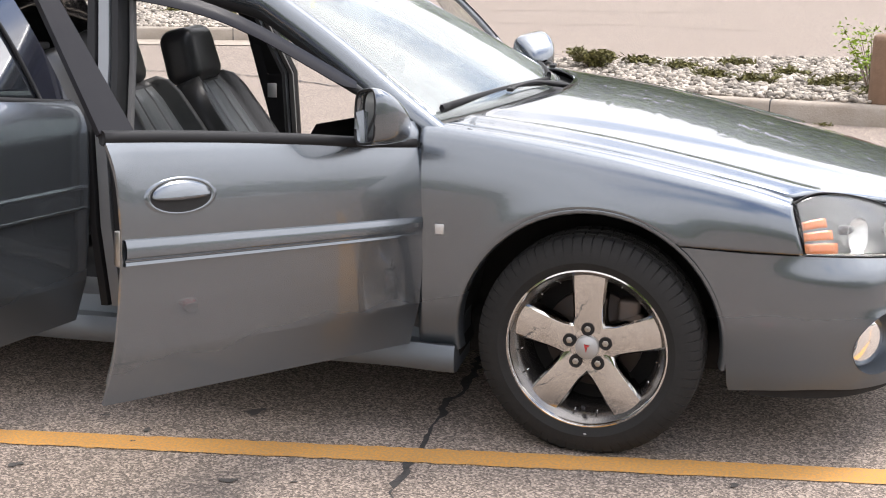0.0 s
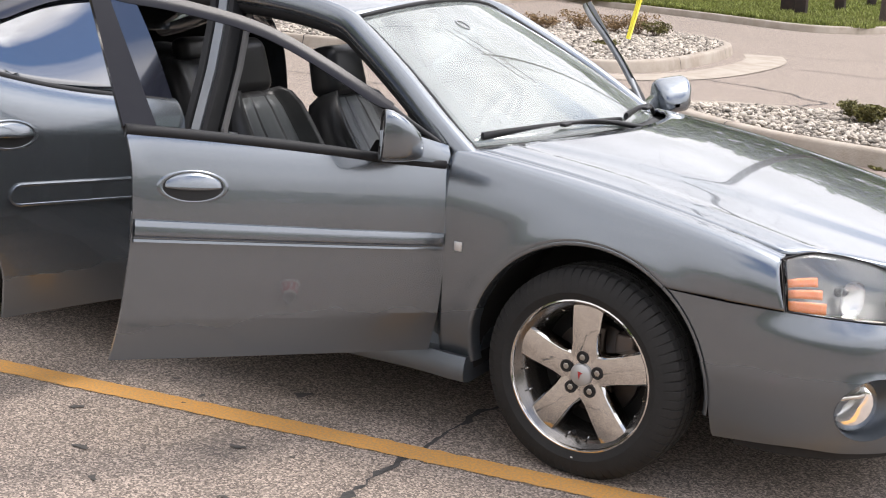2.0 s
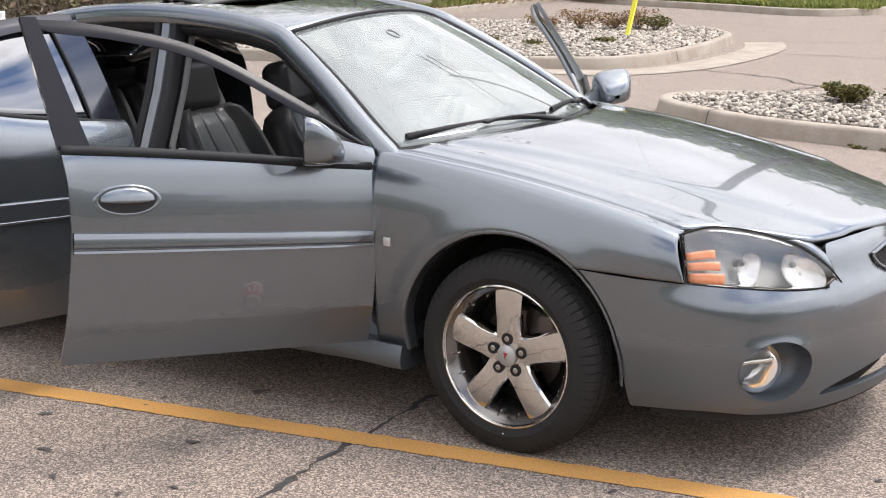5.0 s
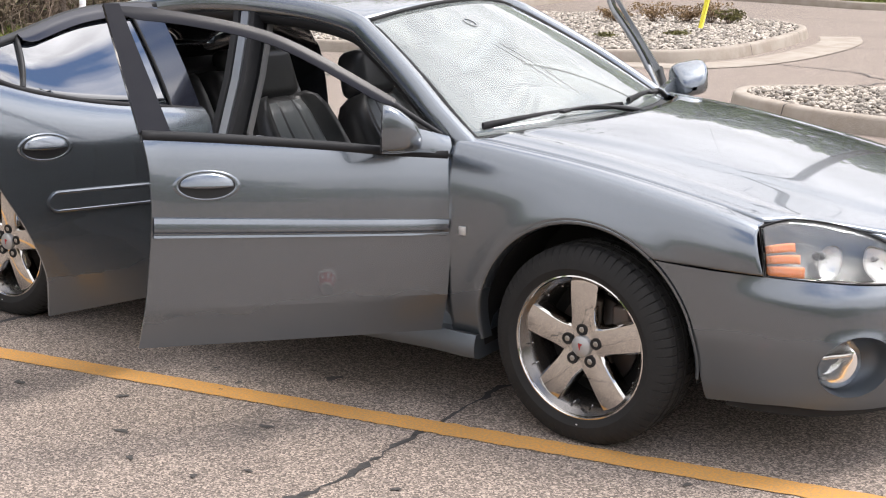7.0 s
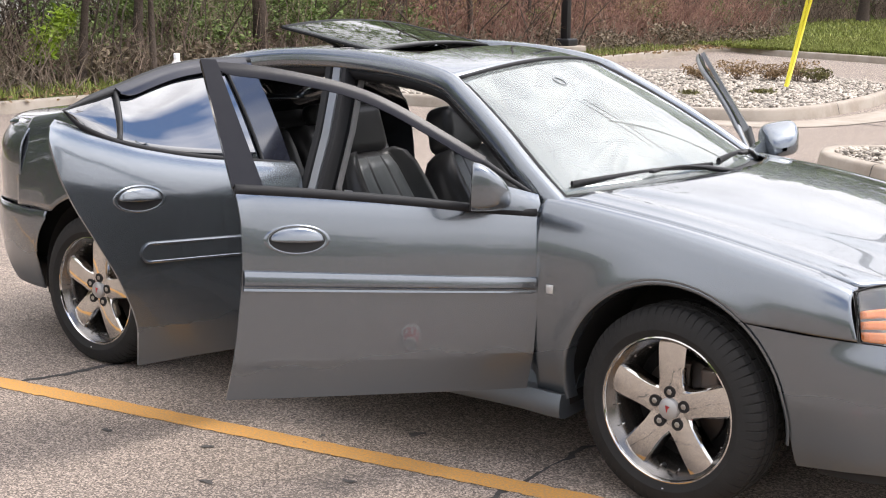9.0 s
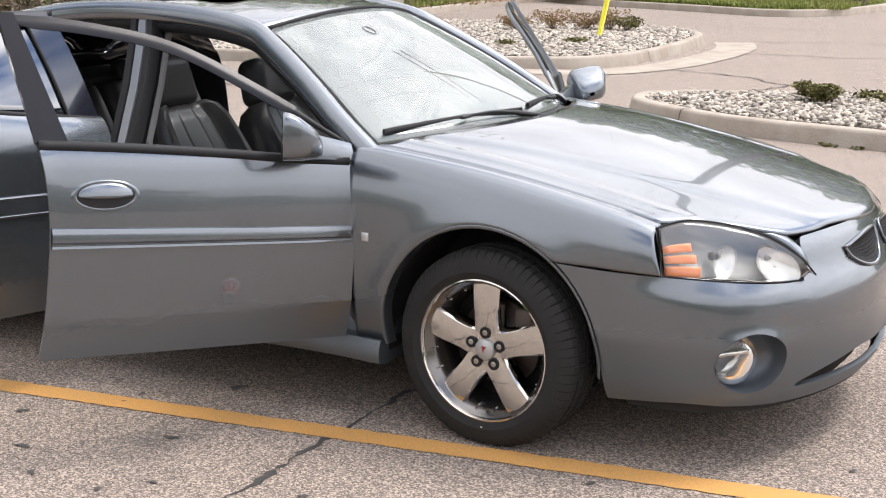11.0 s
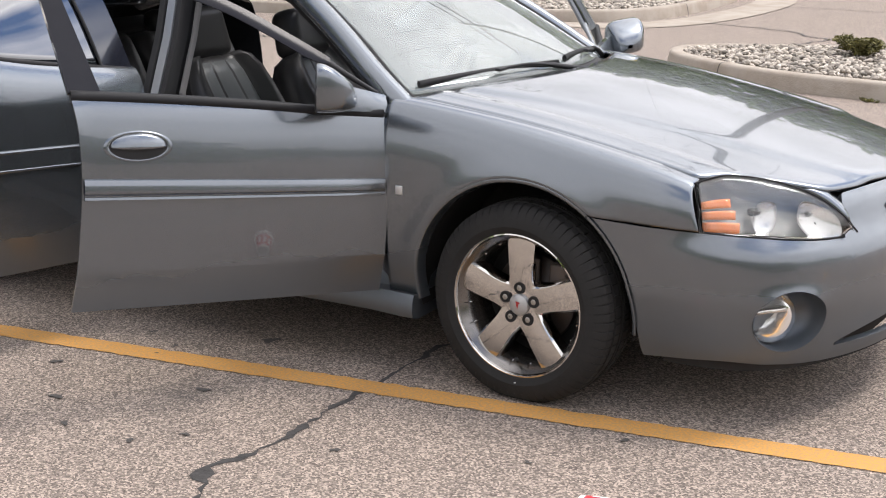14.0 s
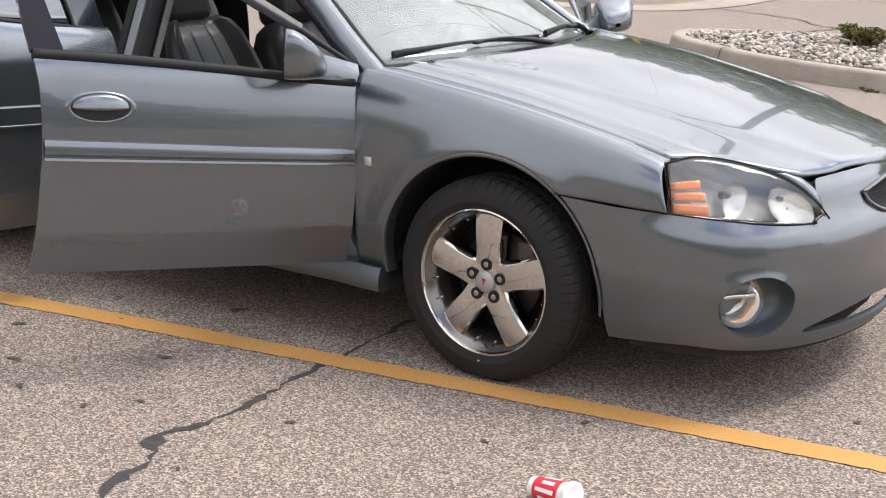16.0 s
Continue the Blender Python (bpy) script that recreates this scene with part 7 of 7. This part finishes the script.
for n, (x, y) in enumerate([(-7.45, 29.9), (-6.90, 28.7), (-6.95, 33.0), (-7.2, 38.3), (-7.1, 41.0), (-7.05, 44.5), (-7.0, 48.6)]):
    fence_post(x, y, 1.3 if n else 1.5, 0.46 if n == 0 else 0.26 if n < 3 else 0.22, n if n > 2 else 0)

# unseen woods all round the lot, added so the car reflects a darker horizon
r = random.Random(99)
ring = [(70 * math.cos(a) * k, 70 * math.sin(a) * k, r.uniform(1.5, 4.5), 3.5, 3.5, 2.2) for a in np.linspace(-2.6, 0.3, 110) for k in (1.0, 1.06)]
ring += [(x, 108 + r.uniform(0, 8), r.uniform(1.5, 11), 4.5, 4.5, 3.0) for x in np.linspace(-60, 40, 50) for _ in (0, 1, 2)]
near_ring = [(36 * math.cos(a) * k - 4, 36 * math.sin(a) * k - 2, h + r.uniform(-0.8, 0.8), 2.2, 2.2, 1.6) for a in np.linspace(-1.45, -0.25, 36) for k in (1.0, 1.07) for h in (1.2, 2.9, 4.3)]
leaf_cloud("far_woods", near_ring, 16000, 0.55, LEAF, "unseen belt of trees added to darken low reflections", "woods", 96, "stuff")
# unseen edge at the left, tall enough to darken the rear quarter
side_belt = [(-18.5 + r.uniform(-1.5, 1.5), y, h + r.uniform(-0.7, 0.7), 1.5, 1.5, 1.1) for y in np.linspace(-17, -1.5, 12) for h in (1.2, 3.2, 5.2, 7.2, 9.0)]
leaf_cloud("far_woods", side_belt, 14000, 0.30, LEAF, "unseen leafy edge of the wood, added to darken reflections", "woods", 98, "stuff")
belt_ring = [(x, 60 + r.uniform(0, 5), h + r.uniform(-0.8, 0.8), 2.6, 2.6, 1.7) for x in np.linspace(-44, 34, 40) for h in (1.6, 4.6, 7.6, 10.6, 13.4, 15.4)]
leaf_cloud("far_woods", belt_ring, 26000, 0.65, LEAF, "belt of leafy trees beyond the lawn", "woods", 97, "stuff")
leaf_cloud("far_woods", ring, 30000, 0.85, LEAF, "unseen distant belt of trees added round the lot for reflections", "woods", 95, "stuff")

bm = bmesh.new()
add_box(bm, (-31, 15, 2.5), (0.4, 42, 5.0), 0.02)
tagged(part("building_wall", bm, WALL_PALE), "pale rendered wall beyond the wood", "wall", kind="structure")


# ---- small things ----
def bottle():
    t = empty("bottle", (-3.5, 0.28, 1.0785), "clear plastic bottle with red drink on the trunk lid", "bottle")
    bm = bmesh.new()
    add_lathe(bm, [(0.001, 0.0), (0.038, 0.0), (0.044, 0.01), (0.044, 0.12), (0.043, 0.150), (0.038, 0.160), (0.001, 0.162)], 28)
    bmesh.ops.recalc_face_normals(bm, faces=bm.faces[:])
    part("drink", bm, RED_DRINK, t, "red drink in a clear bottle")
    bm = bmesh.new()
    add_lathe(bm, [(0.0435, 0.150), (0.040, 0.160), (0.027, 0.176), (0.017, 0.188), (0.0155, 0.20)], 28)
    part("shoulder", bm, CLEAR_PLASTIC, t, "cloudy empty shoulder")
    bm = bmesh.new()
    add_lathe(bm, [(0.001, 0.225), (0.015, 0.225), (0.0165, 0.22), (0.0165, 0.20)], 20)
    bmesh.ops.recalc_face_normals(bm, faces=bm.faces[:])
    part("cap", bm, WHITE, t, "white screw cap")


RED_DRINK = mat("red_drink", (0.75, 0.10, 0.09), 0.15, coat=1.0)
CLEAR_PLASTIC = mat("cloudy_plastic", (0.78, 0.74, 0.70), 0.2, coat=0.6)
WHITE = mat("white_plastic", (0.8, 0.8, 0.8), 0.35)
CUP_RED = mat("red_print", (0.62, 0.035, 0.05), 0.4)
CUP_PAPER = mat("cup_paper", (0.8, 0.78, 0.74), 0.5, grain=((30, 0.2, (0.7, 0.67, 0.62), 0.4),))
bottle()


def cup():
    """A paper cup lying on its side."""
    t = empty("paper_cup", (0, 0, 0), "crumpled red and white paper cup lying on the asphalt", "cup")
    prof = spl((0.0, 0.13), (0.026, 0.039))
    bm = bmesh.new()
    add_lathe(bm, [(0.001, 0.003), (0.025, 0.003), (0.026, 0.0), *[(prof(h) + 0.0006 * math.sin(h * 300), h) for h in np.linspace(0.002, 0.128, 10)]], 32)
    part("body", bm, CUP_PAPER, t, "white paper body")
    bm = bmesh.new()
    add_lathe(bm, [(prof(h) + 0.0012, h) for h in np.linspace(0.018, 0.104, 6)], 32)
    part("red_band", bm, CUP_RED, t, "red printed band")
    for k in range(9):
        bm = bmesh.new()
        a0 = 0.7 * k
        rows = []
        for a in np.linspace(a0, a0 + 0.32, 4):
            rows.append([Vector((math.cos(a) * (prof(h) + 0.0022), math.sin(a) * (prof(h) + 0.0022), h)) for h in np.linspace(0.03 + 0.008 * (k % 3), 0.094 - 0.006 * (k % 2), 4)])
        add_grid(bm, rows)
        part("print_bar", bm, WHITE, t)
    bm = bmesh.new()
    add_lathe(bm, [(0.040, 0.122), (0.043, 0.124), (0.043, 0.136), (0.039, 0.139), (0.034, 0.137), (0.001, 0.139)], 32)
    part("lid", bm, WHITE, t, "white plastic lid")
    for o in t.children:
        bm = bmesh.new()
        bm.from_mesh(o.data)
        bmesh.ops.recalc_face_normals(bm, faces=bm.faces[:])
        bm.to_mesh(o.data)
        bm.free()
    t.matrix_world = Matrix.Translation((0.548, -1.575, 0.030)) @ Euler((0, 0, radians(-12))).to_matrix().to_4x4() @ Euler((0, radians(85), 0)).to_matrix().to_4x4()


cup()

# spots of oil and gum on the asphalt
r = random.Random(77)
SPOT = mat("oil_spot", (0.05, 0.046, 0.042), 0.8, grain=((60, 0.5, (0.11, 0.10, 0.09), 0.4),))


def spot(x, y, size, seed):
    rr = random.Random(seed)
    bm = bmesh.new()
    ph = [rr.uniform(0, 6.28) for _ in range(4)]
    c = bm.verts.new((x, y, 0.0024))
    ring = []
    for k in range(16):
        a = 6.2832 * k / 16
        d = size * (1 + 0.35 * math.sin(2 * a + ph[0]) + 0.25 * math.sin(3 * a + ph[1]) + 0.18 * math.sin(5 * a + ph[2]))
        ring.append(bm.verts.new((x + d * 1.25 * math.cos(a), y + d * math.sin(a), 0.0020)))
    for k in range(16):
        bm.faces.new((c, ring[k], ring[(k + 1) % 16]))
    return tagged(part("oil_spot", bm, SPOT), "small dark spot on the asphalt", "stain", kind="structure")


for n, (x, y, size) in enumerate([(-1.066, -0.824, 0.024), (-0.95, -1.353, 0.016), (-1.593, -1.395, 0.016), (-1.335, -1.646, 0.018), (-2.03, -1.494, 0.016), (-0.865, -1.804, 0.012)]):
    spot(x, y, size, n)
for n in range(40):
    spot(r.uniform(-4.5, 2.2), r.uniform(-2.6, -0.5), r.uniform(0.005, 0.013), 100 + n)


# ---- single stones along the near rim of the islands ----
def single_stone():
    """The stone's colour, varied from one stone to the next."""
    m = mat("single_stone", (0.36, 0.325, 0.28), 0.85, grain=((9, 0.4, (0.25, 0.205, 0.16), 0.4),))
    nt = m.node_tree
    b = nt.nodes["Principled BSDF"]
    oi = nt.nodes.new("ShaderNodeObjectInfo")
    mr = nt.nodes.new("ShaderNodeMapRange")
    mr.inputs["To Min"].default_value, mr.inputs["To Max"].default_value = 0.4, 1.6
    hs = nt.nodes.new("ShaderNodeHueSaturation")
    nt.links.new(oi.outputs["Random"], mr.inputs["Value"])
    nt.links.new(mr.outputs["Result"], hs.inputs["Value"])
    nt.links.new(b.inputs["Base Color"].links[0].from_socket, hs.inputs["Color"])
    nt.links.new(hs.outputs["Color"], b.inputs["Base Color"])
    return m


def loose_stones(bed_ob, outline, x0, x1, y0, y1, count, size, seed):
    r = random.Random(seed)
    shapes = []
    for _ in range(8):
        bm = bmesh.new()
        bmesh.ops.create_icosphere(bm, subdivisions=1, radius=1)
        for v in bm.verts:
            v.co *= r.uniform(0.82, 1.18)
        me = bpy.data.meshes.new("stone")
        bm.to_mesh(me)
        bm.free()
        me.materials.append(SINGLE_STONE)
        me.shade_smooth()
        shapes.append(me)
    inner = inset(outline, 0.18)
    made = 0
    while made < count:
        p = (r.uniform(x0, x1), r.uniform(y0, y1))
        if not inside(p, inner):
            continue
        made += 1
        s = size * r.uniform(0.6, 1.5)
        ob = new("stone", r.choice(shapes))
        ob.parent = bed_ob
        ob.matrix_local = Matrix.Translation((p[0], p[1], 0.155 + s * r.uniform(0.1, 0.5))) @ Euler((r.uniform(-0.5, 0.5), r.uniform(-0.5, 0.5), r.uniform(0, 6.3))).to_matrix().to_4x4() @ Matrix.Diagonal((s * r.uniform(0.9, 1.4), s * r.uniform(0.65, 1.0), s * r.uniform(0.45, 0.8), 1))


SINGLE_STONE = single_stone()
loose_stones(BED_NEAR, ISLAND_NEAR, -2.6, 1.9, 6.2, 8.2, 290, 0.027, 5)
loose_stones(BED_FAR, ISLAND_FAR, -9.0, -4.6, 11.0, 13.6, 290, 0.034, 6)
